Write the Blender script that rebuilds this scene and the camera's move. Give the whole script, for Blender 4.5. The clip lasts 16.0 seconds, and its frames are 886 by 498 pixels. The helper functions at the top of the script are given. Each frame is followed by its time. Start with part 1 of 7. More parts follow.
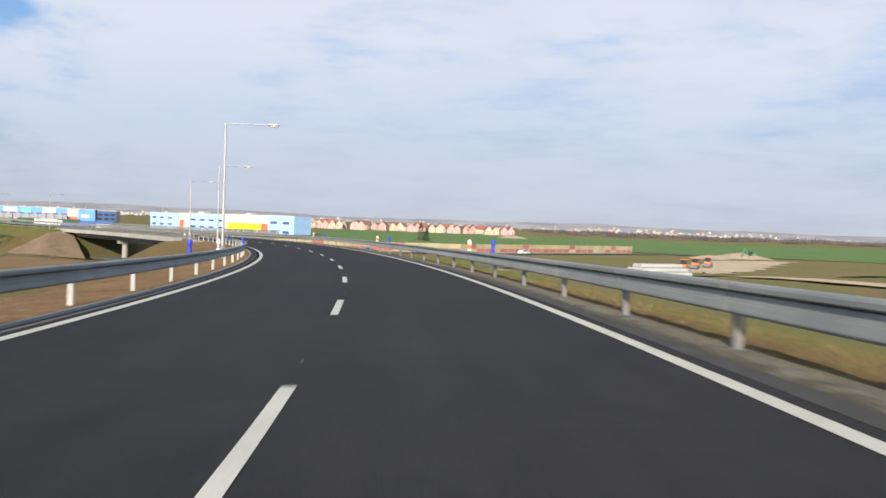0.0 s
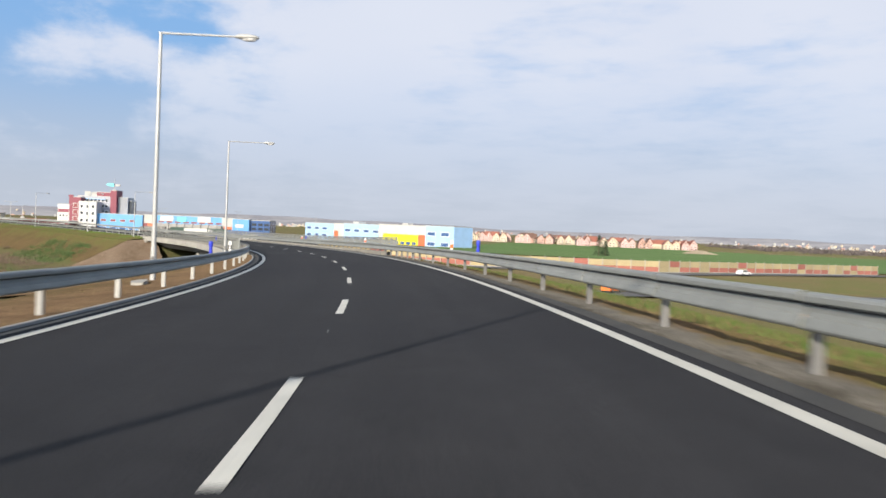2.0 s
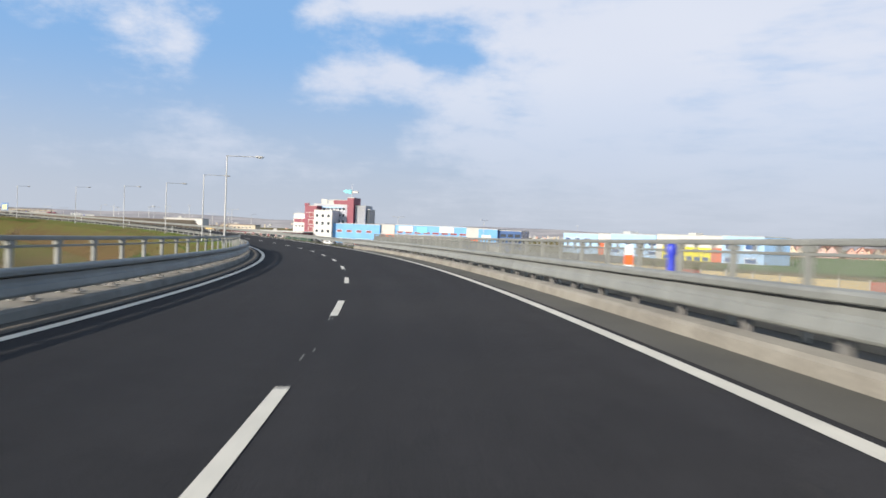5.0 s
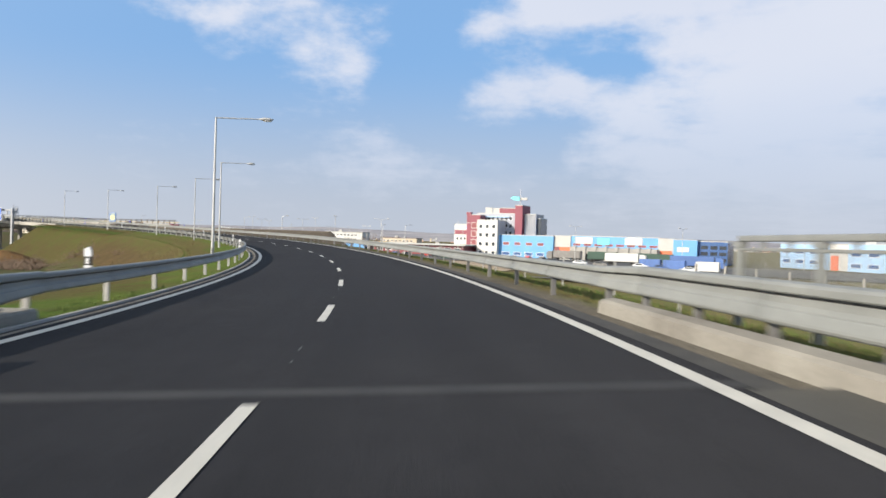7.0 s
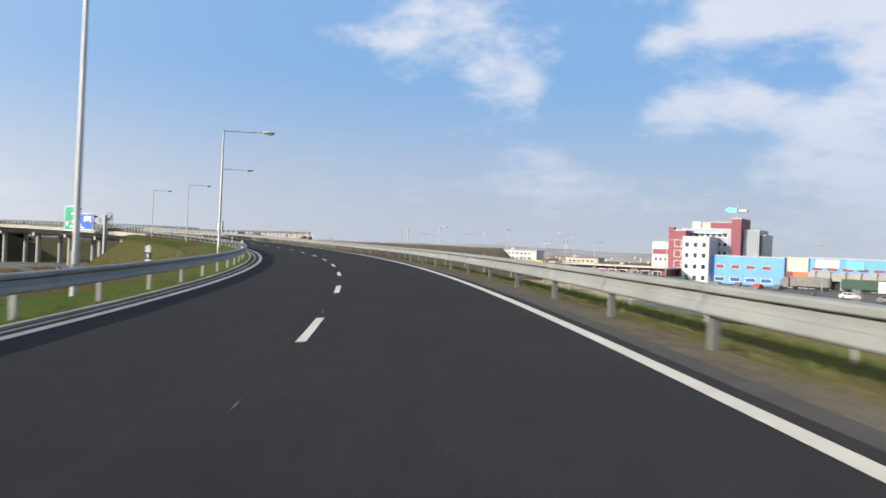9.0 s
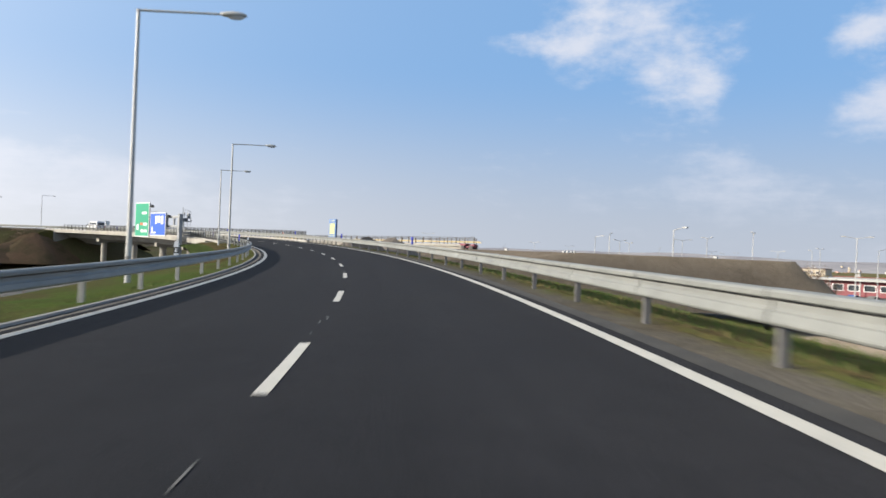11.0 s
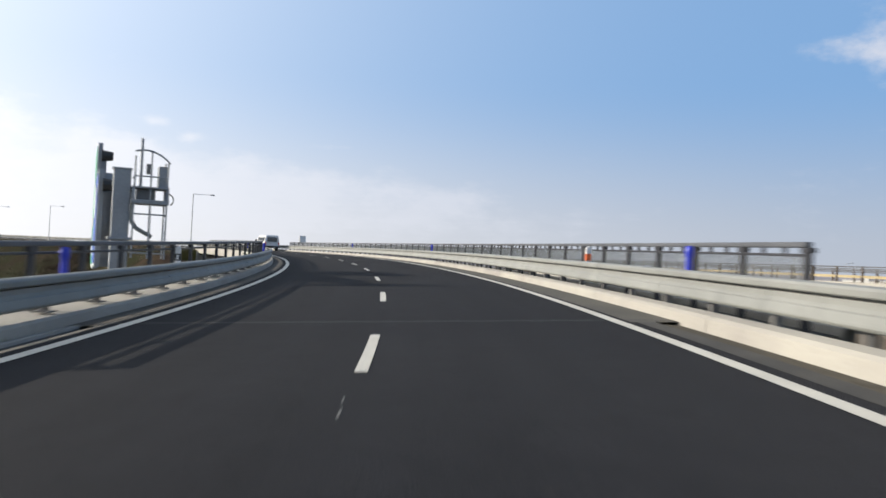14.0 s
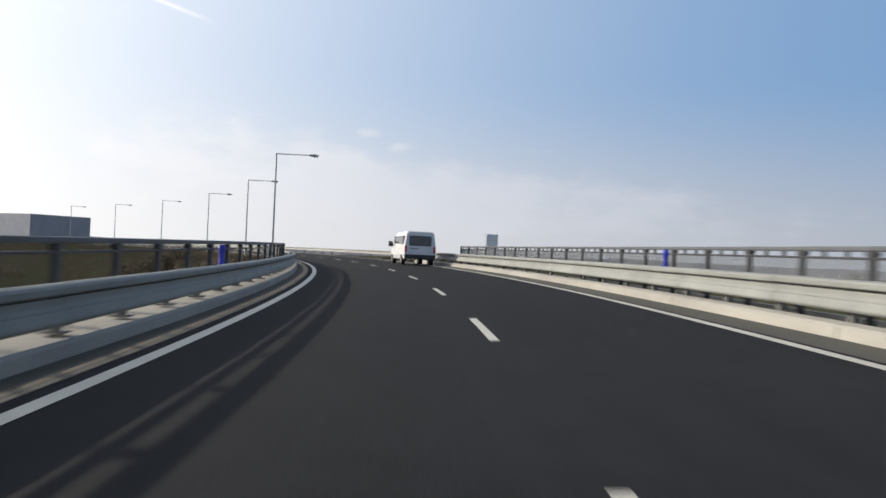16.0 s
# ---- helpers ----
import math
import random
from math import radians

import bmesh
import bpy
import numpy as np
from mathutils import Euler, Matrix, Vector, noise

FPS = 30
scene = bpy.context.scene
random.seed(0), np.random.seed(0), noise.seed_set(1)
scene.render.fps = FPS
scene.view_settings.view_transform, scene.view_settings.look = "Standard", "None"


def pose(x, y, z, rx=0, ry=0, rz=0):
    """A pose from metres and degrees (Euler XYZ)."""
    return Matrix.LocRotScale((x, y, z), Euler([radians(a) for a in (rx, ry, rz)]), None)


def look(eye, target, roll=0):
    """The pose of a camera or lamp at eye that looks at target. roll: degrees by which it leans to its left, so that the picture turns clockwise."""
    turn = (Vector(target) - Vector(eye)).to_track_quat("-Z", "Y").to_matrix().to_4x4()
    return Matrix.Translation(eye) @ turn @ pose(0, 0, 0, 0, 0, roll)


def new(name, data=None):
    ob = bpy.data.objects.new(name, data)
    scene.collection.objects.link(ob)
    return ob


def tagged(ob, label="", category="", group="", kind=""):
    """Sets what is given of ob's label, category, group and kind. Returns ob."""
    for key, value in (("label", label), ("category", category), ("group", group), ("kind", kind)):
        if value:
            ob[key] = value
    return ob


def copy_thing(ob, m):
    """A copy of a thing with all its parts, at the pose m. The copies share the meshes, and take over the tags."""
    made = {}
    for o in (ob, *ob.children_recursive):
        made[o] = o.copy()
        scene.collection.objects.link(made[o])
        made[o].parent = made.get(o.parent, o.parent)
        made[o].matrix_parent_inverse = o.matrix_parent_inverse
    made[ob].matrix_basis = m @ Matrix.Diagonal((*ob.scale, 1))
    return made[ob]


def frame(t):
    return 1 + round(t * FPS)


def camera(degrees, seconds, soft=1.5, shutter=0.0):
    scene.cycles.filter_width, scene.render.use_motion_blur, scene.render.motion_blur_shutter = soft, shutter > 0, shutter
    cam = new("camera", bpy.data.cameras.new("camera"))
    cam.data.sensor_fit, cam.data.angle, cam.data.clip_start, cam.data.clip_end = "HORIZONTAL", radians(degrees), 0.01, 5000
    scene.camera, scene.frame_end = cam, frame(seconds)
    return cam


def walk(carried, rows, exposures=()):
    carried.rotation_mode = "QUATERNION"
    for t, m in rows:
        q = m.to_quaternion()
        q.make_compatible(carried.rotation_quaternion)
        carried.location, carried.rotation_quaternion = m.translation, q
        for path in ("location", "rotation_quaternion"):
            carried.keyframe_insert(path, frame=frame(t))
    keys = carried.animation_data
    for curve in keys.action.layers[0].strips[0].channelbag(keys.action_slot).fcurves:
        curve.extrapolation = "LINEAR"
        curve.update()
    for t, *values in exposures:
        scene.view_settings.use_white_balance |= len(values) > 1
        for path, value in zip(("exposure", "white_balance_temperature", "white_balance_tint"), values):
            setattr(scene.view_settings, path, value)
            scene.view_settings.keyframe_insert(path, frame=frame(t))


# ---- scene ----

# ------------------------------------------------------------------ camera
cam = camera(57.13, 16.0, soft=1.6, shutter=0.25)
PATH = [
    (0.00, 0.809, 0.329, 1.147, 87.987, -2.197, -2.313),
    (0.25, 0.727, 7.031, 0.964, 87.994, -2.304, -0.733),
    (0.50, 0.478, 13.723, 0.787, 88.034, -2.393, 0.804),
    (0.75, 0.034, 20.382, 0.615, 88.184, -2.450, 2.221),
    (1.00, -0.556, 27.040, 0.450, 88.337, -2.492, 3.587),
    (1.25, -1.236, 33.745, 0.292, 88.388, -2.543, 4.945),
    (1.50, -2.068, 40.447, 0.141, 88.409, -2.569, 6.312),
    (1.75, -3.100, 47.117, -0.007, 88.439, -2.529, 7.747),
    (2.00, -4.303, 53.725, -0.148, 88.474, -2.476, 9.176),
    (2.25, -5.656, 60.207, -0.283, 88.540, -2.425, 10.482),
    (2.50, -7.171, 66.644, -0.414, 88.572, -2.382, 11.836),
    (2.75, -8.872, 73.115, -0.542, 88.451, -2.365, 13.443),
    (3.00, -10.736, 79.561, -0.669, 88.367, -2.356, 15.063),
    (3.25, -12.739, 85.936, -0.793, 88.558, -2.386, 16.462),
    (3.50, -14.900, 92.285, -0.918, 88.762, -2.401, 17.823),
    (3.75, -17.223, 98.623, -1.044, 88.774, -2.303, 19.274),
    (4.00, -19.748, 104.991, -1.175, 88.703, -2.221, 20.750),
    (4.25, -22.558, 111.490, -1.312, 88.548, -2.300, 22.208),
    (4.50, -25.564, 117.937, -1.449, 88.434, -2.398, 23.711),
    (4.75, -28.674, 124.174, -1.580, 88.521, -2.383, 25.342),
    (5.00, -31.913, 130.266, -1.703, 88.656, -2.307, 26.984),
    (5.25, -35.273, 136.215, -1.818, 88.721, -2.194, 28.535),
    (5.50, -38.763, 142.043, -1.923, 88.772, -2.068, 30.037),
    (5.75, -42.389, 147.768, -2.020, 88.828, -1.954, 31.497),
    (6.00, -46.161, 153.403, -2.108, 88.881, -1.870, 32.928),
    (6.25, -50.086, 158.963, -2.189, 88.940, -1.820, 34.335),
    (6.50, -54.178, 164.459, -2.263, 89.005, -1.797, 35.743),
    (6.75, -58.449, 169.900, -2.332, 89.085, -1.781, 37.164),
    (7.00, -62.914, 175.297, -2.395, 89.179, -1.781, 38.631),
    (7.25, -67.632, 180.714, -2.452, 89.293, -1.766, 40.216),
    (7.50, -72.491, 185.986, -2.501, 89.413, -1.830, 41.800),
    (7.75, -77.333, 190.918, -2.539, 89.514, -2.195, 43.249),
    (8.00, -82.292, 195.711, -2.566, 89.603, -2.557, 44.673),
    (8.25, -87.506, 200.532, -2.579, 89.661, -2.618, 46.153),
    (8.50, -92.875, 205.242, -2.578, 89.733, -2.573, 47.648),
    (8.75, -98.326, 209.754, -2.565, 89.897, -2.503, 49.133),
    (9.00, -103.876, 214.107, -2.542, 90.044, -2.460, 50.631),
    (9.25, -109.496, 218.296, -2.510, 90.070, -2.522, 52.161),
    (9.50, -115.260, 222.360, -2.472, 90.079, -2.617, 53.704),
    (9.75, -121.272, 226.340, -2.429, 90.163, -2.700, 55.261),
    (10.00, -127.433, 230.187, -2.380, 90.237, -2.747, 56.797),
    (10.25, -133.660, 233.875, -2.326, 90.227, -2.722, 58.255),
    (10.50, -139.992, 237.409, -2.268, 90.186, -2.622, 59.709),
    (10.75, -146.447, 240.786, -2.207, 90.147, -2.479, 61.225),
    (11.00, -153.010, 244.000, -2.142, 90.113, -2.319, 62.756),
    (11.25, -159.673, 247.046, -2.072, 90.096, -2.168, 64.276),
    (11.50, -166.432, 249.919, -1.997, 90.105, -2.065, 65.795),
    (11.75, -173.281, 252.616, -1.915, 90.150, -2.035, 67.307),
    (12.00, -180.213, 255.134, -1.826, 90.234, -2.077, 68.827),
    (12.25, -187.222, 257.467, -1.730, 90.357, -2.173, 70.358),
    (12.50, -194.302, 259.613, -1.627, 90.515, -2.335, 71.924),
    (12.75, -201.450, 261.574, -1.519, 90.731, -2.625, 73.547),
    (13.00, -208.648, 263.331, -1.406, 90.920, -2.881, 75.229),
    (13.25, -215.837, 264.864, -1.292, 91.003, -3.003, 76.960),
    (13.50, -223.124, 266.194, -1.173, 91.011, -3.048, 78.814),
    (13.75, -230.647, 267.334, -1.047, 90.914, -2.987, 80.915),
    (14.00, -238.256, 268.239, -0.920, 90.794, -2.900, 83.088),
    (14.25, -245.837, 268.889, -0.795, 90.742, -2.887, 85.226),
    (14.50, -253.406, 269.266, -0.675, 90.708, -2.859, 87.211),
    (14.75, -260.901, 269.330, -0.564, 90.692, -2.772, 88.772),
    (15.00, -268.419, 269.143, -0.458, 90.666, -2.684, 90.263),
    (15.25, -276.106, 268.742, -0.355, 90.581, -2.657, 92.020),
    (15.50, -283.769, 268.120, -0.259, 90.493, -2.650, 93.834),
    (15.75, -291.221, 267.319, -0.172, 90.444, -2.610, 95.595),
    (16.00, -298.590, 266.310, -0.094, 90.395, -2.552, 97.352),
]
walk(cam, [(t, pose(*rest)) for t, *rest in PATH], exposures=[(0.0, 0.30), (13.0, 0.23), (15.0, 0.0), (16.0, -0.11)])

# ------------------------------------------------------------------ sky and sun
SUN_AZ = 166.8      # degrees to the left of +Y
SUN_EL = 19.5
world = bpy.data.worlds.new("sky")
scene.world = world
world.use_nodes = True


def node(tree, kind, *links, operation="", interpolation_type=""):
    """A node with its inputs: values or sockets, in order."""
    n = tree.nodes.new(kind)
    if operation:
        n.operation = operation
    if interpolation_type:
        n.interpolation_type = interpolation_type
    for i, v in enumerate(links):
        if v is None:
            continue
        if isinstance(v, bpy.types.NodeSocket):
            tree.links.new(v, n.inputs[i])
        else:
            n.inputs[i].default_value = v
    return n


def fmath(tree, op, a, b=0.0, clamp=False):
    n = node(tree, "ShaderNodeMath", a, b, operation=op)
    n.use_clamp = clamp
    return n.outputs[0]


def mixrgb(tree, fac, a, b, blend="MIX"):
    n = tree.nodes.new("ShaderNodeMix")
    n.data_type, n.blend_type = "RGBA", blend
    for sock, v in ((n.inputs[0], fac), (n.inputs[6], a), (n.inputs[7], b)):
        if isinstance(v, bpy.types.NodeSocket):
            tree.links.new(v, sock)
        else:
            sock.default_value = v
    return n.outputs[2]


def build_sky():
    tr = world.node_tree
    tr.nodes.clear()
    sky = node(tr, "ShaderNodeTexSky")
    sky.sky_type, sky.sun_disc = "NISHITA", False
    sky.sun_elevation, sky.sun_rotation = radians(SUN_EL), radians(360 - SUN_AZ)
    sky.air_density, sky.dust_density, sky.ozone_density = 1.0, 1.6, 1.3
    co = node(tr, "ShaderNodeTexCoord").outputs["Generated"]
    nv = node(tr, "ShaderNodeVectorMath", co, operation="NORMALIZE").outputs[0]
    xyz = node(tr, "ShaderNodeSeparateXYZ", nv)
    X, Y, Z = xyz.outputs
    el = fmath(tr, "MULTIPLY", fmath(tr, "ARCSINE", Z), 180 / math.pi)
    az = fmath(tr, "MULTIPLY", fmath(tr, "ARCTAN2", fmath(tr, "MULTIPLY", X, -1.0), Y), 180 / math.pi)
    # cloud layer seen in perspective
    den = fmath(tr, "ADD", fmath(tr, "MAXIMUM", Z, 0.0), 0.10)
    flat = node(tr, "ShaderNodeCombineXYZ", fmath(tr, "DIVIDE", X, den), fmath(tr, "DIVIDE", Y, den), 0.0).outputs[0]
    warp = node(tr, "ShaderNodeTexNoise", flat, None, 2.2, 3.0, 0.55)
    pos = node(tr, "ShaderNodeVectorMath", flat, warp.outputs[1], operation="ADD").outputs[0]
    n1 = node(tr, "ShaderNodeTexNoise", pos, None, 1.1, 8.0, 0.56).outputs[0]
    polar = node(tr, "ShaderNodeCombineXYZ", az, fmath(tr, "MULTIPLY", el, 1.7), 0.0).outputs[0]
    n2 = node(tr, "ShaderNodeTexNoise", polar, None, 0.24, 9.0, 0.60).outputs[0]
    wide = node(tr, "ShaderNodeCombineXYZ", fmath(tr, "MULTIPLY", az, 0.22), fmath(tr, "ADD", fmath(tr, "MULTIPLY", el, 1.1), fmath(tr, "MULTIPLY", az, 0.05)), 0.0).outputs[0]
    veil = node(tr, "ShaderNodeTexNoise", wide, None, 0.35, 6.0, 0.55).outputs[0]
    n3 = node(tr, "ShaderNodeTexNoise", polar, None, 0.045, 3.0, 0.5).outputs[0]
    # ragged edges on the heaped clouds, long soft streaks in the high veil
    torn = node(tr, "ShaderNodeMapRange", az, 8.0, 30.0, 0.0, 1.0, interpolation_type="SMOOTHSTEP").outputs[0]
    ragged = fmath(tr, "ADD", fmath(tr, "MULTIPLY", fmath(tr, "MULTIPLY", fmath(tr, "SUBTRACT", n2, 0.5), 1.9), fmath(tr, "ADD", fmath(tr, "MULTIPLY", torn, 0.85), 0.15)), fmath(tr, "MULTIPLY", fmath(tr, "MULTIPLY", fmath(tr, "SUBTRACT", veil, 0.5), 1.5), fmath(tr, "SUBTRACT", 1.0, torn)))

    def bank(a, e, ra, re, amount):
        """A soft bank of cloud (or a gap, below zero) at a bearing and height."""
        da = fmath(tr, "DIVIDE", fmath(tr, "SUBTRACT", az, a), ra)
        de = fmath(tr, "DIVIDE", fmath(tr, "SUBTRACT", el, e), re)
        r2 = fmath(tr, "ADD", fmath(tr, "MULTIPLY", da, da), fmath(tr, "MULTIPLY", de, de))
        return fmath(tr, "MULTIPLY", fmath(tr, "POWER", 2.718, fmath(tr, "MULTIPLY", r2, -1.0)), amount)

    total = fmath(tr, "MULTIPLY", fmath(tr, "SUBTRACT", n1, 0.55), 0.9)
    for b in BANKS:
        total = fmath(tr, "ADD", total, bank(*b))
    # an old contrail, a straight thin streak
    ca, sa = math.cos(radians(14.5)), math.sin(radians(14.5))
    du = fmath(tr, "SUBTRACT", az, 117.8)
    dv = fmath(tr, "SUBTRACT", el, 15.75)
    along = fmath(tr, "ADD", fmath(tr, "MULTIPLY", du, ca), fmath(tr, "MULTIPLY", dv, sa))
    cross = fmath(tr, "SUBTRACT", fmath(tr, "MULTIPLY", dv, ca), fmath(tr, "MULTIPLY", du, sa))
    qa = fmath(tr, "POWER", fmath(tr, "ABSOLUTE", fmath(tr, "DIVIDE", along, 3.4)), 4.0)
    qc = fmath(tr, "POWER", fmath(tr, "ABSOLUTE", fmath(tr, "DIVIDE", cross, 0.13)), 2.0)
    streak = fmath(tr, "POWER", 2.718, fmath(tr, "MULTIPLY", fmath(tr, "ADD", qa, qc), -1.0))
    dens = fmath(tr, "ADD", total, fmath(tr, "MULTIPLY", ragged, 0.78))
    cover = node(tr, "ShaderNodeMapRange", dens, 0.02, 0.75, 0.0, 0.93, interpolation_type="SMOOTHSTEP").outputs[0]
    # how bright: towards the sun the veil glows
    sun = Vector((-math.sin(radians(SUN_AZ)) * math.cos(radians(SUN_EL)), math.cos(radians(SUN_AZ)) * math.cos(radians(SUN_EL)), math.sin(radians(SUN_EL))))
    dot = node(tr, "ShaderNodeVectorMath", nv, tuple(sun), operation="DOT_PRODUCT").outputs["Value"]
    glow = fmath(tr, "POWER", fmath(tr, "MAXIMUM", fmath(tr, "ADD", fmath(tr, "MULTIPLY", dot, 0.5), 0.5), 0.0), GLOW_P)
    white = mixrgb(tr, n3, (0.68, 0.735, 0.88, 1), (0.86, 0.88, 0.95, 1))
    base = mixrgb(tr, 1.0, sky.outputs[0], (SKY, SKY * 1.0, SKY * 1.0, 1), "MULTIPLY")
    base = mixrgb(tr, BLUE_MIX, base, BLUE)
    low = node(tr, "ShaderNodeMapRange", el, 0.0, 13.0, 1.0, 0.0, interpolation_type="SMOOTHSTEP").outputs[0]
    sunward = node(tr, "ShaderNodeMapRange", az, 48.0, 110.0, 0.0, 1.0, interpolation_type="SMOOTHSTEP").outputs[0]
    hazed = mixrgb(tr, fmath(tr, "MULTIPLY", low, 0.9), base, mixrgb(tr, sunward, HAZE, HAZE_SUN))
    clouded = mixrgb(tr, fmath(tr, "MULTIPLY", cover, fmath(tr, "SUBTRACT", 1.0, fmath(tr, "MULTIPLY", low, fmath(tr, "SUBTRACT", 0.66, fmath(tr, "MULTIPLY", sunward, 0.30))))), hazed, white)
    # the clear sky deepens towards the zenith
    deep = node(tr, "ShaderNodeMapRange", el, 22.0, 62.0, 1.0, ZENITH, interpolation_type="SMOOTHSTEP").outputs[0]
    clouded = mixrgb(tr, 1.0, clouded, node(tr, "ShaderNodeCombineXYZ", deep, deep, deep).outputs[0], "MULTIPLY")
    clouded = mixrgb(tr, fmath(tr, "MULTIPLY", streak, 0.7), clouded, (1.05, 1.05, 1.08, 1))
    lit = mixrgb(tr, fmath(tr, "MULTIPLY", glow, GLOW), clouded, (2.15, 2.10, 2.02, 1))
    below = mixrgb(tr, fmath(tr, "LESS_THAN", Z, -0.004), lit, (0.20, 0.20, 0.20, 1))
    bg = node(tr, "ShaderNodeBackground", below, 0.80)
    out = node(tr, "ShaderNodeOutputWorld")
    tr.links.new(bg.outputs[0], out.inputs[0])


SKY = 0.085
BLUE = (0.274, 0.535, 0.955, 1)
BLUE_MIX = 0.75
ZENITH = 0.30
HAZE = (0.565, 0.605, 0.680, 1)
HAZE_SUN = (0.79, 0.80, 0.84, 1)
GLOW, GLOW_P = 1.0, 5.0
# bearing to the left of +Y, height, half widths (degrees), amount
BANKS = [
    (2, 16, 24, 16, 0.75), (-30, 14, 18, 12, 0.55), (-8, 3, 40, 3.5, 0.30), (17, 11, 7, 8, 0.45),
    # the broken cloud with its long gap
    (34.6, 10.0, 3.2, 1.35, 0.52), (30.6, 11.0, 2.6, 1.5, 0.50), (26.5, 9.2, 3.6, 1.4, 0.50), (24.5, 6.8, 4.5, 2.2, 0.38),
    (35.6, 14.6, 2.2, 0.9, 0.45), (31.4, 16.0, 3.6, 1.5, 0.55), (25.5, 16.4, 4.0, 1.6, 0.50),
    (27.6, 12.0, 2.5, 0.9, -0.55), (40.4, 12.2, 2.2, 4.6, -0.65), (33.6, 6.9, 3.6, 1.5, -0.40),
    # the ragged cloud beyond it
    (53.6, 14.2, 4.4, 1.9, 0.66), (46.4, 13.0, 3.2, 1.9, 0.54), (45.1, 10.6, 1.6, 1.5, 0.42), (59.4, 14.8, 2.3, 0.9, 0.42), (52.5, 17.2, 4.0, 2.0, 0.30),
    (43.6, 5.6, 5.6, 1.9, 0.52), (66, 14, 7, 8, -0.55), (86, 14, 12, 9, -0.65),
    # the low bank towards the sun, with loose puffs over it
    (97, 3.2, 15, 2.6, 0.85), (80, 3.2, 8, 2.2, 0.35), (114, 6.0, 9, 3.4, 0.45), (96.5, 5.9, 3.2, 1.1, 0.50), (90, 4.8, 3.4, 1.2, 0.40), (104, 5.6, 3.6, 1.6, 0.45), (84, 4.4, 3.2, 1.0, 0.35),
    (102.8, 8.2, 1.3, 0.42, 0.60), (100.8, 7.4, 1.0, 0.45, 0.55), (90.7, 7.5, 2.3, 0.34, 0.55), (86.8, 6.3, 1.3, 0.42, 0.45), (104, 17, 14, 8, -0.30),
]
build_sky()

sun_data = bpy.data.lights.new("sun", "SUN")
sun_data.energy, sun_data.angle, sun_data.color = 5.0, radians(0.6), (1.0, 0.90, 0.76)
sun_ob = new("sun", sun_data)
_d = (-math.sin(radians(SUN_AZ)), math.cos(radians(SUN_AZ)), math.tan(radians(SUN_EL)))
sun_ob.matrix_world = look((0, 0, 0), (-_d[0], -_d[1], -_d[2]))
sun_ob.location = (0, 0, 300)


# ------------------------------------------------------------------ materials
def material(name, a, b=None, rough=0.7, metal=0.0, scale=3.0, fine=40.0, bump=0.15, grain=0.25, spread=(0.35, 0.65), spec=0.5, vary=0.0, stretch=None):
    """A surface of two colours in patches, with finer grain and relief, in metres."""
    m = bpy.data.materials.new(name)
    m.use_nodes = True
    tr = m.node_tree
    sh = tr.nodes["Principled BSDF"]
    b = b or tuple(c * 0.8 for c in a)
    co = node(tr, "ShaderNodeNewGeometry").outputs["Position"]
    if stretch:
        co = node(tr, "ShaderNodeVectorMath", co, stretch, operation="MULTIPLY").outputs[0]
    big = node(tr, "ShaderNodeTexNoise", co, None, 1.0 / scale, 5.0, 0.6).outputs[0]
    fac = node(tr, "ShaderNodeMapRange", big, spread[0], spread[1], 0.0, 1.0).outputs[0]
    small = node(tr, "ShaderNodeTexNoise", co, None, fine, 4.0, 0.65).outputs[0]
    col = mixrgb(tr, fac, (*a, 1), (*b, 1))
    g = node(tr, "ShaderNodeMapRange", small, 0.3, 0.7, 1.0 - grain, 1.0 + grain).outputs[0]
    gg = node(tr, "ShaderNodeCombineXYZ", g, g, g).outputs[0]
    col = mixrgb(tr, 1.0, col, gg, "MULTIPLY")
    if vary:
        rnd = node(tr, "ShaderNodeObjectInfo").outputs["Random"]
        v = node(tr, "ShaderNodeMapRange", rnd, 0.0, 1.0, 1.0 - vary, 1.0 + vary).outputs[0]
        col = mixrgb(tr, 1.0, col, node(tr, "ShaderNodeCombineXYZ", v, v, v).outputs[0], "MULTIPLY")
    tr.links.new(col, sh.inputs["Base Color"])
    r = node(tr, "ShaderNodeMapRange", small, 0.2, 0.8, max(rough - 0.1, 0.02), min(rough + 0.1, 1.0)).outputs[0]
    tr.links.new(r, sh.inputs["Roughness"])
    sh.inputs["Metallic"].default_value = metal
    sh.inputs["Specular IOR Level"].default_value = spec
    if bump:
        bp = tr.nodes.new("ShaderNodeBump")
        bp.inputs["Strength"].default_value = bump
        bp.inputs["Distance"].default_value = 0.02
        tr.links.new(small, bp.inputs["Height"])
        tr.links.new(bp.outputs[0], sh.inputs["Normal"])
    return m


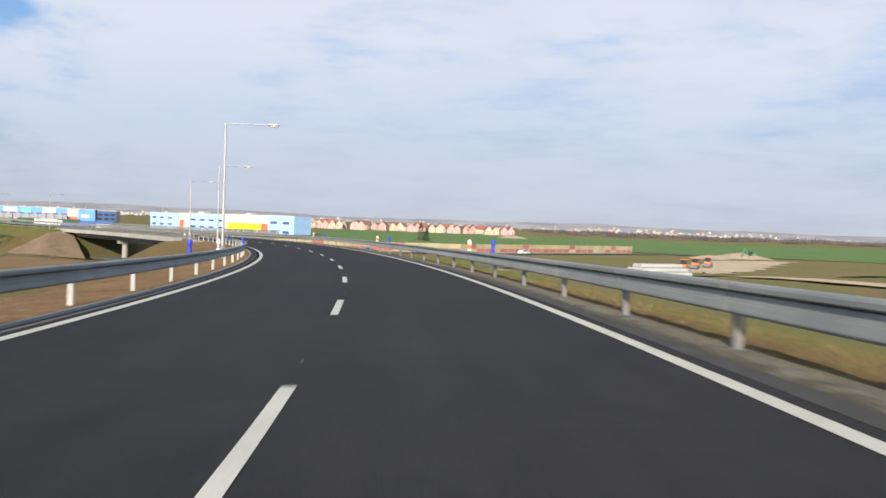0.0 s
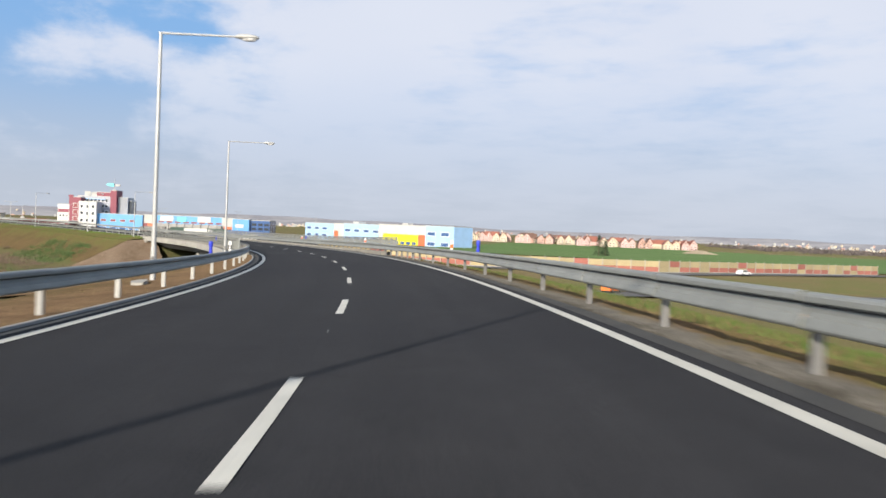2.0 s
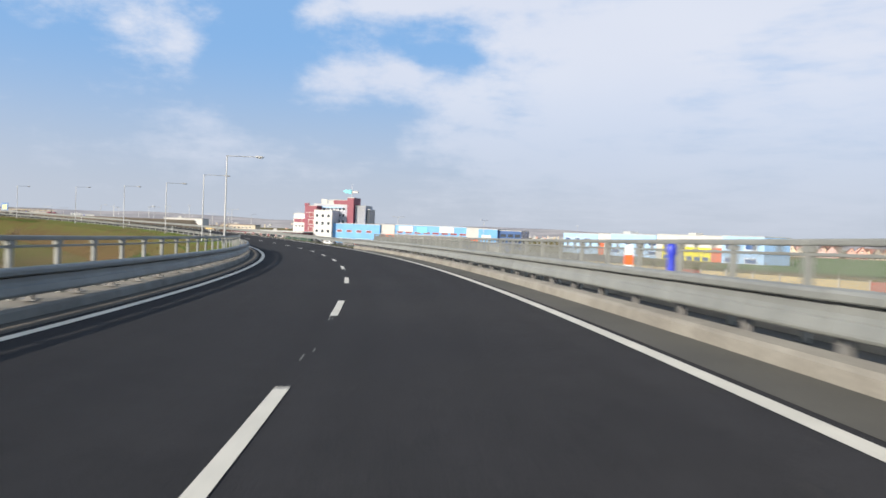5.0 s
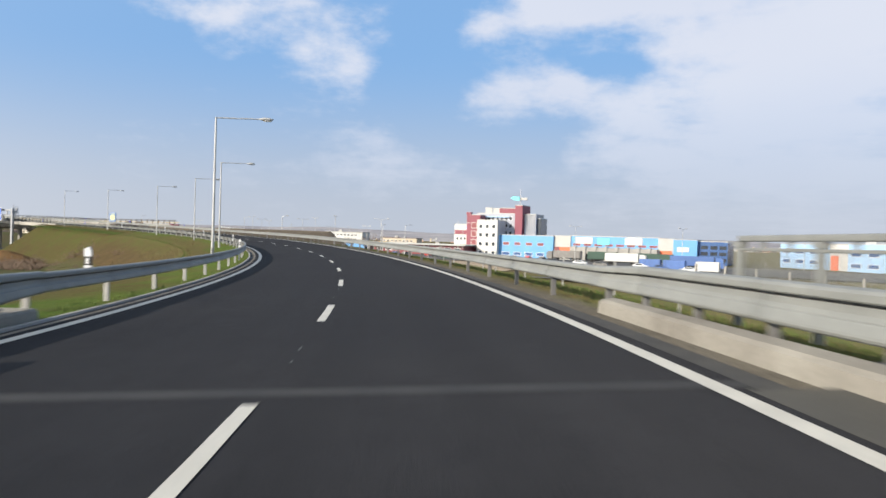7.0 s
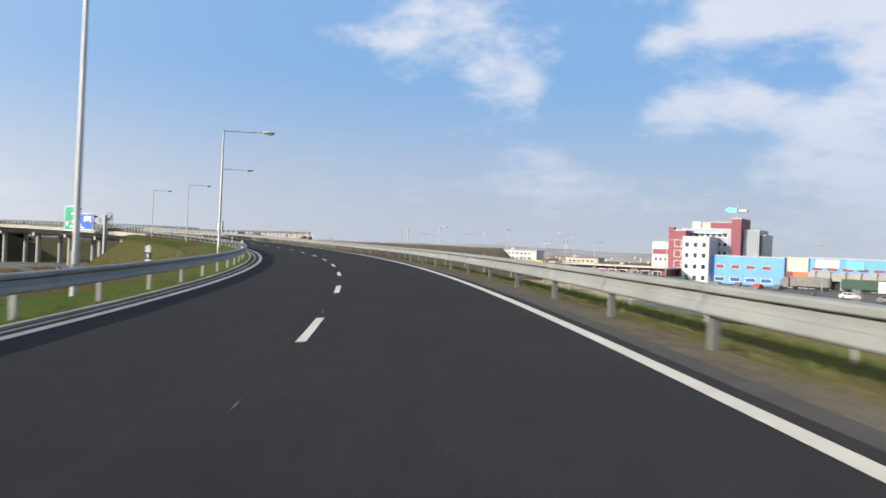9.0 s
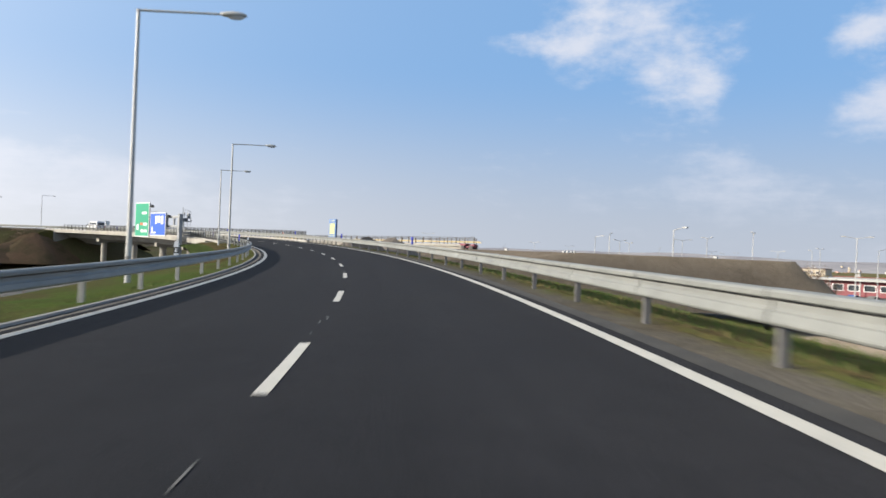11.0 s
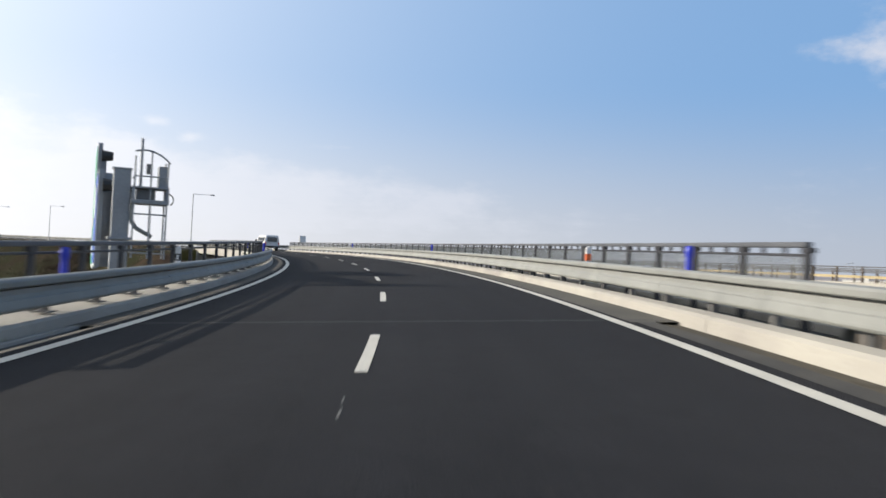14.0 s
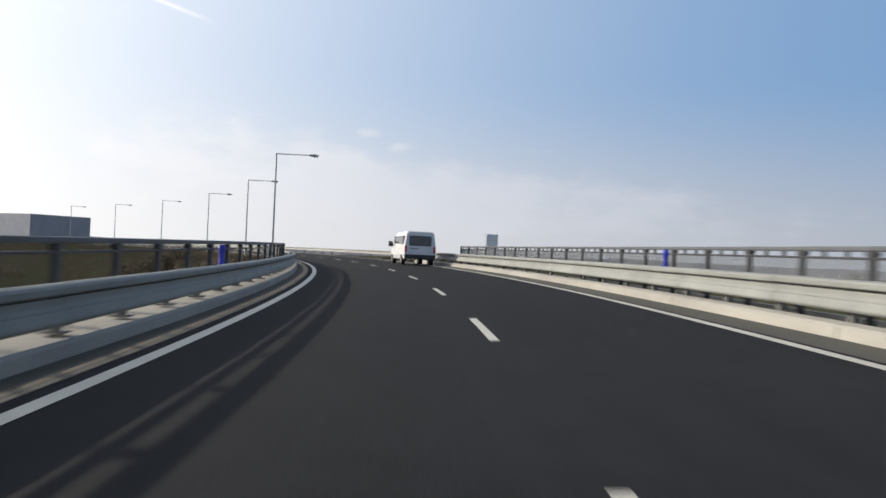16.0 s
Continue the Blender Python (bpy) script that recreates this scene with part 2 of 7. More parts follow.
def ground_material(name, soils, scale=6.0):
    """Grass, dry grass and soil in patches of three sizes."""
    m = bpy.data.materials.new(name)
    m.use_nodes = True
    tr = m.node_tree
    sh = tr.nodes["Principled BSDF"]
    co = node(tr, "ShaderNodeNewGeometry").outputs["Position"]
    n1 = node(tr, "ShaderNodeTexNoise", co, None, 1.0 / scale, 6.0, 0.62).outputs[0]
    n2 = node(tr, "ShaderNodeTexNoise", co, None, 1.0, 6.0, 0.7).outputs[0]
    n3 = node(tr, "ShaderNodeTexNoise", co, None, 14.0, 4.0, 0.7).outputs[0]
    f1 = node(tr, "ShaderNodeMapRange", n1, 0.40, 0.62, 0.0, 1.0).outputs[0]
    f2 = node(tr, "ShaderNodeMapRange", n2, 0.42, 0.66, 0.0, 1.0).outputs[0]
    col = mixrgb(tr, f1, (*soils[0], 1), (*soils[1], 1))
    col = mixrgb(tr, fmath(tr, "MULTIPLY", f2, 0.7), col, (*soils[2], 1))
    g = node(tr, "ShaderNodeMapRange", n3, 0.3, 0.7, 0.6, 1.4).outputs[0]
    col = mixrgb(tr, 1.0, col, node(tr, "ShaderNodeCombineXYZ", g, g, g).outputs[0], "MULTIPLY")
    tr.links.new(col, sh.inputs["Base Color"])
    sh.inputs["Roughness"].default_value = 0.95
    sh.inputs["Diffuse Roughness"].default_value = 1.0
    sh.inputs["Specular IOR Level"].default_value = 0.02
    bp = tr.nodes.new("ShaderNodeBump")
    bp.inputs["Strength"].default_value, bp.inputs["Distance"].default_value = 0.7, 0.12
    tr.links.new(fmath(tr, "ADD", n2, fmath(tr, "MULTIPLY", n3, 0.4)), bp.inputs["Height"])
    tr.links.new(bp.outputs[0], sh.inputs["Normal"])
    return m




def asphalt_material():
    """New dark asphalt: stone grain, cloudy patches, wheel-worn streaks along the lanes, specks of dirt."""
    m = bpy.data.materials.new("new_asphalt")
    m.use_nodes = True
    tr = m.node_tree
    sh = tr.nodes["Principled BSDF"]
    co = node(tr, "ShaderNodeNewGeometry").outputs["Position"]
    big = node(tr, "ShaderNodeTexNoise", co, None, 0.16, 5.0, 0.6).outputs[0]
    mid = node(tr, "ShaderNodeTexNoise", co, None, 2.3, 4.0, 0.6).outputs[0]
    uv = node(tr, "ShaderNodeUVMap")
    uv.uv_map = "place"
    sep = node(tr, "ShaderNodeSeparateXYZ", uv.outputs[0])
    lane = node(tr, "ShaderNodeCombineXYZ", fmath(tr, "MULTIPLY", sep.outputs[0], 1.5), fmath(tr, "MULTIPLY", sep.outputs[1], 0.02), 0.0).outputs[0]
    streak = node(tr, "ShaderNodeTexNoise", lane, None, 1.0, 4.0, 0.6).outputs[0]
    stone = node(tr, "ShaderNodeTexVoronoi", co, None, 95.0).outputs[0]
    fine = node(tr, "ShaderNodeTexNoise", co, None, 60.0, 3.0, 0.7).outputs[0]
    f = node(tr, "ShaderNodeMapRange", big, 0.35, 0.65, 0.0, 1.0).outputs[0]
    col = mixrgb(tr, f, (0.0196, 0.0202, 0.0236, 1), (0.0250, 0.0254, 0.0282, 1))
    g = fmath(tr, "MULTIPLY", node(tr, "ShaderNodeMapRange", mid, 0.3, 0.7, 0.88, 1.12).outputs[0], node(tr, "ShaderNodeMapRange", fine, 0.3, 0.7, 0.55, 1.5).outputs[0])
    g = fmath(tr, "MULTIPLY", g, node(tr, "ShaderNodeMapRange", streak, 0.3, 0.7, 0.86, 1.14).outputs[0])
    g = fmath(tr, "MULTIPLY", g, node(tr, "ShaderNodeMapRange", stone, 0.0, 0.7, 1.45, 0.55).outputs[0])
    col = mixrgb(tr, 1.0, col, node(tr, "ShaderNodeCombineXYZ", g, g, g).outputs[0], "MULTIPLY")
    speck = node(tr, "ShaderNodeTexNoise", co, None, 7.0, 2.0, 0.5).outputs[0]
    dirt = node(tr, "ShaderNodeMapRange", speck, 0.735, 0.78, 0.0, 0.6).outputs[0]
    col = mixrgb(tr, dirt, col, (0.06, 0.056, 0.05, 1))
    tr.links.new(col, sh.inputs["Base Color"])
    sh.inputs["Roughness"].default_value = 0.93
    sh.inputs["Diffuse Roughness"].default_value = 0.6
    sh.inputs["Specular IOR Level"].default_value = 0.16
    bp = tr.nodes.new("ShaderNodeBump")
    bp.inputs["Strength"].default_value, bp.inputs["Distance"].default_value = 0.45, 0.01
    tr.links.new(fmath(tr, "ADD", fine, stone), bp.inputs["Height"])
    tr.links.new(bp.outputs[0], sh.inputs["Normal"])
    return m


ASPHALT = asphalt_material()


def verge_material(name, bands, wobble=0.35, late=None, patch=None):
    """Bands of ground side by side: (distance from the dashes at which it begins, colours, soft width)."""
    m = bpy.data.materials.new(name)
    m.use_nodes = True
    tr = m.node_tree
    sh = tr.nodes["Principled BSDF"]
    co = node(tr, "ShaderNodeNewGeometry").outputs["Position"]
    uv = node(tr, "ShaderNodeUVMap")
    uv.uv_map = "place"
    xyz = node(tr, "ShaderNodeSeparateXYZ", uv.outputs[0])
    n1 = node(tr, "ShaderNodeTexNoise", co, None, 0.35, 5.0, 0.65).outputs[0]
    n2 = node(tr, "ShaderNodeTexNoise", co, None, 1.7, 6.0, 0.7).outputs[0]
    n3 = node(tr, "ShaderNodeTexNoise", co, None, 16.0, 4.0, 0.7).outputs[0]
    lat = fmath(tr, "ABSOLUTE", xyz.outputs[0])
    lat = fmath(tr, "ADD", lat, fmath(tr, "MULTIPLY", fmath(tr, "SUBTRACT", n2, 0.5), wobble * 4))
    lat = fmath(tr, "ADD", lat, fmath(tr, "MULTIPLY", fmath(tr, "SUBTRACT", n3, 0.5), wobble * 1.5))
    f1 = node(tr, "ShaderNodeMapRange", n1, 0.40, 0.60, 0.0, 1.0).outputs[0]
    f2 = node(tr, "ShaderNodeMapRange", n2, 0.42, 0.64, 0.0, 0.75).outputs[0]

    def colours(c):
        return mixrgb(tr, f2, mixrgb(tr, f1, (*c[0], 1), (*c[1], 1)), (*c[2], 1))

    col = None
    for start, c, soft in bands:
        if col is None:
            col = colours(c)
        else:
            # the wide bands lower on the bank wander more than the edge of the gravel
            pos = lat if soft < 0.6 else fmath(tr, "ADD", lat, fmath(tr, "MULTIPLY", fmath(tr, "SUBTRACT", n1, 0.5), 9.0))
            k = node(tr, "ShaderNodeMapRange", pos, start - soft, start + soft, 0.0, 1.0).outputs[0]
            col = mixrgb(tr, k, col, colours(c))
    if late:
        k = node(tr, "ShaderNodeMapRange", xyz.outputs[1], late[0], late[1], 0.0, 0.8).outputs[0]
        if len(late) > 3:
            k = fmath(tr, "MULTIPLY", k, node(tr, "ShaderNodeMapRange", lat, late[3] - 0.25, late[3] + 0.25, 1.0, 0.0).outputs[0])
            k = fmath(tr, "MULTIPLY", k, node(tr, "ShaderNodeMapRange", lat, 4.55, 4.85, 0.0, 1.0).outputs[0])
        col = mixrgb(tr, k, col, colours(late[2]))
    if patch:
        n4 = node(tr, "ShaderNodeTexNoise", co, None, 0.16, 6.0, 0.68).outputs[0]
        k = node(tr, "ShaderNodeMapRange", n4, 0.50, 0.66, 0.0, 0.75).outputs[0]
        col = mixrgb(tr, k, col, colours(patch))
    g = node(tr, "ShaderNodeMapRange", n3, 0.3, 0.7, 0.55, 1.45).outputs[0]
    col = mixrgb(tr, 1.0, col, node(tr, "ShaderNodeCombineXYZ", g, g, g).outputs[0], "MULTIPLY")
    tr.links.new(col, sh.inputs["Base Color"])
    sh.inputs["Roughness"].default_value = 0.95
    sh.inputs["Diffuse Roughness"].default_value = 1.0
    sh.inputs["Specular IOR Level"].default_value = 0.02
    bp = tr.nodes.new("ShaderNodeBump")
    bp.inputs["Strength"].default_value, bp.inputs["Distance"].default_value = 0.7, 0.08
    tr.links.new(fmath(tr, "ADD", n2, fmath(tr, "MULTIPLY", n3, 0.5)), bp.inputs["Height"])
    tr.links.new(bp.outputs[0], sh.inputs["Normal"])
    return m


C_GRAVEL = [(0.062, 0.058, 0.050), (0.048, 0.044, 0.037), (0.075, 0.068, 0.056)]
C_GRAVEL_PALE = [(0.098, 0.093, 0.084), (0.078, 0.073, 0.064), (0.116, 0.108, 0.094)]
C_GRAVEL_MID = [(0.095, 0.088, 0.076), (0.072, 0.066, 0.055), (0.110, 0.100, 0.082)]
C_SOIL = [(0.128, 0.084, 0.050), (0.092, 0.060, 0.037), (0.165, 0.115, 0.068)]
C_BROWN = [(0.105, 0.068, 0.038), (0.075, 0.052, 0.028), (0.10, 0.085, 0.036)]
C_OLIVE = [(0.090, 0.090, 0.032), (0.105, 0.082, 0.038), (0.074, 0.090, 0.026)]
C_GREEN = [(0.080, 0.122, 0.026), (0.105, 0.118, 0.034), (0.060, 0.105, 0.020)]
C_DARK = [(0.042, 0.040, 0.017), (0.050, 0.034, 0.020), (0.030, 0.033, 0.013)]
VERGE_RIGHT = [
    verge_material("verge_gravel_to_olive", [(0, C_GRAVEL, 0.1), (4.30, C_GRAVEL_PALE, 0.12), (4.78, C_BROWN, 0.18), (6.3, C_OLIVE, 0.7), (11.0, C_BROWN, 2.5)]),
    verge_material("verge_gravel_to_grass", [(0, C_GRAVEL_MID, 0.1), (4.75, C_OLIVE, 0.3), (7.5, C_BROWN, 2.5)], 0.35, (338, 372, C_BROWN, 6.0)),
    verge_material("verge_gravel_to_earth", [(0, C_GRAVEL, 0.1), (4.80, C_BROWN, 0.3), (5.6, C_DARK, 0.5)]),
]
VERGE_LEFT = [
    verge_material("verge_bare_soil", [(0, C_SOIL, 0.1), (7.5, C_BROWN, 1.5)]),
    verge_material("verge_green_to_brown", [(0, C_GREEN, 0.1), (6.6, C_OLIVE, 0.7), (11.0, C_BROWN, 1.8)], 0.35, (325, 365, C_OLIVE), C_BROWN),
    verge_material("verge_dark_scrub", [(0, C_BROWN, 0.1), (5.4, C_DARK, 0.5)]),
]
ASPHALT_OLD = material("old_asphalt", (0.105, 0.103, 0.100), (0.135, 0.130, 0.124), rough=0.9, scale=7.0, fine=60.0, bump=0.2, spec=0.25)
SEAM = material("bitumen_seam", (0.040, 0.040, 0.041), (0.052, 0.051, 0.050), rough=0.88, scale=0.6, fine=50, spec=0.2)
DARKSEAM = material("dark_seam", (0.012, 0.012, 0.013), (0.016, 0.016, 0.016), rough=0.8, scale=0.6, fine=50)
PAINT = material("road_paint", (0.60, 0.575, 0.505), (0.50, 0.48, 0.42), rough=0.6, scale=0.7, fine=30, bump=0.1, grain=0.12)
CONCRETE = material("pale_concrete", (0.37, 0.355, 0.315), (0.29, 0.275, 0.25), rough=0.88, scale=2.5, fine=25, bump=0.2, grain=0.12)
CONCRETE_DIRTY = material("stained_concrete", (0.27, 0.255, 0.22), (0.185, 0.17, 0.145), rough=0.9, scale=1.4, fine=22, bump=0.25, grain=0.2)
CONCRETE_G = material("grey_concrete", (0.36, 0.35, 0.33), (0.27, 0.265, 0.25), rough=0.9, scale=3.0, fine=25, bump=0.2, grain=0.15)
GUTTER = material("gutter_concrete", (0.055, 0.054, 0.052), (0.085, 0.080, 0.072), rough=0.9, scale=1.2, fine=25, bump=0.2, grain=0.2)
STEEL = material("galvanised_steel", (0.255, 0.263, 0.248), (0.205, 0.213, 0.202), rough=0.58, metal=0.15, scale=0.9, fine=18, bump=0.05, grain=0.10, vary=0.06)
STEEL_D = material("dull_steel", (0.19, 0.187, 0.18), (0.145, 0.14, 0.135), rough=0.6, metal=0.15, scale=1.0, fine=20, bump=0.05, grain=0.12, vary=0.06)
# paler steel, with the sun on the left-hand posts put into its colour
POST_STEEL = material("sunlit_post_steel", (0.40, 0.395, 0.37), (0.32, 0.315, 0.30), rough=0.6, metal=0.1, scale=0.5, fine=20, bump=0.05, grain=0.12, vary=0.10)
GANTRY_STEEL = material("gantry_grey_steel", (0.33, 0.345, 0.36), (0.27, 0.28, 0.295), rough=0.55, metal=0.15, scale=0.8, fine=15, bump=0.05, grain=0.1)
# railing steel seen against the light: its shade is put into these dark tones
RAIL_BACKLIT = material("backlit_railing_steel", (0.030, 0.031, 0.036), (0.022, 0.022, 0.026), rough=0.5, metal=0.1, scale=0.8, fine=20, bump=0.05, grain=0.12, vary=0.08)
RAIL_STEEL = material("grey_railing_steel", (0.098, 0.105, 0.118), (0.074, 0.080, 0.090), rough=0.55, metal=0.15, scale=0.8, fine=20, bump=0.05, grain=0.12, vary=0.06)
POLE = material("lamp_pole_steel", (0.46, 0.465, 0.46), (0.39, 0.395, 0.39), rough=0.5, metal=0.3, scale=0.8, fine=14, bump=0.05, grain=0.1)
SOIL = ground_material("bare_soil", [(0.19, 0.108, 0.052), (0.125, 0.072, 0.036), (0.17, 0.120, 0.055)], 3.0)
OLIVE = ground_material("olive_grass", [(0.115, 0.112, 0.034), (0.135, 0.095, 0.042), (0.085, 0.105, 0.026)], 4.0)
GREEN = ground_material("fresh_grass", [(0.085, 0.125, 0.026), (0.115, 0.118, 0.036), (0.062, 0.105, 0.020)], 4.0)
PLAIN = ground_material("rough_ground", [(0.092, 0.078, 0.042), (0.070, 0.082, 0.030), (0.105, 0.080, 0.048)], 22.0)
CROP = ground_material("winter_crop", [(0.058, 0.098, 0.038), (0.070, 0.105, 0.046), (0.055, 0.092, 0.038)], 60.0)
DARK_LAND = ground_material("dark_rough_land", [(0.048, 0.048, 0.019), (0.056, 0.038, 0.022), (0.036, 0.042, 0.015)], 14.0)
WORKED = ground_material("pale_brown_worked_soil", [(0.165, 0.138, 0.106), (0.125, 0.104, 0.080), (0.19, 0.16, 0.125)], 6.0)
EARTH = ground_material("dark_earth_and_grass", [(0.105, 0.070, 0.046), (0.070, 0.058, 0.032), (0.125, 0.082, 0.055)], 5.0)
REDDISH = ground_material("reddish_brown_soil", [(0.165, 0.122, 0.090), (0.120, 0.088, 0.062), (0.20, 0.155, 0.118)], 4.0)
FIELD = ground_material("brown_bare_field", [(0.125, 0.085, 0.052), (0.095, 0.066, 0.040), (0.150, 0.110, 0.062)], 9.0)
PALE_SOIL = ground_material("pale_worked_soil", [(0.24, 0.20, 0.155), (0.18, 0.15, 0.115), (0.28, 0.24, 0.19)], 9.0)
BLADE = material("grass_blade", (0.072, 0.122, 0.026), (0.108, 0.122, 0.040), rough=0.8, scale=1.0, fine=5, bump=0.0, spec=0.2)
BLADE_DRY = material("dry_blade", (0.17, 0.13, 0.065), (0.12, 0.10, 0.045), rough=0.85, scale=1.0, fine=5, bump=0.0, spec=0.2)
FAR_WOOD = material("far_leafless_wood", (0.105, 0.095, 0.095), (0.14, 0.115, 0.105), rough=1.0, scale=30, fine=0.5, bump=0.0, spec=0.0)
TRACE = material("worn_paint_trace", (0.17, 0.168, 0.16), (0.11, 0.108, 0.10), rough=0.8, scale=0.15, fine=40, bump=0.0, grain=0.4)
DUSTY = material("dusty_asphalt_edge", (0.036, 0.035, 0.033), (0.056, 0.053, 0.047), rough=0.92, scale=0.7, fine=45, bump=0.3, grain=0.3)
KERB = material("worn_kerb_strip", (0.19, 0.172, 0.142), (0.12, 0.105, 0.083), rough=0.92, scale=1.1, fine=24, bump=0.25, grain=0.25)
DIRT = material("road_dirt", (0.085, 0.072, 0.056), (0.15, 0.125, 0.095), rough=0.95, scale=0.8, fine=20, bump=0.4, grain=0.4)
BRUSH_DARK = material("dark_brush", (0.030, 0.024, 0.018), (0.045, 0.034, 0.024), rough=0.95, scale=1.5, fine=5, bump=0.0, spec=0.1)
BARK = material("bark", (0.10, 0.075, 0.055), (0.07, 0.055, 0.04), rough=0.95, scale=0.3, fine=14, bump=0.5)
TWIGS = material("bare_twigs", (0.13, 0.095, 0.07), (0.17, 0.12, 0.085), rough=0.95, scale=2, fine=4, bump=0.0)
NEEDLES = material("dark_needles", (0.025, 0.045, 0.02), (0.04, 0.06, 0.025), rough=0.9, scale=1, fine=5, bump=0.0)
BUSH = material("bush_leaves", (0.05, 0.10, 0.025), (0.09, 0.13, 0.04), rough=0.85, scale=1, fine=5, bump=0.0)
GLASS_DARK = material("dark_window_glass", (0.03, 0.036, 0.045), (0.05, 0.06, 0.07), rough=0.12, scale=2, fine=3, bump=0.0, spec=0.8)
RUBBER = material("tyre_rubber", (0.025, 0.025, 0.026), rough=0.85, scale=0.4, fine=30, bump=0.1)


def paint(name, c, rough=0.55, metal=0.0, vary=0.0, grain=0.07):
    return material(name, c, tuple(v * 0.88 for v in c), rough=rough, metal=metal, scale=4.0, fine=9.0, bump=0.03, grain=grain, vary=vary)


WHITE = paint("white_render", (0.56, 0.56, 0.54))
OFFWHITE = paint("offwhite_panel", (0.44, 0.44, 0.425))
BLUE_PANEL = paint("blue_cladding", (0.125, 0.34, 0.64))
PALE_BLUE = paint("pale_blue_cladding", (0.36, 0.56, 0.82))
NAVY = paint("navy_glazing", (0.06, 0.12, 0.28), rough=0.25)
GREY_CLAD = paint("grey_cladding", (0.33, 0.35, 0.40), rough=0.4)
CRIMSON = paint("crimson_cladding", (0.22, 0.045, 0.072))
DARKRED = paint("dark_red_cladding", (0.22, 0.05, 0.06))
ORANGE_RED = paint("orange_red_panel", (0.70, 0.16, 0.07))
YELLOW = paint("yellow_panel", (0.80, 0.72, 0.03))
CYAN = paint("cyan_panel", (0.16, 0.55, 0.62))
SALMON = paint("salmon_render", (0.52, 0.32, 0.26))
CREAM = paint("cream_render", (0.54, 0.46, 0.34))
PINK = paint("pink_render", (0.52, 0.35, 0.32))
ROOF_RED = paint("red_roof_tiles", (0.28, 0.105, 0.075), rough=0.8)
ROOF_BROWN = paint("brown_roof_tiles", (0.15, 0.085, 0.065), rough=0.8)
SIGN_GREEN = paint("green_sign_face", (0.02, 0.33, 0.19), rough=0.4)
SIGN_BLUE = paint("blue_sign_face", (0.03, 0.12, 0.62), rough=0.4)
BOARD_BLUE = paint("board_blue", (0.12, 0.22, 0.47), rough=0.45)
BOARD_YELLOW = paint("board_yellow", (0.86, 0.83, 0.30), rough=0.5)
SIGN_WHITE = paint("sign_white", (0.82, 0.82, 0.82), rough=0.5)
BAG_BLUE = paint("blue_plastic", (0.03, 0.05, 0.52), rough=0.4)
BLACK = paint("black_plastic", (0.03, 0.03, 0.03), rough=0.5)
REFLEX_ORANGE = paint("orange_reflector", (0.80, 0.17, 0.05), rough=0.35)
VAN_WHITE = paint("van_paint", (0.72, 0.73, 0.74), rough=0.3)
TAIL_RED = paint("tail_light_red", (0.50, 0.03, 0.03), rough=0.2)
MACHINE_ORANGE = paint("machine_orange", (0.75, 0.20, 0.05))
MACHINE_GREEN = paint("machine_green", (0.10, 0.28, 0.16))
TARP_GREEN = paint("dark_green_tarpaulin", (0.035, 0.075, 0.058), rough=0.7)
MACHINE_RED = paint("machine_red", (0.68, 0.05, 0.05))
WALL_PINK = paint("barrier_red_panel", (0.36, 0.135, 0.105), rough=0.9, vary=0.15, grain=0.2)
WALL_TAN = paint("barrier_tan_panel", (0.40, 0.33, 0.19), rough=0.9, vary=0.12, grain=0.2)
ASH = material("dark_gravel_heap", (0.105, 0.09, 0.08), (0.15, 0.13, 0.11), rough=0.95, scale=1.5, fine=12, bump=0.9, grain=0.35)
YELLOW_ROOF = paint("ochre_fascia", (0.75, 0.50, 0.15))
CONT_BLUE = paint("container_blue", (0.06, 0.13, 0.34), vary=0.2)

# ------------------------------------------------------------------ the line of the ramp
KNOTS = np.arange(-40.0, 681.0, 40.0)
CURVE = np.array([0.0035652, 0.0035655, 0.0035587, 0.003844, 0.0038481, 0.0037301, 0.0037484, 0.0037152, 0.0036377, 0.0035776, 0.0036933, 0.0040521, 0.0041561, 0.004223, 0.0042639, 0.0042893, 0.0043056, 0.0043168, 0.0043258])
GRADE = np.array([-0.032914, -0.027881, -0.022576, -0.018798, -0.019144, -0.012924, -0.0072185, 0.0026674, 0.007645, 0.011025, 0.015395, 0.017248, 0.012596, 0.0053587, 0.0019444, -0.00017737, -0.0015372, -0.002475, -0.0032253])
BANK = np.array([0.03315, 0.033266, 0.03405, 0.043486, 0.041826, 0.033708, 0.04052, 0.041141, 0.047693, 0.039467, 0.049283, 0.053695, 0.042681, 0.033604, 0.033437, 0.033011, 0.032706, 0.032509, 0.032413])
LINE = np.arange(-40.0, 680.1, 1.0)


def ease(values, x):
    i = np.clip(((x - KNOTS[0]) / 40.0).astype(int), 0, len(KNOTS) - 2)
    u = (x - KNOTS[i]) / 40.0
    m = np.gradient(values)
    return (2*u**3 - 3*u**2 + 1) * values[i] + (u**3 - 2*u**2 + u) * m[i] + (3*u**2 - 2*u**3) * values[i + 1] + (u**3 - u**2) * m[i + 1]


def summed(a):
    c = np.concatenate([[0], np.cumsum((a[1:] + a[:-1]) / 2)])
    return c - np.interp(0, LINE, c)


_phi = np.cumsum(ease(CURVE, LINE))
LINE_PHI = _phi - np.interp(0, LINE, _phi)
LINE_X, LINE_Y = summed(-np.sin(LINE_PHI)), summed(np.cos(LINE_PHI))
LINE_Z, LINE_B = summed(ease(GRADE, LINE)), ease(BANK, LINE)


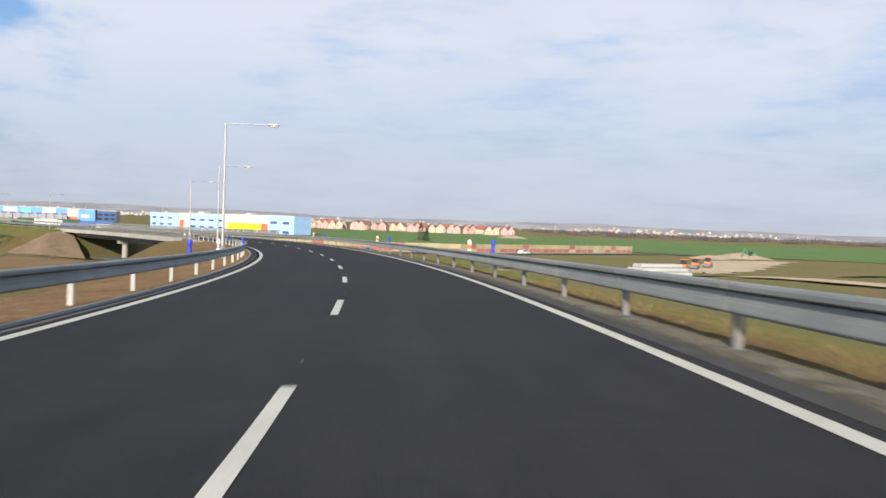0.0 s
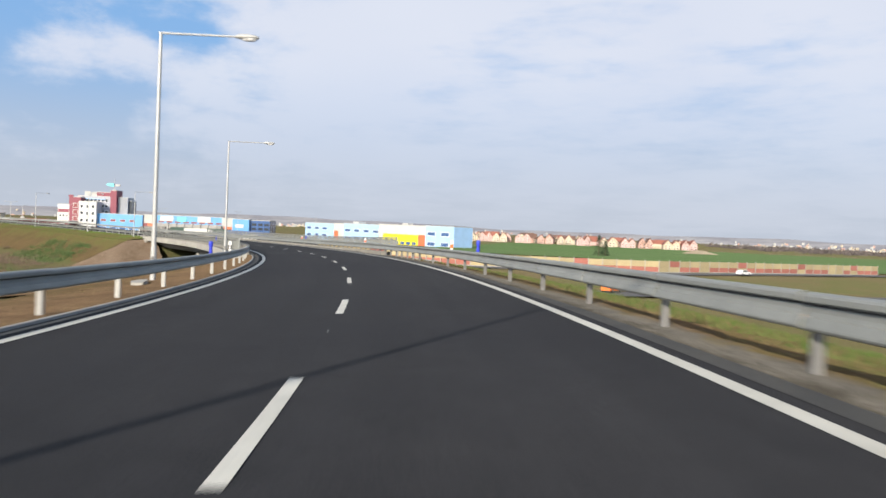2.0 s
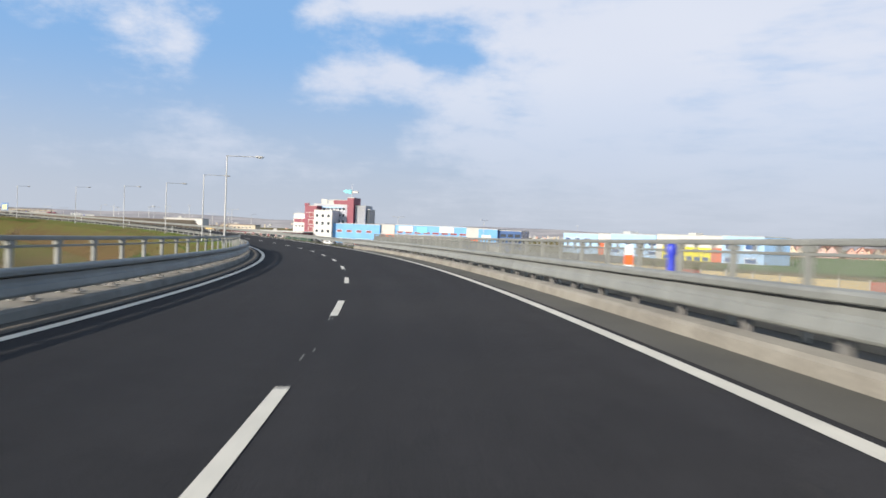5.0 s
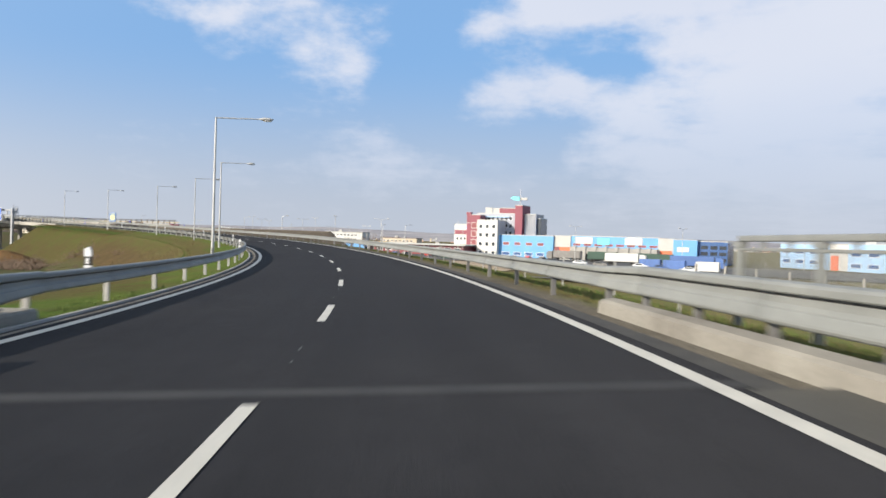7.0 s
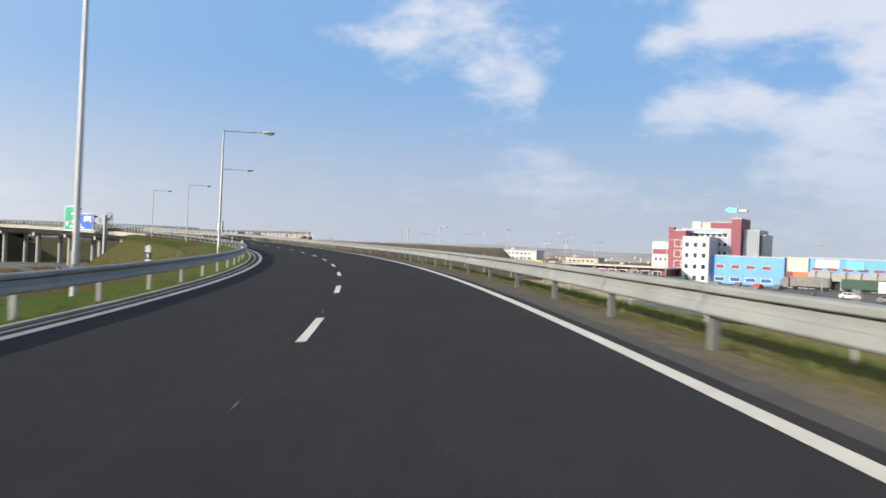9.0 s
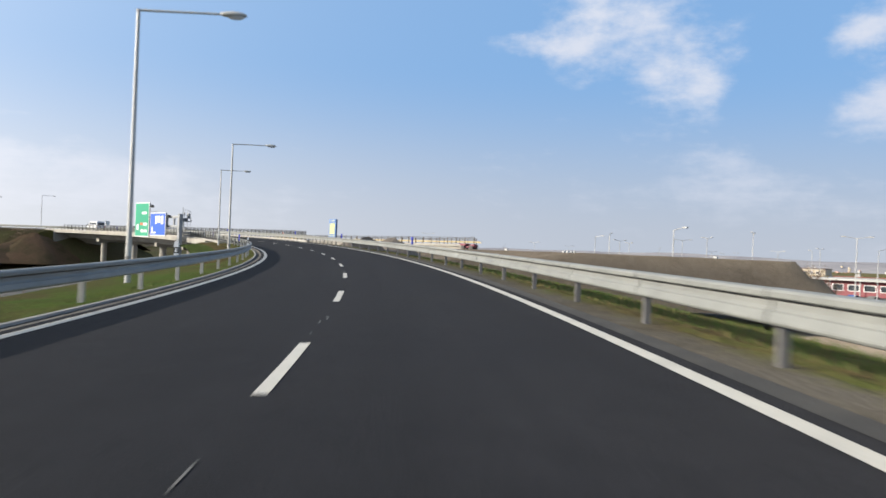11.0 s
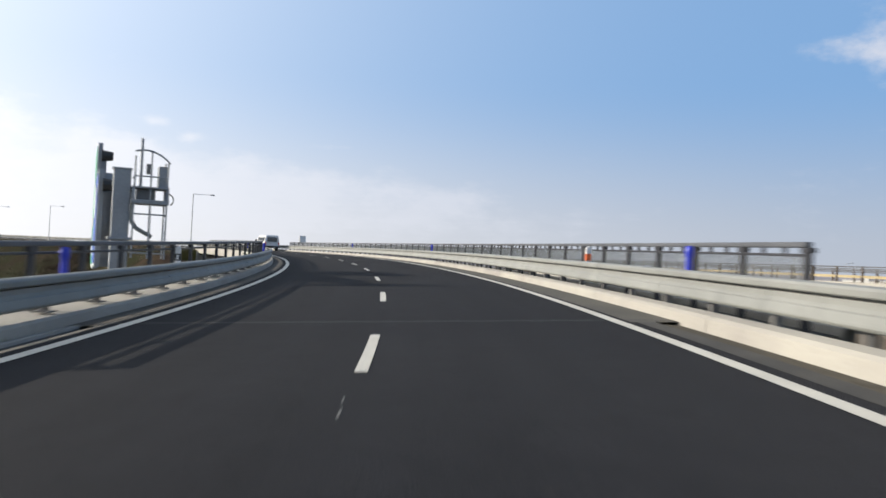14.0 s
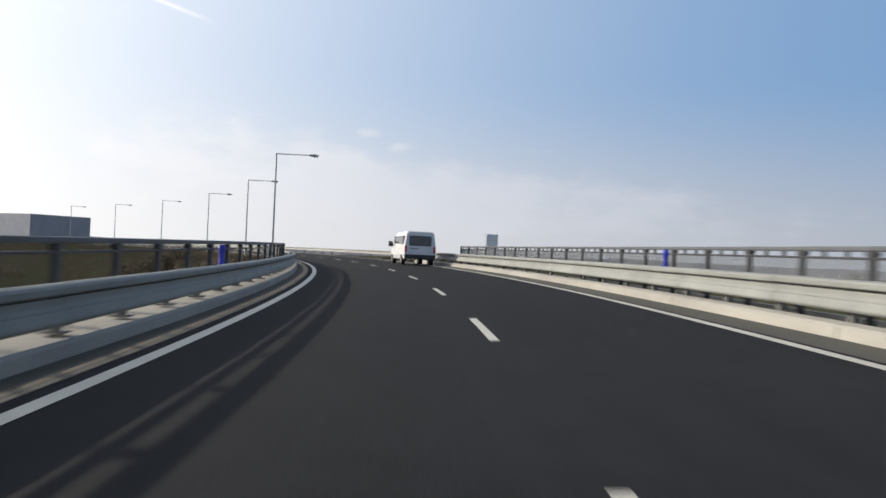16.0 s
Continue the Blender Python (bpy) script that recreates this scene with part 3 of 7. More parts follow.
def ramp(s, lat=0.0, dz=0.0):
    """Points at s along the ramp, lat to the right of its dashed line, dz over the banked carriageway."""
    s, lat = np.broadcast_arrays(np.asarray(s, float), np.asarray(lat, float))
    x, y, z, b, f = (np.interp(s, LINE, a) for a in (LINE_X, LINE_Y, LINE_Z, LINE_B, LINE_PHI))
    return np.stack([x + lat * np.cos(f), y + lat * np.sin(f), z + np.clip(lat, -5, 5) * b + dz], -1)


def heading(s):
    return float(np.interp(s, LINE, LINE_PHI))


def at(s, lat=0.0, dz=0.0, turn=0.0):
    """A pose on the ramp: x to the right, y along it."""
    p = ramp(s, lat, dz)
    return Matrix.Translation([float(v) for v in p]) @ Matrix.Rotation(heading(s) + radians(turn), 4, "Z")


def lying(s, lat=0.0, dz=0.0):
    """As at(), tipped to lie along the ramp's slope."""
    slope = math.atan(float(np.interp(s + 1, LINE, LINE_Z) - np.interp(s - 1, LINE, LINE_Z)) / 2)
    return at(s, lat, dz) @ Matrix.Rotation(slope, 4, "X")


BRIDGES = ((116.5, 195.8), (404.0, 503.0))


def on_bridge(s):
    return any(a <= s <= b for a, b in BRIDGES)


# ------------------------------------------------------------------ mesh helpers
def mesh_of(name, verts, faces, mat, smooth=False):
    me = bpy.data.meshes.new(name)
    me.from_pydata([tuple(map(float, v)) for v in verts], [], [tuple(map(int, f)) for f in faces])
    me.materials.append(mat)
    if smooth:
        for f in me.polygons:
            f.use_smooth = True
    me.update()
    return me


def mesh_bm(name, bm, mat, smooth=False):
    me = bpy.data.meshes.new(name)
    bmesh.ops.recalc_face_normals(bm, faces=bm.faces)
    bm.to_mesh(me)
    bm.free()
    me.materials.append(mat)
    if smooth:
        for f in me.polygons:
            f.use_smooth = len(f.vertices) <= 4
    return me


def empty(name, m, label="", category="", group="", kind=""):
    ob = new(name)
    ob.empty_display_size = 0.2
    ob.matrix_basis = m
    return tagged(ob, label, category, group, kind)


def child(name, me, parent, m=None, label=""):
    ob = new(name, me)
    ob.parent = parent
    if m is not None:
        ob.matrix_basis = m
    if label:
        tagged(ob, label)
    return ob


def part(name, bm, mat, parent, label="", m=None, smooth=False):
    return child(name, mesh_bm(name, bm, mat, smooth), parent, m, label)


def box(x0, x1, y0, y1, z0, z1, bevel=0.0, bm=None):
    own = bm or bmesh.new()
    r = bmesh.ops.create_cube(own, size=1.0)
    vs = r["verts"]
    for v in vs:
        v.co = ((x0 + x1) / 2 + v.co.x * (x1 - x0), (y0 + y1) / 2 + v.co.y * (y1 - y0), (z0 + z1) / 2 + v.co.z * (z1 - z0))
    if bevel:
        es = list({e for v in vs for e in v.link_edges})
        bmesh.ops.bevel(own, geom=es, offset=bevel, segments=2, affect="EDGES", profile=0.6)
    return own


def rod(p, q, r0, r1=None, sides=10, bm=None):
    own = bm or bmesh.new()
    p, q = Vector(p), Vector(q)
    r1 = r0 if r1 is None else r1
    turn = (q - p).to_track_quat("Z", "Y").to_matrix()
    rings = []
    for c, r in ((p, r0), (q, r1)):
        rings.append([own.verts.new(c + turn @ Vector((r * math.cos(2*math.pi*i/sides), r * math.sin(2*math.pi*i/sides), 0))) for i in range(sides)])
    for i in range(sides):
        j = (i + 1) % sides
        own.faces.new((rings[0][i], rings[0][j], rings[1][j], rings[1][i]))
    # caps on vertices of their own, so that the sides stay evenly shaded
    own.faces.new([own.verts.new(v.co) for v in rings[0][::-1]])
    own.faces.new([own.verts.new(v.co) for v in rings[1]])
    return own


def prism(outline, y0, y1, bm=None):
    """An outline in x, z drawn out from y0 to y1."""
    own = bm or bmesh.new()
    a = [own.verts.new((x, y0, z)) for x, z in outline]
    b = [own.verts.new((x, y1, z)) for x, z in outline]
    n = len(outline)
    for i in range(n):
        j = (i + 1) % n
        own.faces.new((a[i], a[j], b[j], b[i]))
    own.faces.new(a[::-1])
    own.faces.new(b)
    return own


def sweep(name, profile, s0, s1, mat, step=2.0, closed=False, rough=0.0, beyond=0.0):
    """A mesh swept along the ramp: profile in (lat, dz); past beyond its points wander by rough."""
    ss = np.linspace(s0, s1, max(2, int(math.ceil((s1 - s0) / step)) + 1))
    n = len(profile)
    rows = [ramp(ss, l, d) for l, d in profile]
    if rough:
        for j, (l, d) in enumerate(profile):
            if abs(l) > beyond:
                rows[j][:, 2] += rough * (np.sin(ss * 2.3 + j * 1.9 + 1.7 * np.sin(ss * 0.61)) * 0.6 + np.sin(ss * 5.1 + j * 4.3) * 0.4) * (1.0 if abs(l) < 9 else 2.5)
    verts = np.stack(rows, 1).reshape(-1, 3)
    faces = []
    for i in range(len(ss) - 1):
        for j in range(n if closed else n - 1):
            k = (j + 1) % n
            faces.append((i*n + j, i*n + k, (i + 1)*n + k, (i + 1)*n + j))
    if closed:
        faces.append(tuple(range(n))[::-1])
        faces.append(tuple((len(ss) - 1) * n + j for j in range(n)))
    me = mesh_of(name, verts, faces, mat)
    # lateral place and chainage, for materials that change across a verge
    uv = me.uv_layers.new(name="place")
    lats = [p[0] for p in profile]
    for lp in me.loops:
        i, j = divmod(lp.vertex_index, n)
        uv.data[lp.index].uv = (lats[j], ss[i])
    return me


# ------------------------------------------------------------------ ground
PLAIN_Z = -9.6


def plain_height(x, y):
    """The land round the ramp without its banks."""
    far = np.clip((np.hypot(x + 100, y - 250) - 150) / 600, 0, 1)
    z = PLAIN_Z - 3.0 * far
    # a grassy rise beside the start of the ramp
    z = z + 4.2 * np.exp(-(((x - 112) / 42) ** 2 + ((y - 92) / 62) ** 2))
    # the land lies higher south of the first bridge, and more so before the start
    z = z + 5.0 / (1 + np.exp((y - 128) / (9.0 + 15.0 / (1 + np.exp((x + 30) / 8.0))))) * np.exp(-(np.maximum(np.abs(x) - 110, 0) / 90) ** 2)
    z = z + 3.5 / (1 + np.exp((y + 40) / 12.0)) * np.exp(-((x / 260) ** 2))
    # a low bank under the end of the noise barrier
    z = z + 1.7 * np.exp(-(((x + 112) / 40) ** 2 + ((y - 277) / 24) ** 2))
    # rising land beyond the second bridge
    z = z + 6.3 / (1 + np.exp((x + 420) / 14.0)) * np.exp(-(((y - 150) / 330) ** 2))
    return z


def bank_height(x, y):
    """The ramp's embankment at a place, and how far it lies from the dashed line."""
    d2 = (x[:, None] - LINE_X[None, ::2]) ** 2 + (y[:, None] - LINE_Y[None, ::2]) ** 2
    i = np.argmin(d2, 1)
    s = LINE[::2][i]
    lat = np.sqrt(d2[np.arange(len(x)), i])
    z = np.interp(s, LINE, LINE_Z)
    gap = np.zeros_like(s)
    for a, b in BRIDGES:
        inside = (s > a) & (s < b)
        gap = np.where(inside, np.minimum(s - a, b - s), gap)
    f = np.interp(s, LINE, LINE_PHI)
    inner = (x - np.interp(s, LINE, LINE_X)) * np.cos(f) + (y - np.interp(s, LINE, LINE_Y)) * np.sin(f) < 0
    steep = inner & (s > 340) & (s < 404)
    drop = 0.55 + np.where(steep, np.maximum(lat - 5.4, 0) / 1.35, np.maximum(lat - 8.6, 0) / 1.9) + np.where(gap > 0, 1.6 + gap / 1.6, 0)
    return z - drop, lat


def build_ground():
    xs = np.unique(np.concatenate([np.arange(-4600, -560, 260), np.arange(-560, 160, 3.5), np.arange(160, 500, 24), np.arange(500, 4700, 260)]))
    ys = np.unique(np.concatenate([np.arange(-4600, -90, 260), np.arange(-90, 330, 3.5), np.arange(330, 700, 24), np.arange(700, 4700, 260)]))
    X, Y = np.meshgrid(xs, ys)
    x, y = X.ravel(), Y.ravel()
    z = plain_height(x, y)
    near = (x > -620) & (x < 120) & (y > -100) & (y < 340)
    bz, lat = bank_height(x[near], y[near])
    zz = np.maximum(z[near], bz)
    z[near] = np.where(lat < 11.0, np.minimum(zz, bz) - 0.25, np.where((lat < 16.5) & (bz >= z[near]), zz - 0.30, zz))
    z = z + 0.10 * np.sin(x * 0.31 + 1.3 * np.sin(y * 0.17)) * np.sin(y * 0.27)
    nx = len(xs)
    idx = np.arange(len(x)).reshape(len(ys), nx)
    f = np.stack([idx[:-1, :-1], idx[:-1, 1:], idx[1:, 1:], idx[1:, :-1]], -1).reshape(-1, 4)
    me = bpy.data.meshes.new("ground")
    me.from_pydata(np.stack([x, y, z], 1).tolist(), [], f.tolist())
    me.materials.append(PLAIN)
    for p in me.polygons:
        p.use_smooth = True
    return tagged(new("ground", me), "rough grass and bare soil round the ramp", kind="structure")


ground = build_ground()


def land(x, y):
    """The height of the ground at a place."""
    x, y = np.array([float(x)]), np.array([float(y)])
    z = plain_height(x, y)
    b, lat = bank_height(x, y)
    return float(np.maximum(z, b)[0])


def sheet(name, corners, mat, nu=12, nv=12, lift=0.06, label="", ragged=0.0):
    """A patch of ground laid over the land between four corners."""
    c = [np.array(p, float) for p in corners]
    verts = []
    rng = random.Random(len(name) + int(abs(c[0][0])))
    for j in range(nv + 1):
        for i in range(nu + 1):
            u, v = i / nu, j / nv
            p = (1 - v) * ((1 - u) * c[0] + u * c[1]) + v * ((1 - u) * c[3] + u * c[2])
            if ragged and (i in (0, nu) or j in (0, nv)):
                p = p + np.array([rng.uniform(-ragged, ragged), rng.uniform(-ragged, ragged)])
            verts.append((p[0], p[1], land(p[0], p[1]) + lift))
    faces = [(j*(nu+1)+i, j*(nu+1)+i+1, (j+1)*(nu+1)+i+1, (j+1)*(nu+1)+i) for j in range(nv) for i in range(nu)]
    return tagged(new(name, mesh_of(name, verts, faces, mat, True)), label, kind="structure")


sheet("crop_field", [(-70, 372), (460, 330), (520, 840), (-60, 800)], CROP, 20, 20, 0.25, "wide field of green winter crop")
sheet("crop_field", [(440, 300), (1500, 260), (1600, 900), (520, 840)], CROP, 14, 14, 0.2, "wide field of green winter crop")
sheet("worked_soil", [(56, 196), (84, 204), (158, 322), (118, 300)], PALE_SOIL, 16, 24, 0.14, "pale worked soil of a building site", 3.0)
sheet("worked_soil", [(-262, 284), (-160, 292), (-190, 420), (-300, 400)], PALE_SOIL, 14, 16, 0.12, "pale worked soil of a building site", 4.0)
sheet("bare_field", [(-22, 8), (-40, 112), (-74, 146), (-96, 52)], FIELD, 24, 24, 0.10, "brown bare field inside the loop", 1.5)
sheet("apron", [(-231, 251), (-283, 253), (-283, 200), (-238, 212)], ASPHALT_OLD, 14, 14, 0.16, "grey asphalt apron at the foot of the bank", 1.0)
sheet("grass_rise", [(74, -20), (230, -20), (215, 175), (62, 135)], GREEN, 22, 26, 0.16, "green grassy rise beside the lane", 1.5)
sheet("rough_land", [(-600, -30), (-332, 40), (-335, 236), (-600, 330)], DARK_LAND, 40, 36, 0.10, "dark rough grass and brown scrub land", 2.0)
sheet("yard", [(-330, 385), (-90, 372), (-110, 452), (-330, 470)], ASPHALT_OLD, 20, 8, 0.30, "grey asphalt truck yard before the halls")

# verges on the banks: gravel edge, then soil or grass down the slope
road = empty("road", Matrix.Identity(4), "new dark asphalt two-lane motorway ramp curving left", kind="structure")
child("carriageway", sweep("carriageway", [(-3.86, 0.0), (-1.8, 0.0), (0.0, 0.0), (1.8, 0.0), (4.02, 0.0), (4.05, -0.3)], -38, 678, ASPHALT, 1.5), road)


def stretches():
    """The parts of the ramp that lie on banks, not on bridges."""
    edges = [-38.0]
    for a, b in BRIDGES:
        edges += [a, b]
    edges.append(678.0)
    return list(zip(edges[::2], edges[1::2]))


for n, (a, b) in enumerate(stretches()):
    tagged(new("verge", sweep("verge", [(4.04, -0.03), (4.45, -0.05), (4.74, -0.062), (4.92, -0.080), (5.10, -0.100), (5.30, -0.125), (5.6, -0.17), (6.4, -0.27), (8.4, -0.50), (9.3, -0.85), (12.6, -2.50), (16.0, -4.25)], a, b, VERGE_RIGHT[n], 0.5, rough=0.03, beyond=4.8)), "gravel shoulder running into olive grass and bare soil", kind="structure")
    tagged(new("kerb", sweep("kerb", [(-3.855, -0.03), (-3.865, 0.004), (-3.955, 0.004), (-3.97, -0.06)], a, b, KERB, 2.0)), "thin dusty concrete strip beside the asphalt", kind="structure")
    tagged(new("gutter", sweep("gutter", [(-3.965, -0.005), (-3.99, -0.07), (-4.16, -0.07), (-4.20, -0.02)], a, b, GUTTER, 2.0)), "dark grey concrete gutter", kind="structure")
    tagged(new("kerb", sweep("kerb", [(-4.19, -0.05), (-4.195, 0.010), (-4.275, 0.014), (-4.29, -0.06)], a, b, CONCRETE_G, 2.0)), "thin pale concrete gutter edge", kind="structure")
    b0 = b
    b = 344.0 if n == 1 else b
    tagged(new("verge", sweep("verge", [(-4.286, -0.01), (-4.9, -0.03), (-5.8, -0.10), (-7.2, -0.25), (-8.6, -0.48), (-9.3, -0.80), (-12.6, -2.50), (-16.0, -4.25)], a, b, VERGE_LEFT[n], 2.0)), ("brown bare soil bank with dry grass", "fresh green grass bank", "olive grass bank")[n], kind="structure")
    if b < b0:
        tagged(new("verge", sweep("verge", [(-4.286, -0.01), (-4.9, -0.03), (-5.5, -0.09), (-6.2, -0.50), (-8.0, -1.75), (-12.0, -4.60), (-16.0, -7.5), (-19.0, -9.6)], b, b0, VERGE_LEFT[n], 1.0, rough=0.05, beyond=5.0)), "narrow olive grass verge above a steep soil bank", kind="structure")

# dust lying on the asphalt outside the edge line
for a, b in stretches():
    child("dust_strip", sweep("dust_strip", [(3.74, 0.004), (4.01, 0.004)], a, b, DUSTY, 1.5), road, label="dusty grey outer edge of the asphalt")

# markings
child("edge_line", sweep("edge_line", [(3.395, 0.006), (3.565, 0.006)], -38, 678, PAINT, 1.5), road, label="solid white edge line")
child("edge_line", sweep("edge_line", [(-3.675, 0.006), (-3.50, 0.006)], -38, 678, PAINT, 1.5), road, label="solid white edge line")
for k in range(-4, 73):
    s1 = 6.6 + 9 * k
    child("lane_dash", sweep("lane_dash", [(-0.06, 0.006), (0.06, 0.006)], s1 - 3.0, s1, PAINT, 1.5), road)
rng = random.Random(5)
for k in range(-2, 45):
    # thin worn marks left over between the dashes
    s1 = 6.6 + 9 * k
    for _ in range(rng.randint(1, 4)):
        q = s1 + rng.uniform(0.6, 5.4)
        w = rng.uniform(0.005, 0.009)
        c = rng.uniform(-0.05, 0.05)
        child("paint_trace", sweep("paint_trace", [(c - w, 0.005), (c + w, 0.005)], q, q + rng.uniform(0.12, 0.5), TRACE, 1.0), road)
for s, mat, w in ((116.6, SEAM, 0.55), (195.9, SEAM, 0.32), (404.3, DARKSEAM, 0.10), (503.0, DARKSEAM, 0.12)):
    child("expansion_joint", sweep("expansion_joint", [(-3.84, 0.004), (0, 0.004), (4.0, 0.004)], s, s + w, mat, 1.0), road, label="pale transverse joint strip")

# ------------------------------------------------------------------ bridges
DARKBAND = material("brown_grey_strip", (0.060, 0.057, 0.048), (0.082, 0.076, 0.063), rough=0.9, scale=2.0, fine=30, bump=0.2)


def bridge(a, b, label, piers):
    root = empty("bridge", at(a), label, "bridge", kind="structure")
    inv = root.matrix_basis.inverted()

    def put(name, me, lab=""):
        ob = child(name, me, root, None, lab)
        ob.matrix_parent_inverse = inv
        return ob
    put("deck", sweep("deck", [(-4.3, -0.06), (4.3, -0.06), (6.05, -0.10), (6.05, -0.55), (4.2, -0.75), (3.4, -1.55), (-3.4, -1.55), (-4.2, -0.75), (-6.05, -0.55), (-6.05, -0.10)], a - 1.5, b + 1.5, CONCRETE_G, 2.0, True))
    for sgn in (1, -1):
        back = 4.64 if sgn > 0 else 5.30
        prof = [(sgn * 4.37, -0.05), (sgn * 4.39, 0.13), (sgn * 4.44, 0.17), (sgn * back, 0.19), (sgn * (back + 0.03), 0.16), (sgn * (back + 0.03), -0.05)]
        put("walkway", sweep("walkway", [(sgn * (back + 0.02), 0.0), (sgn * 5.98, -0.01)], a - 1.4, b + 1.4, DARKBAND, 2.0), "dark sealed strip behind the kerb")
        put("edge_beam", sweep("edge_beam", [(sgn * 5.97, -0.05), (sgn * 5.98, 0.10), (sgn * 6.14, 0.10), (sgn * 6.16, 0.07), (sgn * 6.16, -0.50), (sgn * 6.06, -0.50)], a - 1.5, b + 1.5, CONCRETE, 2.0))
        q = a - (4.0 if sgn < 0 and a < 300 else 7.0)
        while q < b + 7.0:
            e = min(q + 6.0, b + 7.0)
            put("kerb_block", sweep("kerb_block", prof, q, e - 0.025, CONCRETE_DIRTY if a < 300 else CONCRETE, 1.5, True))
            q = e
    put("gutter_strip", sweep("gutter_strip", [(-3.85, 0.004), (-4.10, 0.002), (-4.37, 0.001)], a, b, DARKBAND, 2.0))
    put("gutter_strip", sweep("gutter_strip", [(3.66, 0.004), (4.0, 0.003), (4.37, 0.001)], a, b, DARKBAND, 2.0))
    put("seal_strip", sweep("seal_strip", [(-3.96, 0.006), (-4.10, 0.007)], a, b, DIRT, 2.0), "dusty pale joint seal strip")
    for s in (a, b):
        me = box(-6.3, 6.3, -0.8, 0.8, -9.5, -0.9, 0.05)
        put("abutment", mesh_bm("abutment", me, CONCRETE)).matrix_basis = at(s)
        for sgn in (1, -1):
            w = box(sgn * 6.0, sgn * 6.3, -3.0 if s == a else -0.8, 0.8 if s == a else 3.0, -5.5, -0.45, 0.04)
            put("wing_wall", mesh_bm("wing_wall", w, CONCRETE)).matrix_basis = at(s)
    for s in piers:
        for lat in (-2.6, 2.6):
            p = rod((lat, 0, -10.2), (lat, 0, -1.6), 0.55, 0.55, 16)
            put("pier", mesh_bm("pier", p, CONCRETE, True)).matrix_basis = at(s)
        put("pier_cap", mesh_bm("pier_cap", box(-3.9, 3.9, -0.7, 0.7, -2.2, -1.5, 0.06), CONCRETE)).matrix_basis = at(s)
    return root


bridge(*BRIDGES[0], "pale concrete road bridge with steel railings", (143, 169))
bridge(*BRIDGES[1], "long pale concrete flyover on round piers", (418, 434, 451, 468, 485))

# ------------------------------------------------------------------ guard rails
W_BEAM = [(0.0, -0.155), (0.050, -0.151), (0.074, -0.140), (0.086, -0.122), (0.084, -0.105), (0.066, -0.046), (0.060, -0.038), (0.046, -0.034), (0.040, -0.026), (0.026, 0.000), (0.022, 0.048), (-0.020, 0.054), (-0.020, 0.066), (0.080, 0.072), (0.093, 0.082), (0.095, 0.122), (0.084, 0.142), (0.050, 0.153), (0.0, 0.155)]


def beam_mesh(name, profile, length, thick=0.012):
    """A straight length of rail; its face looks to -x."""
    front = [(-x, z) for x, z in profile]
    back = [(-x + thick, z) for x, z in profile][::-1]
    return mesh_bm(name, prism(front + back, -length / 2, length / 2), STEEL)


BEAM = beam_mesh("beam", [(x, z * 1.15) for x, z in W_BEAM], 4.02)
BEAM_INNER = beam_mesh("beam", [(x, z * 1.06) for x, z in W_BEAM], 4.02)
BEAM_BRIDGE = beam_mesh("beam", [(x * 1.1, z * 1.42) for x, z in W_BEAM], 4.02)
_bm = box(-0.05, 0.05, -0.045, 0.045, -0.6, 0.62, 0.008)
POST = mesh_bm("post", _bm, POST_STEEL)
# the same post in darker steel, standing in for its shaded side
_bm = box(-0.05, 0.05, -0.045, 0.045, -0.6, 0.62, 0.008)
POST_SHADED = mesh_bm("post", _bm, STEEL_D)
_bm = box(-0.10, 0.02, -0.05, 0.05, 0.40, 0.66, 0.01)
SPACER = mesh_bm("spacer", _bm, STEEL_D)
_bm = box(-0.05, 0.05, -0.055, 0.055, 0.20, 0.70, 0.008)
box(-0.12, 0.12, -0.12, 0.12, 0.205, 0.23, 0.0, _bm)
BRIDGE_POST = mesh_bm("post", _bm, STEEL_D)
_bm = box(-0.05, 0.05, -0.055, 0.055, 0.0, 0.70, 0.008)
box(-0.11, 0.11, -0.12, 0.12, 0.0, 0.03, 0.0, _bm)
BRIDGE_POST_LOW = mesh_bm("post", _bm, STEEL_D)
_bm = rod((0, -2.02, 0), (0, 2.02, 0), 0.045, 0.045, 10)
TOP_TUBE = mesh_bm("top_tube", _bm, STEEL, True)


RAIL_ENDS = {1: [], -1: []}


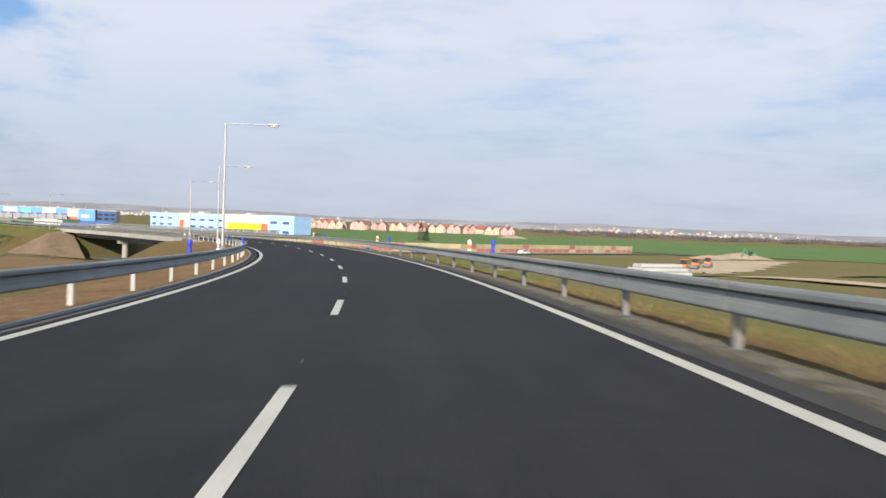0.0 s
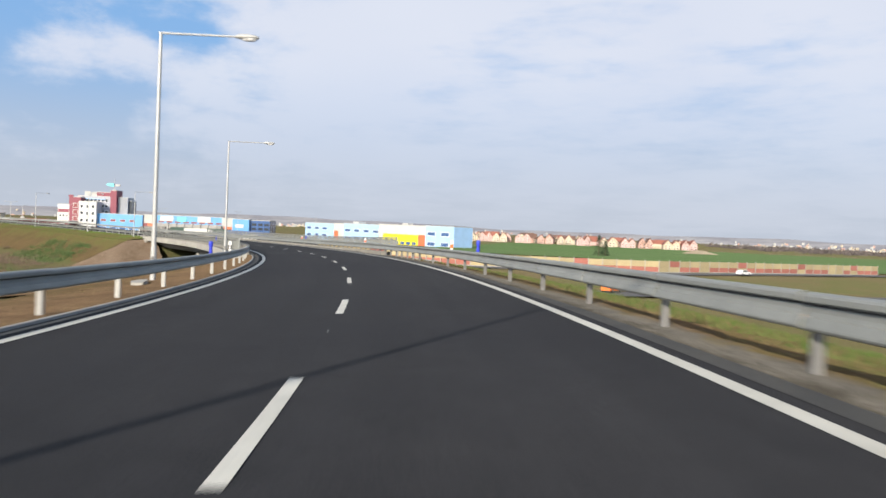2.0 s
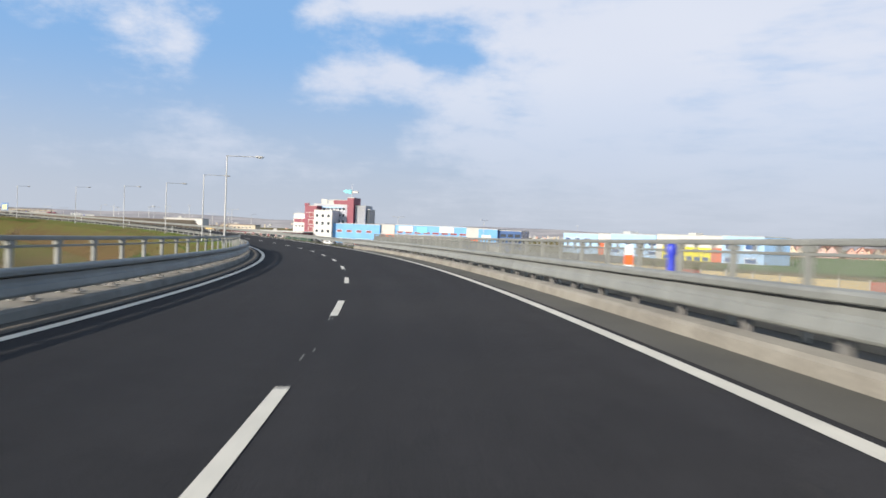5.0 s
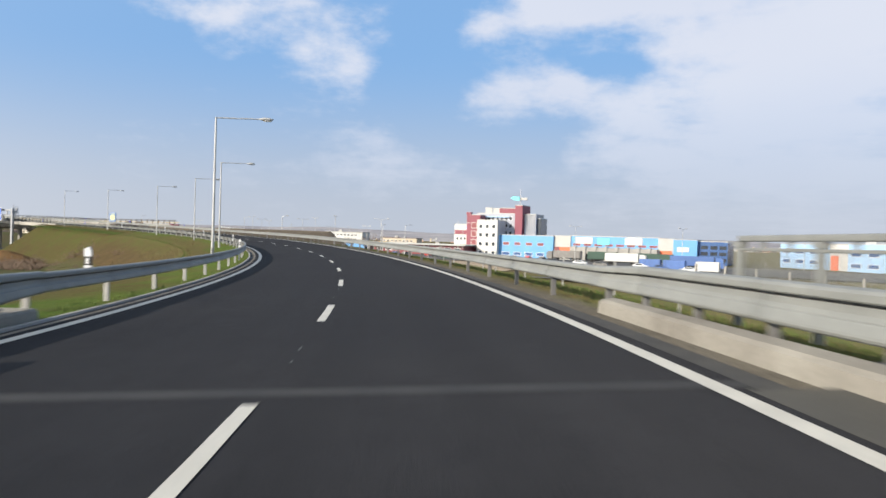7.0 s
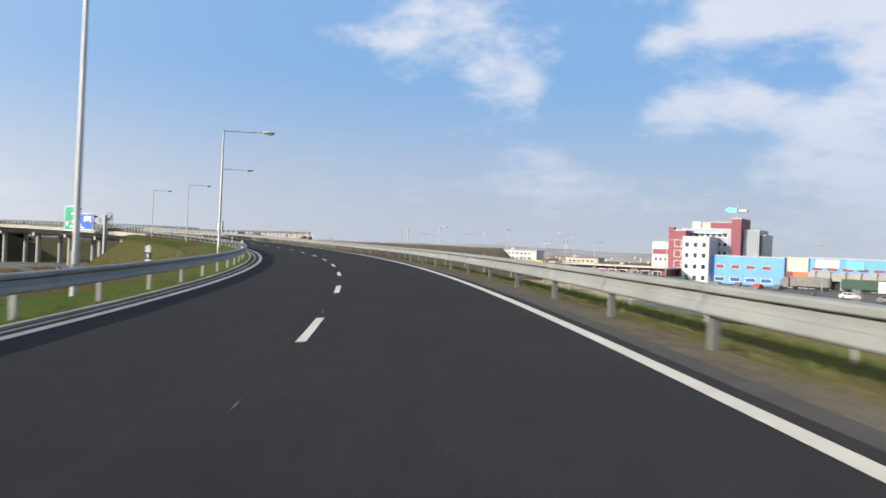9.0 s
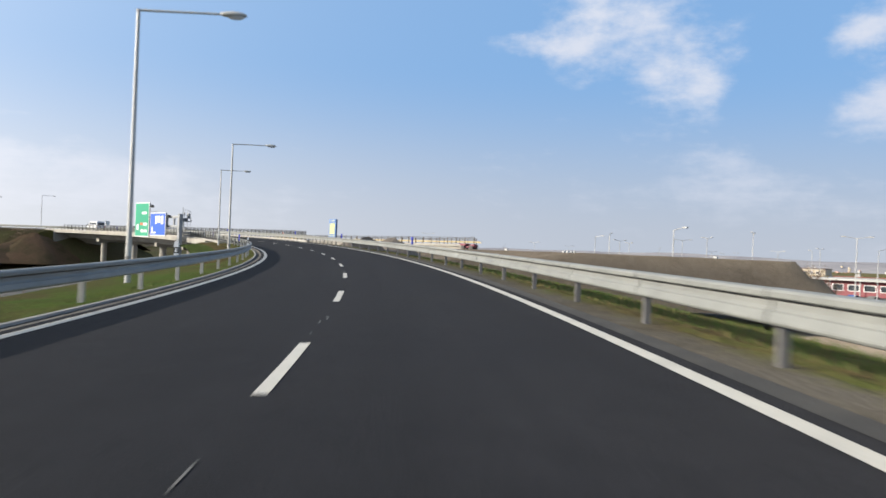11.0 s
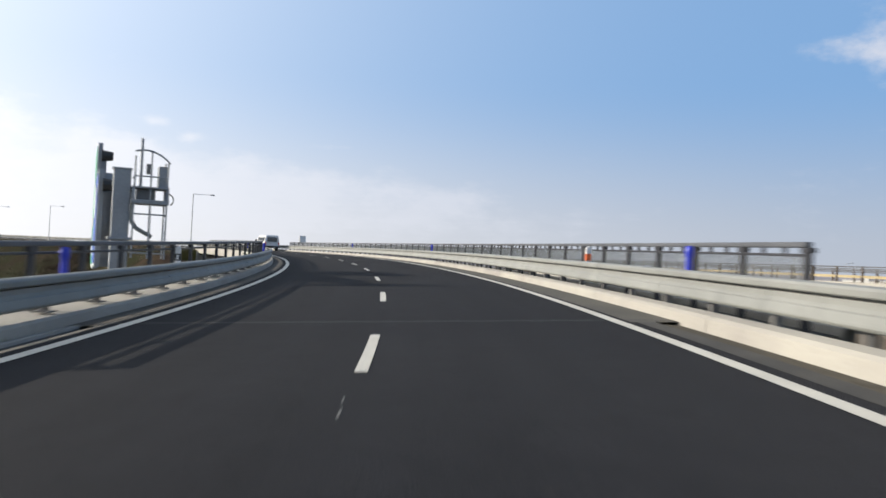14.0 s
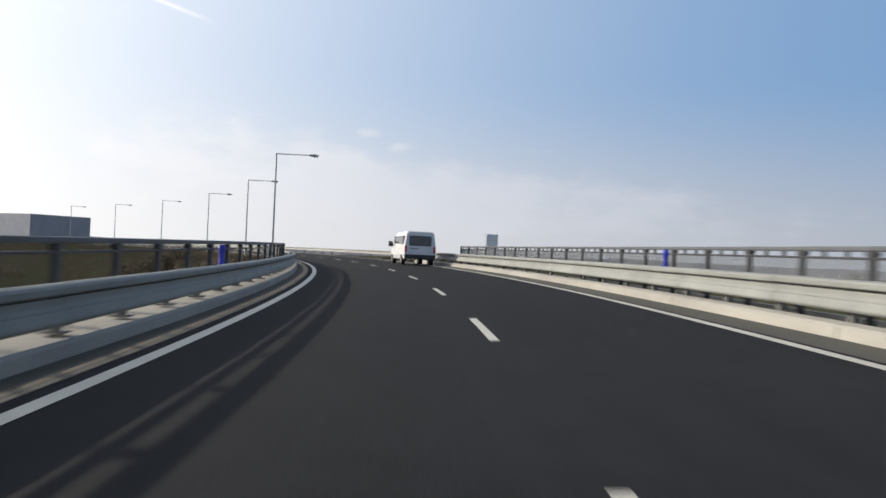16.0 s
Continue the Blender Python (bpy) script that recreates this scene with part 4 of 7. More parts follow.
def guard_rail(side, a, b, bridge_kind):
    lat = side * ((4.62 if side > 0 else 4.66) if not bridge_kind else (4.84 if side > 0 else 4.66))
    root = empty("guard_rail", at(a, lat), "galvanised steel guard rail with two-wave beam" + (" on the bridge kerb" if bridge_kind else " on driven posts"), "guard rail", "guard rails")
    inv = root.matrix_basis.inverted()
    flip = Matrix.Identity(4) if side > 0 else Matrix.Rotation(math.pi, 4, "Z")
    RAIL_ENDS[side].append((a, b, bridge_kind, root))
    n = int(round((b - a) / 4.0))
    for i in range(n):
        s = a + (i + 0.5) * (b - a) / n
        m = lying(s, lat - side * 0.10, (0.52 if side > 0 else 0.542) if not bridge_kind else 0.515)
        ob = child("beam", BEAM_BRIDGE if bridge_kind else (BEAM if side > 0 else BEAM_INNER), root)
        ob.matrix_parent_inverse, ob.matrix_basis = inv, m @ flip
        if bridge_kind:
            ob = child("back_tube", TOP_TUBE, root)
            ob.matrix_parent_inverse, ob.matrix_basis = inv, lying(s, lat + side * 0.12, 0.66)
    step = 4.0 if not bridge_kind else 2.0
    k = int(round((b - a) / step))
    places = [a + i * (b - a) / k for i in range(k + 1)]
    if side > 0 and any(0 < q - b < 14 for q, _ in BRIDGES):
        # the posts stand twice as close on the last lengths before a bridge
        places += [q + 2.0 for q in places if b - 13.0 < q < b - 1.0]
    for s in places:
        # left posts take the sunlit colour, right posts the shaded one
        ob = child("post", (POST if side < 0 else POST_SHADED) if not bridge_kind else (BRIDGE_POST if side < 0 else BRIDGE_POST_LOW), root)
        ob.matrix_parent_inverse, ob.matrix_basis = inv, at(s, lat, 0.0) @ flip
        if not bridge_kind:
            sp = child("spacer", SPACER, root)
            sp.matrix_parent_inverse, sp.matrix_basis = inv, at(s, lat, 0.0) @ flip
    return root


_bm = box(-0.035, 0.035, -0.075, 0.075, 0.0, 1.12, 0.008)
box(-0.10, 0.10, -0.12, 0.12, 0.19, 0.215, 0.0, _bm)
box(-0.045, 0.045, -0.13, 0.13, 1.05, 1.115, 0.0, _bm)
RAIL_POST = mesh_bm("post", _bm, RAIL_BACKLIT)
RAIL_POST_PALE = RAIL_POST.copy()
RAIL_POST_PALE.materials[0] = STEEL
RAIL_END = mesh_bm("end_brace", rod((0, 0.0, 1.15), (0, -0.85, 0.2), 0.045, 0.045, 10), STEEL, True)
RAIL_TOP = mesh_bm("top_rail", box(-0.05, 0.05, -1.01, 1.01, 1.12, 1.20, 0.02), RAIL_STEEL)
RAIL_MID = mesh_bm("mid_rail", box(-0.025, 0.025, -1.01, 1.01, 1.00, 1.04, 0.008), RAIL_BACKLIT)
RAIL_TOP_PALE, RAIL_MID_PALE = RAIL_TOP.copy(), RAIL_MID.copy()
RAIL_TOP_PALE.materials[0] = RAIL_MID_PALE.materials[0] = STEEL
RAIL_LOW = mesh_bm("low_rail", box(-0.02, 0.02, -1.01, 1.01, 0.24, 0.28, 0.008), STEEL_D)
RAIL_STUB = mesh_bm("stub", box(-0.02, 0.02, -0.035, 0.035, 1.035, 1.125), RAIL_BACKLIT)
RAIL_STUB_PALE = RAIL_STUB.copy()
RAIL_STUB_PALE.materials[0] = STEEL


def bar_infill():
    """Thin upright bars that fill one bay of the railing."""
    V, F = [], []
    for i in range(39):
        y, w = -0.95 + 0.05 * i, 0.004
        k = len(V)
        V += [(x * w, y + q * w, z) for z in (0.27, 1.01) for x, q in ((-1, -1), (1, -1), (1, 1), (-1, 1))]
        F += [(k + j, k + (j + 1) % 4, k + 4 + (j + 1) % 4, k + 4 + j) for j in range(4)]
    return mesh_of("bar_infill", V, F, STEEL)


RAIL_BARS = bar_infill()


def railing(side, a, b):
    lat = side * (5.62 if side > 0 else 5.08)
    root = empty("railing", at(a, lat), "galvanised steel bridge railing with flat top rail", "railing", "bridge railings")
    inv = root.matrix_basis.inverted()
    n = int(round((b - a) / 2.0))
    for i in range(n + 1):
        s = a + i * (b - a) / n
        # second bridge: copies darkened for backlight; first bridge: plain pale steel
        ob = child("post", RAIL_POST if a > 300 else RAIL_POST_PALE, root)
        ob.matrix_parent_inverse, ob.matrix_basis = inv, at(s, lat)
        if i == 0 and side < 0:
            ob = child("end_brace", RAIL_END, root)
            ob.matrix_parent_inverse, ob.matrix_basis = inv, at(s, lat)
        if i < n:
            s += (b - a) / n / 2
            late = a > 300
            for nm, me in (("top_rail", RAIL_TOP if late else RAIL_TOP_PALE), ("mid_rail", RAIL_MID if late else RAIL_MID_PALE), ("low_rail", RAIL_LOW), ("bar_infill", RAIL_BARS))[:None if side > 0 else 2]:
                ob = child(nm, me, root)
                ob.matrix_parent_inverse, ob.matrix_basis = inv, lying(s, lat)
                if nm == "bar_infill":
                    tagged(ob, kind="stuff")
            for q in (-0.33, 0.33) if side > 0 else ():
                ob = child("stub", RAIL_STUB if late else RAIL_STUB_PALE, root)
                ob.matrix_parent_inverse, ob.matrix_basis = inv, lying(s + q, lat)
    return root


for side in (1, -1):
    for a, b in stretches():
        a, b = max(a, -34.0) + 1.0, min(b, 660.0) - 1.0
        a, b = (a + 4.5 if a > 0 else a), b - 4.5
        phase = 1.0 if side > 0 and a < 100 else 3.0
        a = math.floor((a - phase) / 4.0) * 4.0 + phase + 4.0
        guard_rail(side, a, a + math.floor((b - a) / 4.0) * 4.0, False)
    for a, b in BRIDGES:
        guard_rail(side, a - 6.0, b + 6.0, True)
        railing(side, *(((110.4, 200.4) if a < 200 else (402.8, 502.0)) if side > 0 else ((112.6, 196.2) if a < 200 else (400.4, 500.4))))

# short lengths of beam that lead from the rails on the banks to those on the bridges
for side, ends in RAIL_ENDS.items():
    ends.sort(key=lambda e: e[0])
    for (a0, b0, k0, r0), (a1, b1, k1, r1) in zip(ends, ends[1:]):
        ss = np.linspace(b0 - 0.12, a1 + 0.12, 6)
        f = (ss - ss[0]) / (ss[-1] - ss[0])
        off = {True: 4.74 if side > 0 else 4.56, False: 4.52}
        hgt = {True: 0.515, False: 0.52 if side > 0 else 0.55}
        tall = {True: 1.42, False: 1.15}
        rows = []
        for x, z in W_BEAM + [(x - 0.012, z) for x, z in W_BEAM[::-1]]:
            lat = side * (off[k0] + f * (off[k1] - off[k0]) - x - 0.004)
            rows.append(ramp(ss, lat, hgt[k0] + f * (hgt[k1] - hgt[k0]) + z * (tall[k0] + f * (tall[k1] - tall[k0]))))
        n = len(rows)
        V = np.stack(rows, 1).reshape(-1, 3)
        F = [(i*n + j, i*n + (j + 1) % n, (i + 1)*n + (j + 1) % n, (i + 1)*n + j) for i in range(5) for j in range(n)]
        ob = child("transition_beam", mesh_of("transition_beam", V, F, STEEL), r0)
        ob.matrix_parent_inverse = r0.matrix_basis.inverted()

# ------------------------------------------------------------------ lamps
def street_lamp():
    root = empty("street_lamp", Matrix.Identity(4), "tall galvanised street lamp with one straight arm", "street lamp", "lamps along the ramp")
    part("base", rod((0, 0, -1.8), (0, 0, 0.9), 0.088, 0.088, 14), POLE, root, smooth=True)
    part("hatch", box(-0.045, 0.045, -0.096, -0.08, 0.35, 0.62, 0.006), STEEL_D, root, "small service hatch")
    part("pole", rod((0, 0, 0.85), (0, 0, 7.50), 0.075, 0.05, 14), POLE, root, smooth=True)
    part("arm", rod((-0.06, 0, 7.47), (2.25, 0, 7.52), 0.035, 0.03, 10), POLE, root, smooth=True)
    bm = bmesh.new()
    bmesh.ops.create_uvsphere(bm, u_segments=16, v_segments=8, radius=0.5)
    for v in bm.verts:
        v.co = (2.58 + v.co.x * 0.78, v.co.y * 0.30, 7.52 + v.co.z * (0.20 if v.co.z > 0 else 0.16))
    head = part("lamp_head", bm, OFFWHITE, root, "pale oval lamp head", smooth=True)
    bm = bmesh.new()
    bmesh.ops.create_uvsphere(bm, u_segments=14, v_segments=6, radius=0.5)
    for v in bm.verts:
        v.co = (2.65 + v.co.x * 0.5, v.co.y * 0.22, 7.47 + v.co.z * 0.16)
    part("lens", bm, SIGN_WHITE, head, smooth=True)
    return root


lamp = street_lamp()
for i, s in enumerate((47.8, 79.9, 109.5, 204.2, 234.3, 265.6, 295.6, 327.0, 362.0, 389.7, 511.8, 538.0, 565.0, 593.0, 619.0, 642.0)):
    m = at(s, -5.72 if s < 60 else (-5.45 if s > 500 else -6.0), 0.0)
    if i == 0:
        lamp.matrix_basis = m
    else:
        copy_thing(lamp, m)

# ------------------------------------------------------------------ marker posts on the rails
def marker(kind):
    if kind == "blue":
        root = empty("marker_post", Matrix.Identity(4), "deep blue plastic marker post on the guard rail", "marker post", "marker posts")
        bm = bmesh.new()
        rings = [[bm.verts.new((q * 1.05 * math.cos(math.pi * k / 5), q * math.sin(math.pi * k / 5), z)) for k in range(10)] for z, q in ((0.50, 0.050), (0.72, 0.062), (0.86, 0.054), (0.91, 0.054), (0.96, 0.070), (1.07, 0.072), (1.11, 0.050))]
        for lo, hi in zip(rings, rings[1:]):
            for k in range(10):
                bm.faces.new((lo[k], lo[(k + 1) % 10], hi[(k + 1) % 10], hi[k]))
        bm.faces.new(rings[0][::-1])
        bm.faces.new(rings[-1])
        part("body", bm, BAG_BLUE, root, smooth=True)
    else:
        root = empty("marker_post", Matrix.Identity(4), "white marker post with a " + ("black band" if kind == "white" else "red-orange reflector"), "marker post", "marker posts")
        bm = prism([(-0.06, 0.52), (0.06, 0.52), (0.06, 1.02), (0.025, 1.10), (-0.06, 1.05)], -0.045, 0.045)
        part("body", bm, SIGN_WHITE, root)
        part("band", box(-0.064, 0.064, -0.049, 0.049, 0.74, 0.91, 0.004), BLACK if kind == "white" else REFLEX_ORANGE, root)
        if kind == "white":
            part("reflector", box(-0.025, 0.025, -0.054, -0.046, 0.77, 0.88, 0.003), SIGN_WHITE, root)
    return root


MARKS = {
    "blue": ((26.0, 0), (54.0, 0), (83.0, 0), (147.0, 0), (350.3, 1), (380.8, 0), (405.3, 0), (440.8, 0), (471.0, 0)),
    "white": ((33.0, -1), (60.0, -1), (89.5, -1), (120.0, -1), (206.0, -1), (237.1, -1), (267.0, -1), (296.8, -1), (327.0, -1), (357.1, -1), (412.4, -1), (443, -1)),
    "orange": ((30.3, 1), (58.8, 1), (88.8, 1), (119.35, 1), (149.0, 1), (411.8, 1)),
}
for kind, places in MARKS.items():
    proto = None
    for s, side in places:
        for sg in ((1, -1) if side == 0 else (side,)):
            m = at(s, sg * (4.72 if not on_bridge(s) else 4.95))
            if proto is None:
                proto = marker(kind)
                proto.matrix_basis = m
            else:
                copy_thing(proto, m)


# ------------------------------------------------------------------ buildings
def frame_at(x, y, turn, z):
    """A pose at a place: x along the front, y into the house."""
    return Matrix.Translation((x, y, z)) @ Matrix.Rotation(radians(turn), 4, "Z")


def windows(parent, wall_y, cols, rows, w, h, mat=None, frame_mat=None, proud=0.05):
    """Windows on the front of a building: frames with a pane in each."""
    me_f = None
    for cx in cols:
        for cz in rows:
            if me_f is None:
                bm = bmesh.new()
                t = min(w, h) * 0.09
                box(-w/2, w/2, -proud, 0.02, -h/2, -h/2 + t, 0, bm)
                box(-w/2, w/2, -proud, 0.02, h/2 - t, h/2, 0, bm)
                box(-w/2, -w/2 + t, -proud, 0.02, -h/2 + t, h/2 - t, 0, bm)
                box(w/2 - t, w/2, -proud, 0.02, -h/2 + t, h/2 - t, 0, bm)
                me_f = mesh_bm("window", bm, frame_mat or SIGN_WHITE)
                me_p = mesh_bm("pane", box(-w/2 + t, w/2 - t, -proud * 0.4, 0.02, -h/2 + t, h/2 - t), mat or GLASS_DARK)
            ob = child("window", me_f, parent, Matrix.Translation((cx, wall_y, cz)))
            child("pane", me_p, ob)


def block(parent, x0, x1, y0, y1, z0, z1, mat, name="wall", label="", parapet=True):
    bm = box(x0, x1, y0, y1, z0, z1, 0.06)
    ob = part(name, bm, mat, parent, label)
    if parapet:
        t = 0.35
        bm = bmesh.new()
        for a in ((x0 - .05, x1 + .05, y0 - .05, y0 + t), (x0 - .05, x1 + .05, y1 - t, y1 + .05), (x0 - .05, x0 + t, y0 + t, y1 - t), (x1 - t, x1 + .05, y0 + t, y1 - t)):
            box(*a, z1 - 0.02, z1 + 0.30, 0, bm)
        part("parapet", bm, OFFWHITE, parent)
    return ob


# the long blue hall with loading docks
HZ = -10.6
hall = empty("warehouse", frame_at(-260.1, 459.7, 15.6, HZ), "long bright blue clad logistics hall with white and red panels", "warehouse")
block(hall, 0, 24, 0, 40, 0, 10.0, BLUE_PANEL)
block(hall, 24.05, 31, 1.0, 40, 0, 10.2, OFFWHITE, "wall", "white panel section")
block(hall, 31.05, 66, 1.5, 40, 0, 10.4, BLUE_PANEL)
block(hall, 66.05, 72, 1.0, 40, 0, 10.2, OFFWHITE, "wall", "white panel section")
block(hall, 72.05, 81, 0, 40, 0, 10.0, BLUE_PANEL)
block(hall, 81.05, 92, 2.0, 40, 0, 9.6, NAVY, "wall", "dark navy glazed end")
for x0, x1, z0, z1, mat, lab in ((26.5, 31, 2.2, 5.8, ORANGE_RED, "orange-red panel"), (67, 71.5, 2.0, 5.6, ORANGE_RED, "orange-red panel"), (33, 40, 7.4, 10.0, WHITE, "white fascia panel"), (42, 47, 7.2, 9.8, CYAN, "cyan fascia panel"), (53, 60, 7.4, 10.2, WHITE, "white fascia panel"), (73.5, 78, 5.4, 7.2, WHITE, "white name panel")):
    part("panel", box(x0, x1, 0.72 if x0 < 32 or 66 < x0 < 72 else (1.2 if x0 < 66 else -0.2), 1.55 if x0 < 72 else 0.05, z0, z1, 0.05), mat, hall, lab)
windows(hall, 0, [3.5 + 5 * i for i in range(4)], [6.5], 2.8, 1.3, DARKRED, WHITE)
windows(hall, 0, [3.5 + 5 * i for i in range(4)], [2.3], 3.4, 1.5, NAVY)
windows(hall, 1.5, [33.5 + 4.4 * i for i in range(8)], [7.0], 3.2, 1.0, DARKRED, GREY_CLAD)
windows(hall, 2.0, [83.5, 87, 90.3], [2.5, 5.0, 7.4], 2.9, 1.7, GLASS_DARK, NAVY)
part("dock_wall", box(31.6, 66.3, -2.2, 1.44, 3.4, 6.0, 0.05), CONCRETE_G, hall, "grey concrete wall over the loading docks")
for i in range(8):
    x = 32.4 + 4.3 * i
    part("dock_pier", box(x, x + 1.4, -2.7, 1.42, 0, 6.25, 0.06), CONCRETE_G, hall, "pale concrete dock pier")
    part("dock_door", box(x + 1.45, x + 4.25, -0.6, -0.4, 0.5, 3.38, 0.03), GLASS_DARK, hall, "dark dock door")
part("panel", box(24.3, 26.4, 0.72, 0.98, 2.2, 5.8, 0.05), DARKRED, hall, "dark red panel")

# the tall office block with red fin and sign mast
tower = empty("office_building", frame_at(-260.1, 459.7, 15.6, HZ - 1.0), "white, crimson and grey stepped office block with roof mast", "office building")
block(tower, -8.8, 0.3, -2.5, 9, 0, 17.0, WHITE, "wall", "white rendered block")
windows(tower, -2.5, [-7.2, -4.3, -1.4], [3.2, 7.0, 10.8, 14.4], 1.6, 1.8)
block(tower, -21.5, -15.2, 3, 12, 0, 15.0, WHITE, "wall", "narrow white block")
windows(tower, 3, [-20.0, -18.3, -16.6], [3.0, 6.0, 9.0], 0.9, 1.3)
part("panel", box(-21.2, -15.5, 2.8, 3.0, 10.8, 12.6, 0.03), CRIMSON, tower, "crimson name band")
part("panel", box(-21.2, -15.5, 2.8, 3.0, 13.2, 14.2, 0.03), PALE_BLUE, tower, "pale blue name band")
block(tower, -15.0, -8.9, 1, 12, 0, 19.2, CRIMSON, "wall", "crimson stair tower")
windows(tower, 1, [-11.6], [4.0, 7.6, 11.2, 14.8], 2.6, 2.6, DARKRED, OFFWHITE)
part("roof_light", box(-15.2, -13.0, 0.8, 2.5, 19.2, 20.4, 0.05), CRIMSON, tower)
block(tower, -13, 4.6, 8.2, 20, 0, 20.2, GREY_CLAD, "wall", "grey glazed office slab")
windows(tower, 8.2, [-11.5 + 2.0 * i for i in range(8)], [12.0, 15.0, 18.2], 1.5, 1.6)
block(tower, 4.9, 8.2, 6.5, 18, 0, 23.8, CRIMSON, "wall", "tall crimson fin")
block(tower, 8.3, 13.6, 9, 21, 0, 20.0, GREY_CLAD, "wall", "grey ribbed wing")
for i in range(6):
    part("rib", box(8.8 + 0.8 * i, 9.0 + 0.8 * i, 8.7, 9.0, 8, 20.2, 0.02), OFFWHITE, tower)
block(tower, -3.0, 4.8, 9.0, 18, 20.2, 22.6, CRIMSON, "roof_house", "crimson roof storey")
block(tower, -6.0, -3.1, 9.5, 14, 20.2, 22.4, OFFWHITE, "roof_house", "white plant room")
part("awning", box(-9.5, 2, 7.0, 8.2, 18.6, 19.0, 0.05), PALE_BLUE, tower)
part("mast", rod((5.4, 12, 24.0), (5.4, 12, 31.2), 0.36, 0.08, 10), GREY_CLAD, tower, "grey steel mast")
part("mast_sign", prism([(0.9, 27.2), (2.4, 26.3), (5.2, 26.1), (5.2, 27.9), (2.2, 28.1)], 11.4, 12.6), CYAN, tower, "cyan wedge-shaped roof sign")
part("mast_sign", box(5.7, 8.6, 11.5, 12.5, 26.4, 27.5, 0.1), OFFWHITE, tower, "white roof sign")
block(tower, 13.7, 15.4, 10.5, 20, 0, 18.4, GLASS_DARK, "wall", "dark glazed end of the wing")
part("roof_frame", box(-9.5, -6.3, 9.0, 9.4, 20.5, 22.9, 0.05), OFFWHITE, tower, "white roof frame")

# low restaurant-like building with dark front
low = empty("low_building", frame_at(-308, 434, 15.6, HZ + 0.8), "low flat-roofed pavilion with dark red front", "pavilion")
block(low, 0, 42, 0, 16, 0, 4.0, DARKRED)
part("roof", box(-1.5, 43.5, -2.0, 17, 4.02, 4.6, 0.08), OFFWHITE, low, "pale flat roof")
windows(low, 0, [3 + 4 * i for i in range(10)], [2.2], 3.0, 1.8)
for i in range(6):
    part("column", rod((2 + 7.6 * i, -1.6, 0), (2 + 7.6 * i, -1.6, 4.0), 0.15, 0.15, 8), OFFWHITE, low)
part("porch", prism([(-8, 0), (-1.6, 0), (-1.6, 3.6), (-3, 4.2), (-6.2, 3.4)], -1, 6), OFFWHITE, low, "white curved porch")

# pale blue, white and yellow hall
yhall = empty("warehouse", frame_at(-160, 512, -36.5, -11.6), "long pale blue and white retail hall with yellow front", "warehouse")
L = 124.0
block(yhall, 0, 27, 0, 12, 0, 10.8, PALE_BLUE)
block(yhall, 27.05, 36, 0.4, 12, 0, 11.0, WHITE, "wall", "white panel section")
block(yhall, 36.05, 66, 0.4, 12, 0, 11.2, PALE_BLUE)
block(yhall, 66.05, 104, 0.8, 12, 0, 11.6, WHITE, "wall", "white panel section")
block(yhall, 104.05, L, -1.0, 12, 0, 11.8, PALE_BLUE)
part("panel", box(70, 97, 0.4, 0.8, 1.2, 7.0, 0.05), YELLOW, yhall, "bright yellow shop front")
part("panel", box(97.5, 103, 0.4, 0.8, 1.0, 7.2, 0.05), ORANGE_RED, yhall, "orange-red panel")
part("panel", box(28, 31.5, 0.1, 0.4, 1.5, 7.0, 0.05), ORANGE_RED, yhall, "orange-red panel")
windows(yhall, 0, [4 + 7.5 * i for i in range(3)], [4.2, 8.0], 4.4, 1.6, NAVY)
windows(yhall, 0.4, [40 + 8 * i for i in range(4)], [3.6, 7.6], 5.0, 1.6, NAVY)
windows(yhall, -1.0, [108.5, 118.0], [3.0, 8.0], 5.6, 2.0, NAVY)
windows(yhall, 0.4, [72.5 + 4.4 * i for i in range(6)], [2.6], 3.4, 1.8, NAVY, YELLOW)
part("roof_unit", box(40, 45, 4, 9, 11.2, 12.6, 0.1), OFFWHITE, yhall)
part("roof_unit", box(80, 84, 5, 9, 11.6, 12.8, 0.1), OFFWHITE, yhall)


def house(x, y, turn, w, d, eaves, ridge, wall_mat, roof_mat, label):
    z = land(x, y) - 0.3
    root = empty("house", frame_at(x, y, turn, z), label, "house", "housing estate")
    bm = prism([(-w/2, 0), (w/2, 0), (w/2, eaves), (0, ridge), (-w/2, eaves)], 0, d)
    part("wall", bm, wall_mat, root)
    bm = bmesh.new()
    o, t = 0.45, 0.28
    k = (ridge - eaves) / (w / 2)
    for sg in (1, -1):
        prism([(0, ridge + 0.05), (0, ridge + 0.05 + t), (sg * (w/2 + o), eaves - k * o + t + 0.05), (sg * (w/2 + o), eaves - k * o + 0.05)], -o, d + o, bm)
    part("roof", bm, roof_mat, root)
    windows(root, 0, [-w * 0.22, w * 0.22], [eaves * 0.28, eaves * 0.72], 1.3, 1.4)
    windows(root, 0, [0], [eaves + (ridge - eaves) * 0.35], 1.1, 1.2)
    part("chimney", box(w * 0.15, w * 0.15 + 0.7, d * 0.5, d * 0.5 + 0.7, eaves, ridge + 0.9, 0.04), ROOF_BROWN, root)
    return root


rng = random.Random(11)
HOUSE_WALLS = (("salmon", SALMON), ("cream", CREAM), ("pink", PINK), ("cream", CREAM), ("pale pink", PINK))
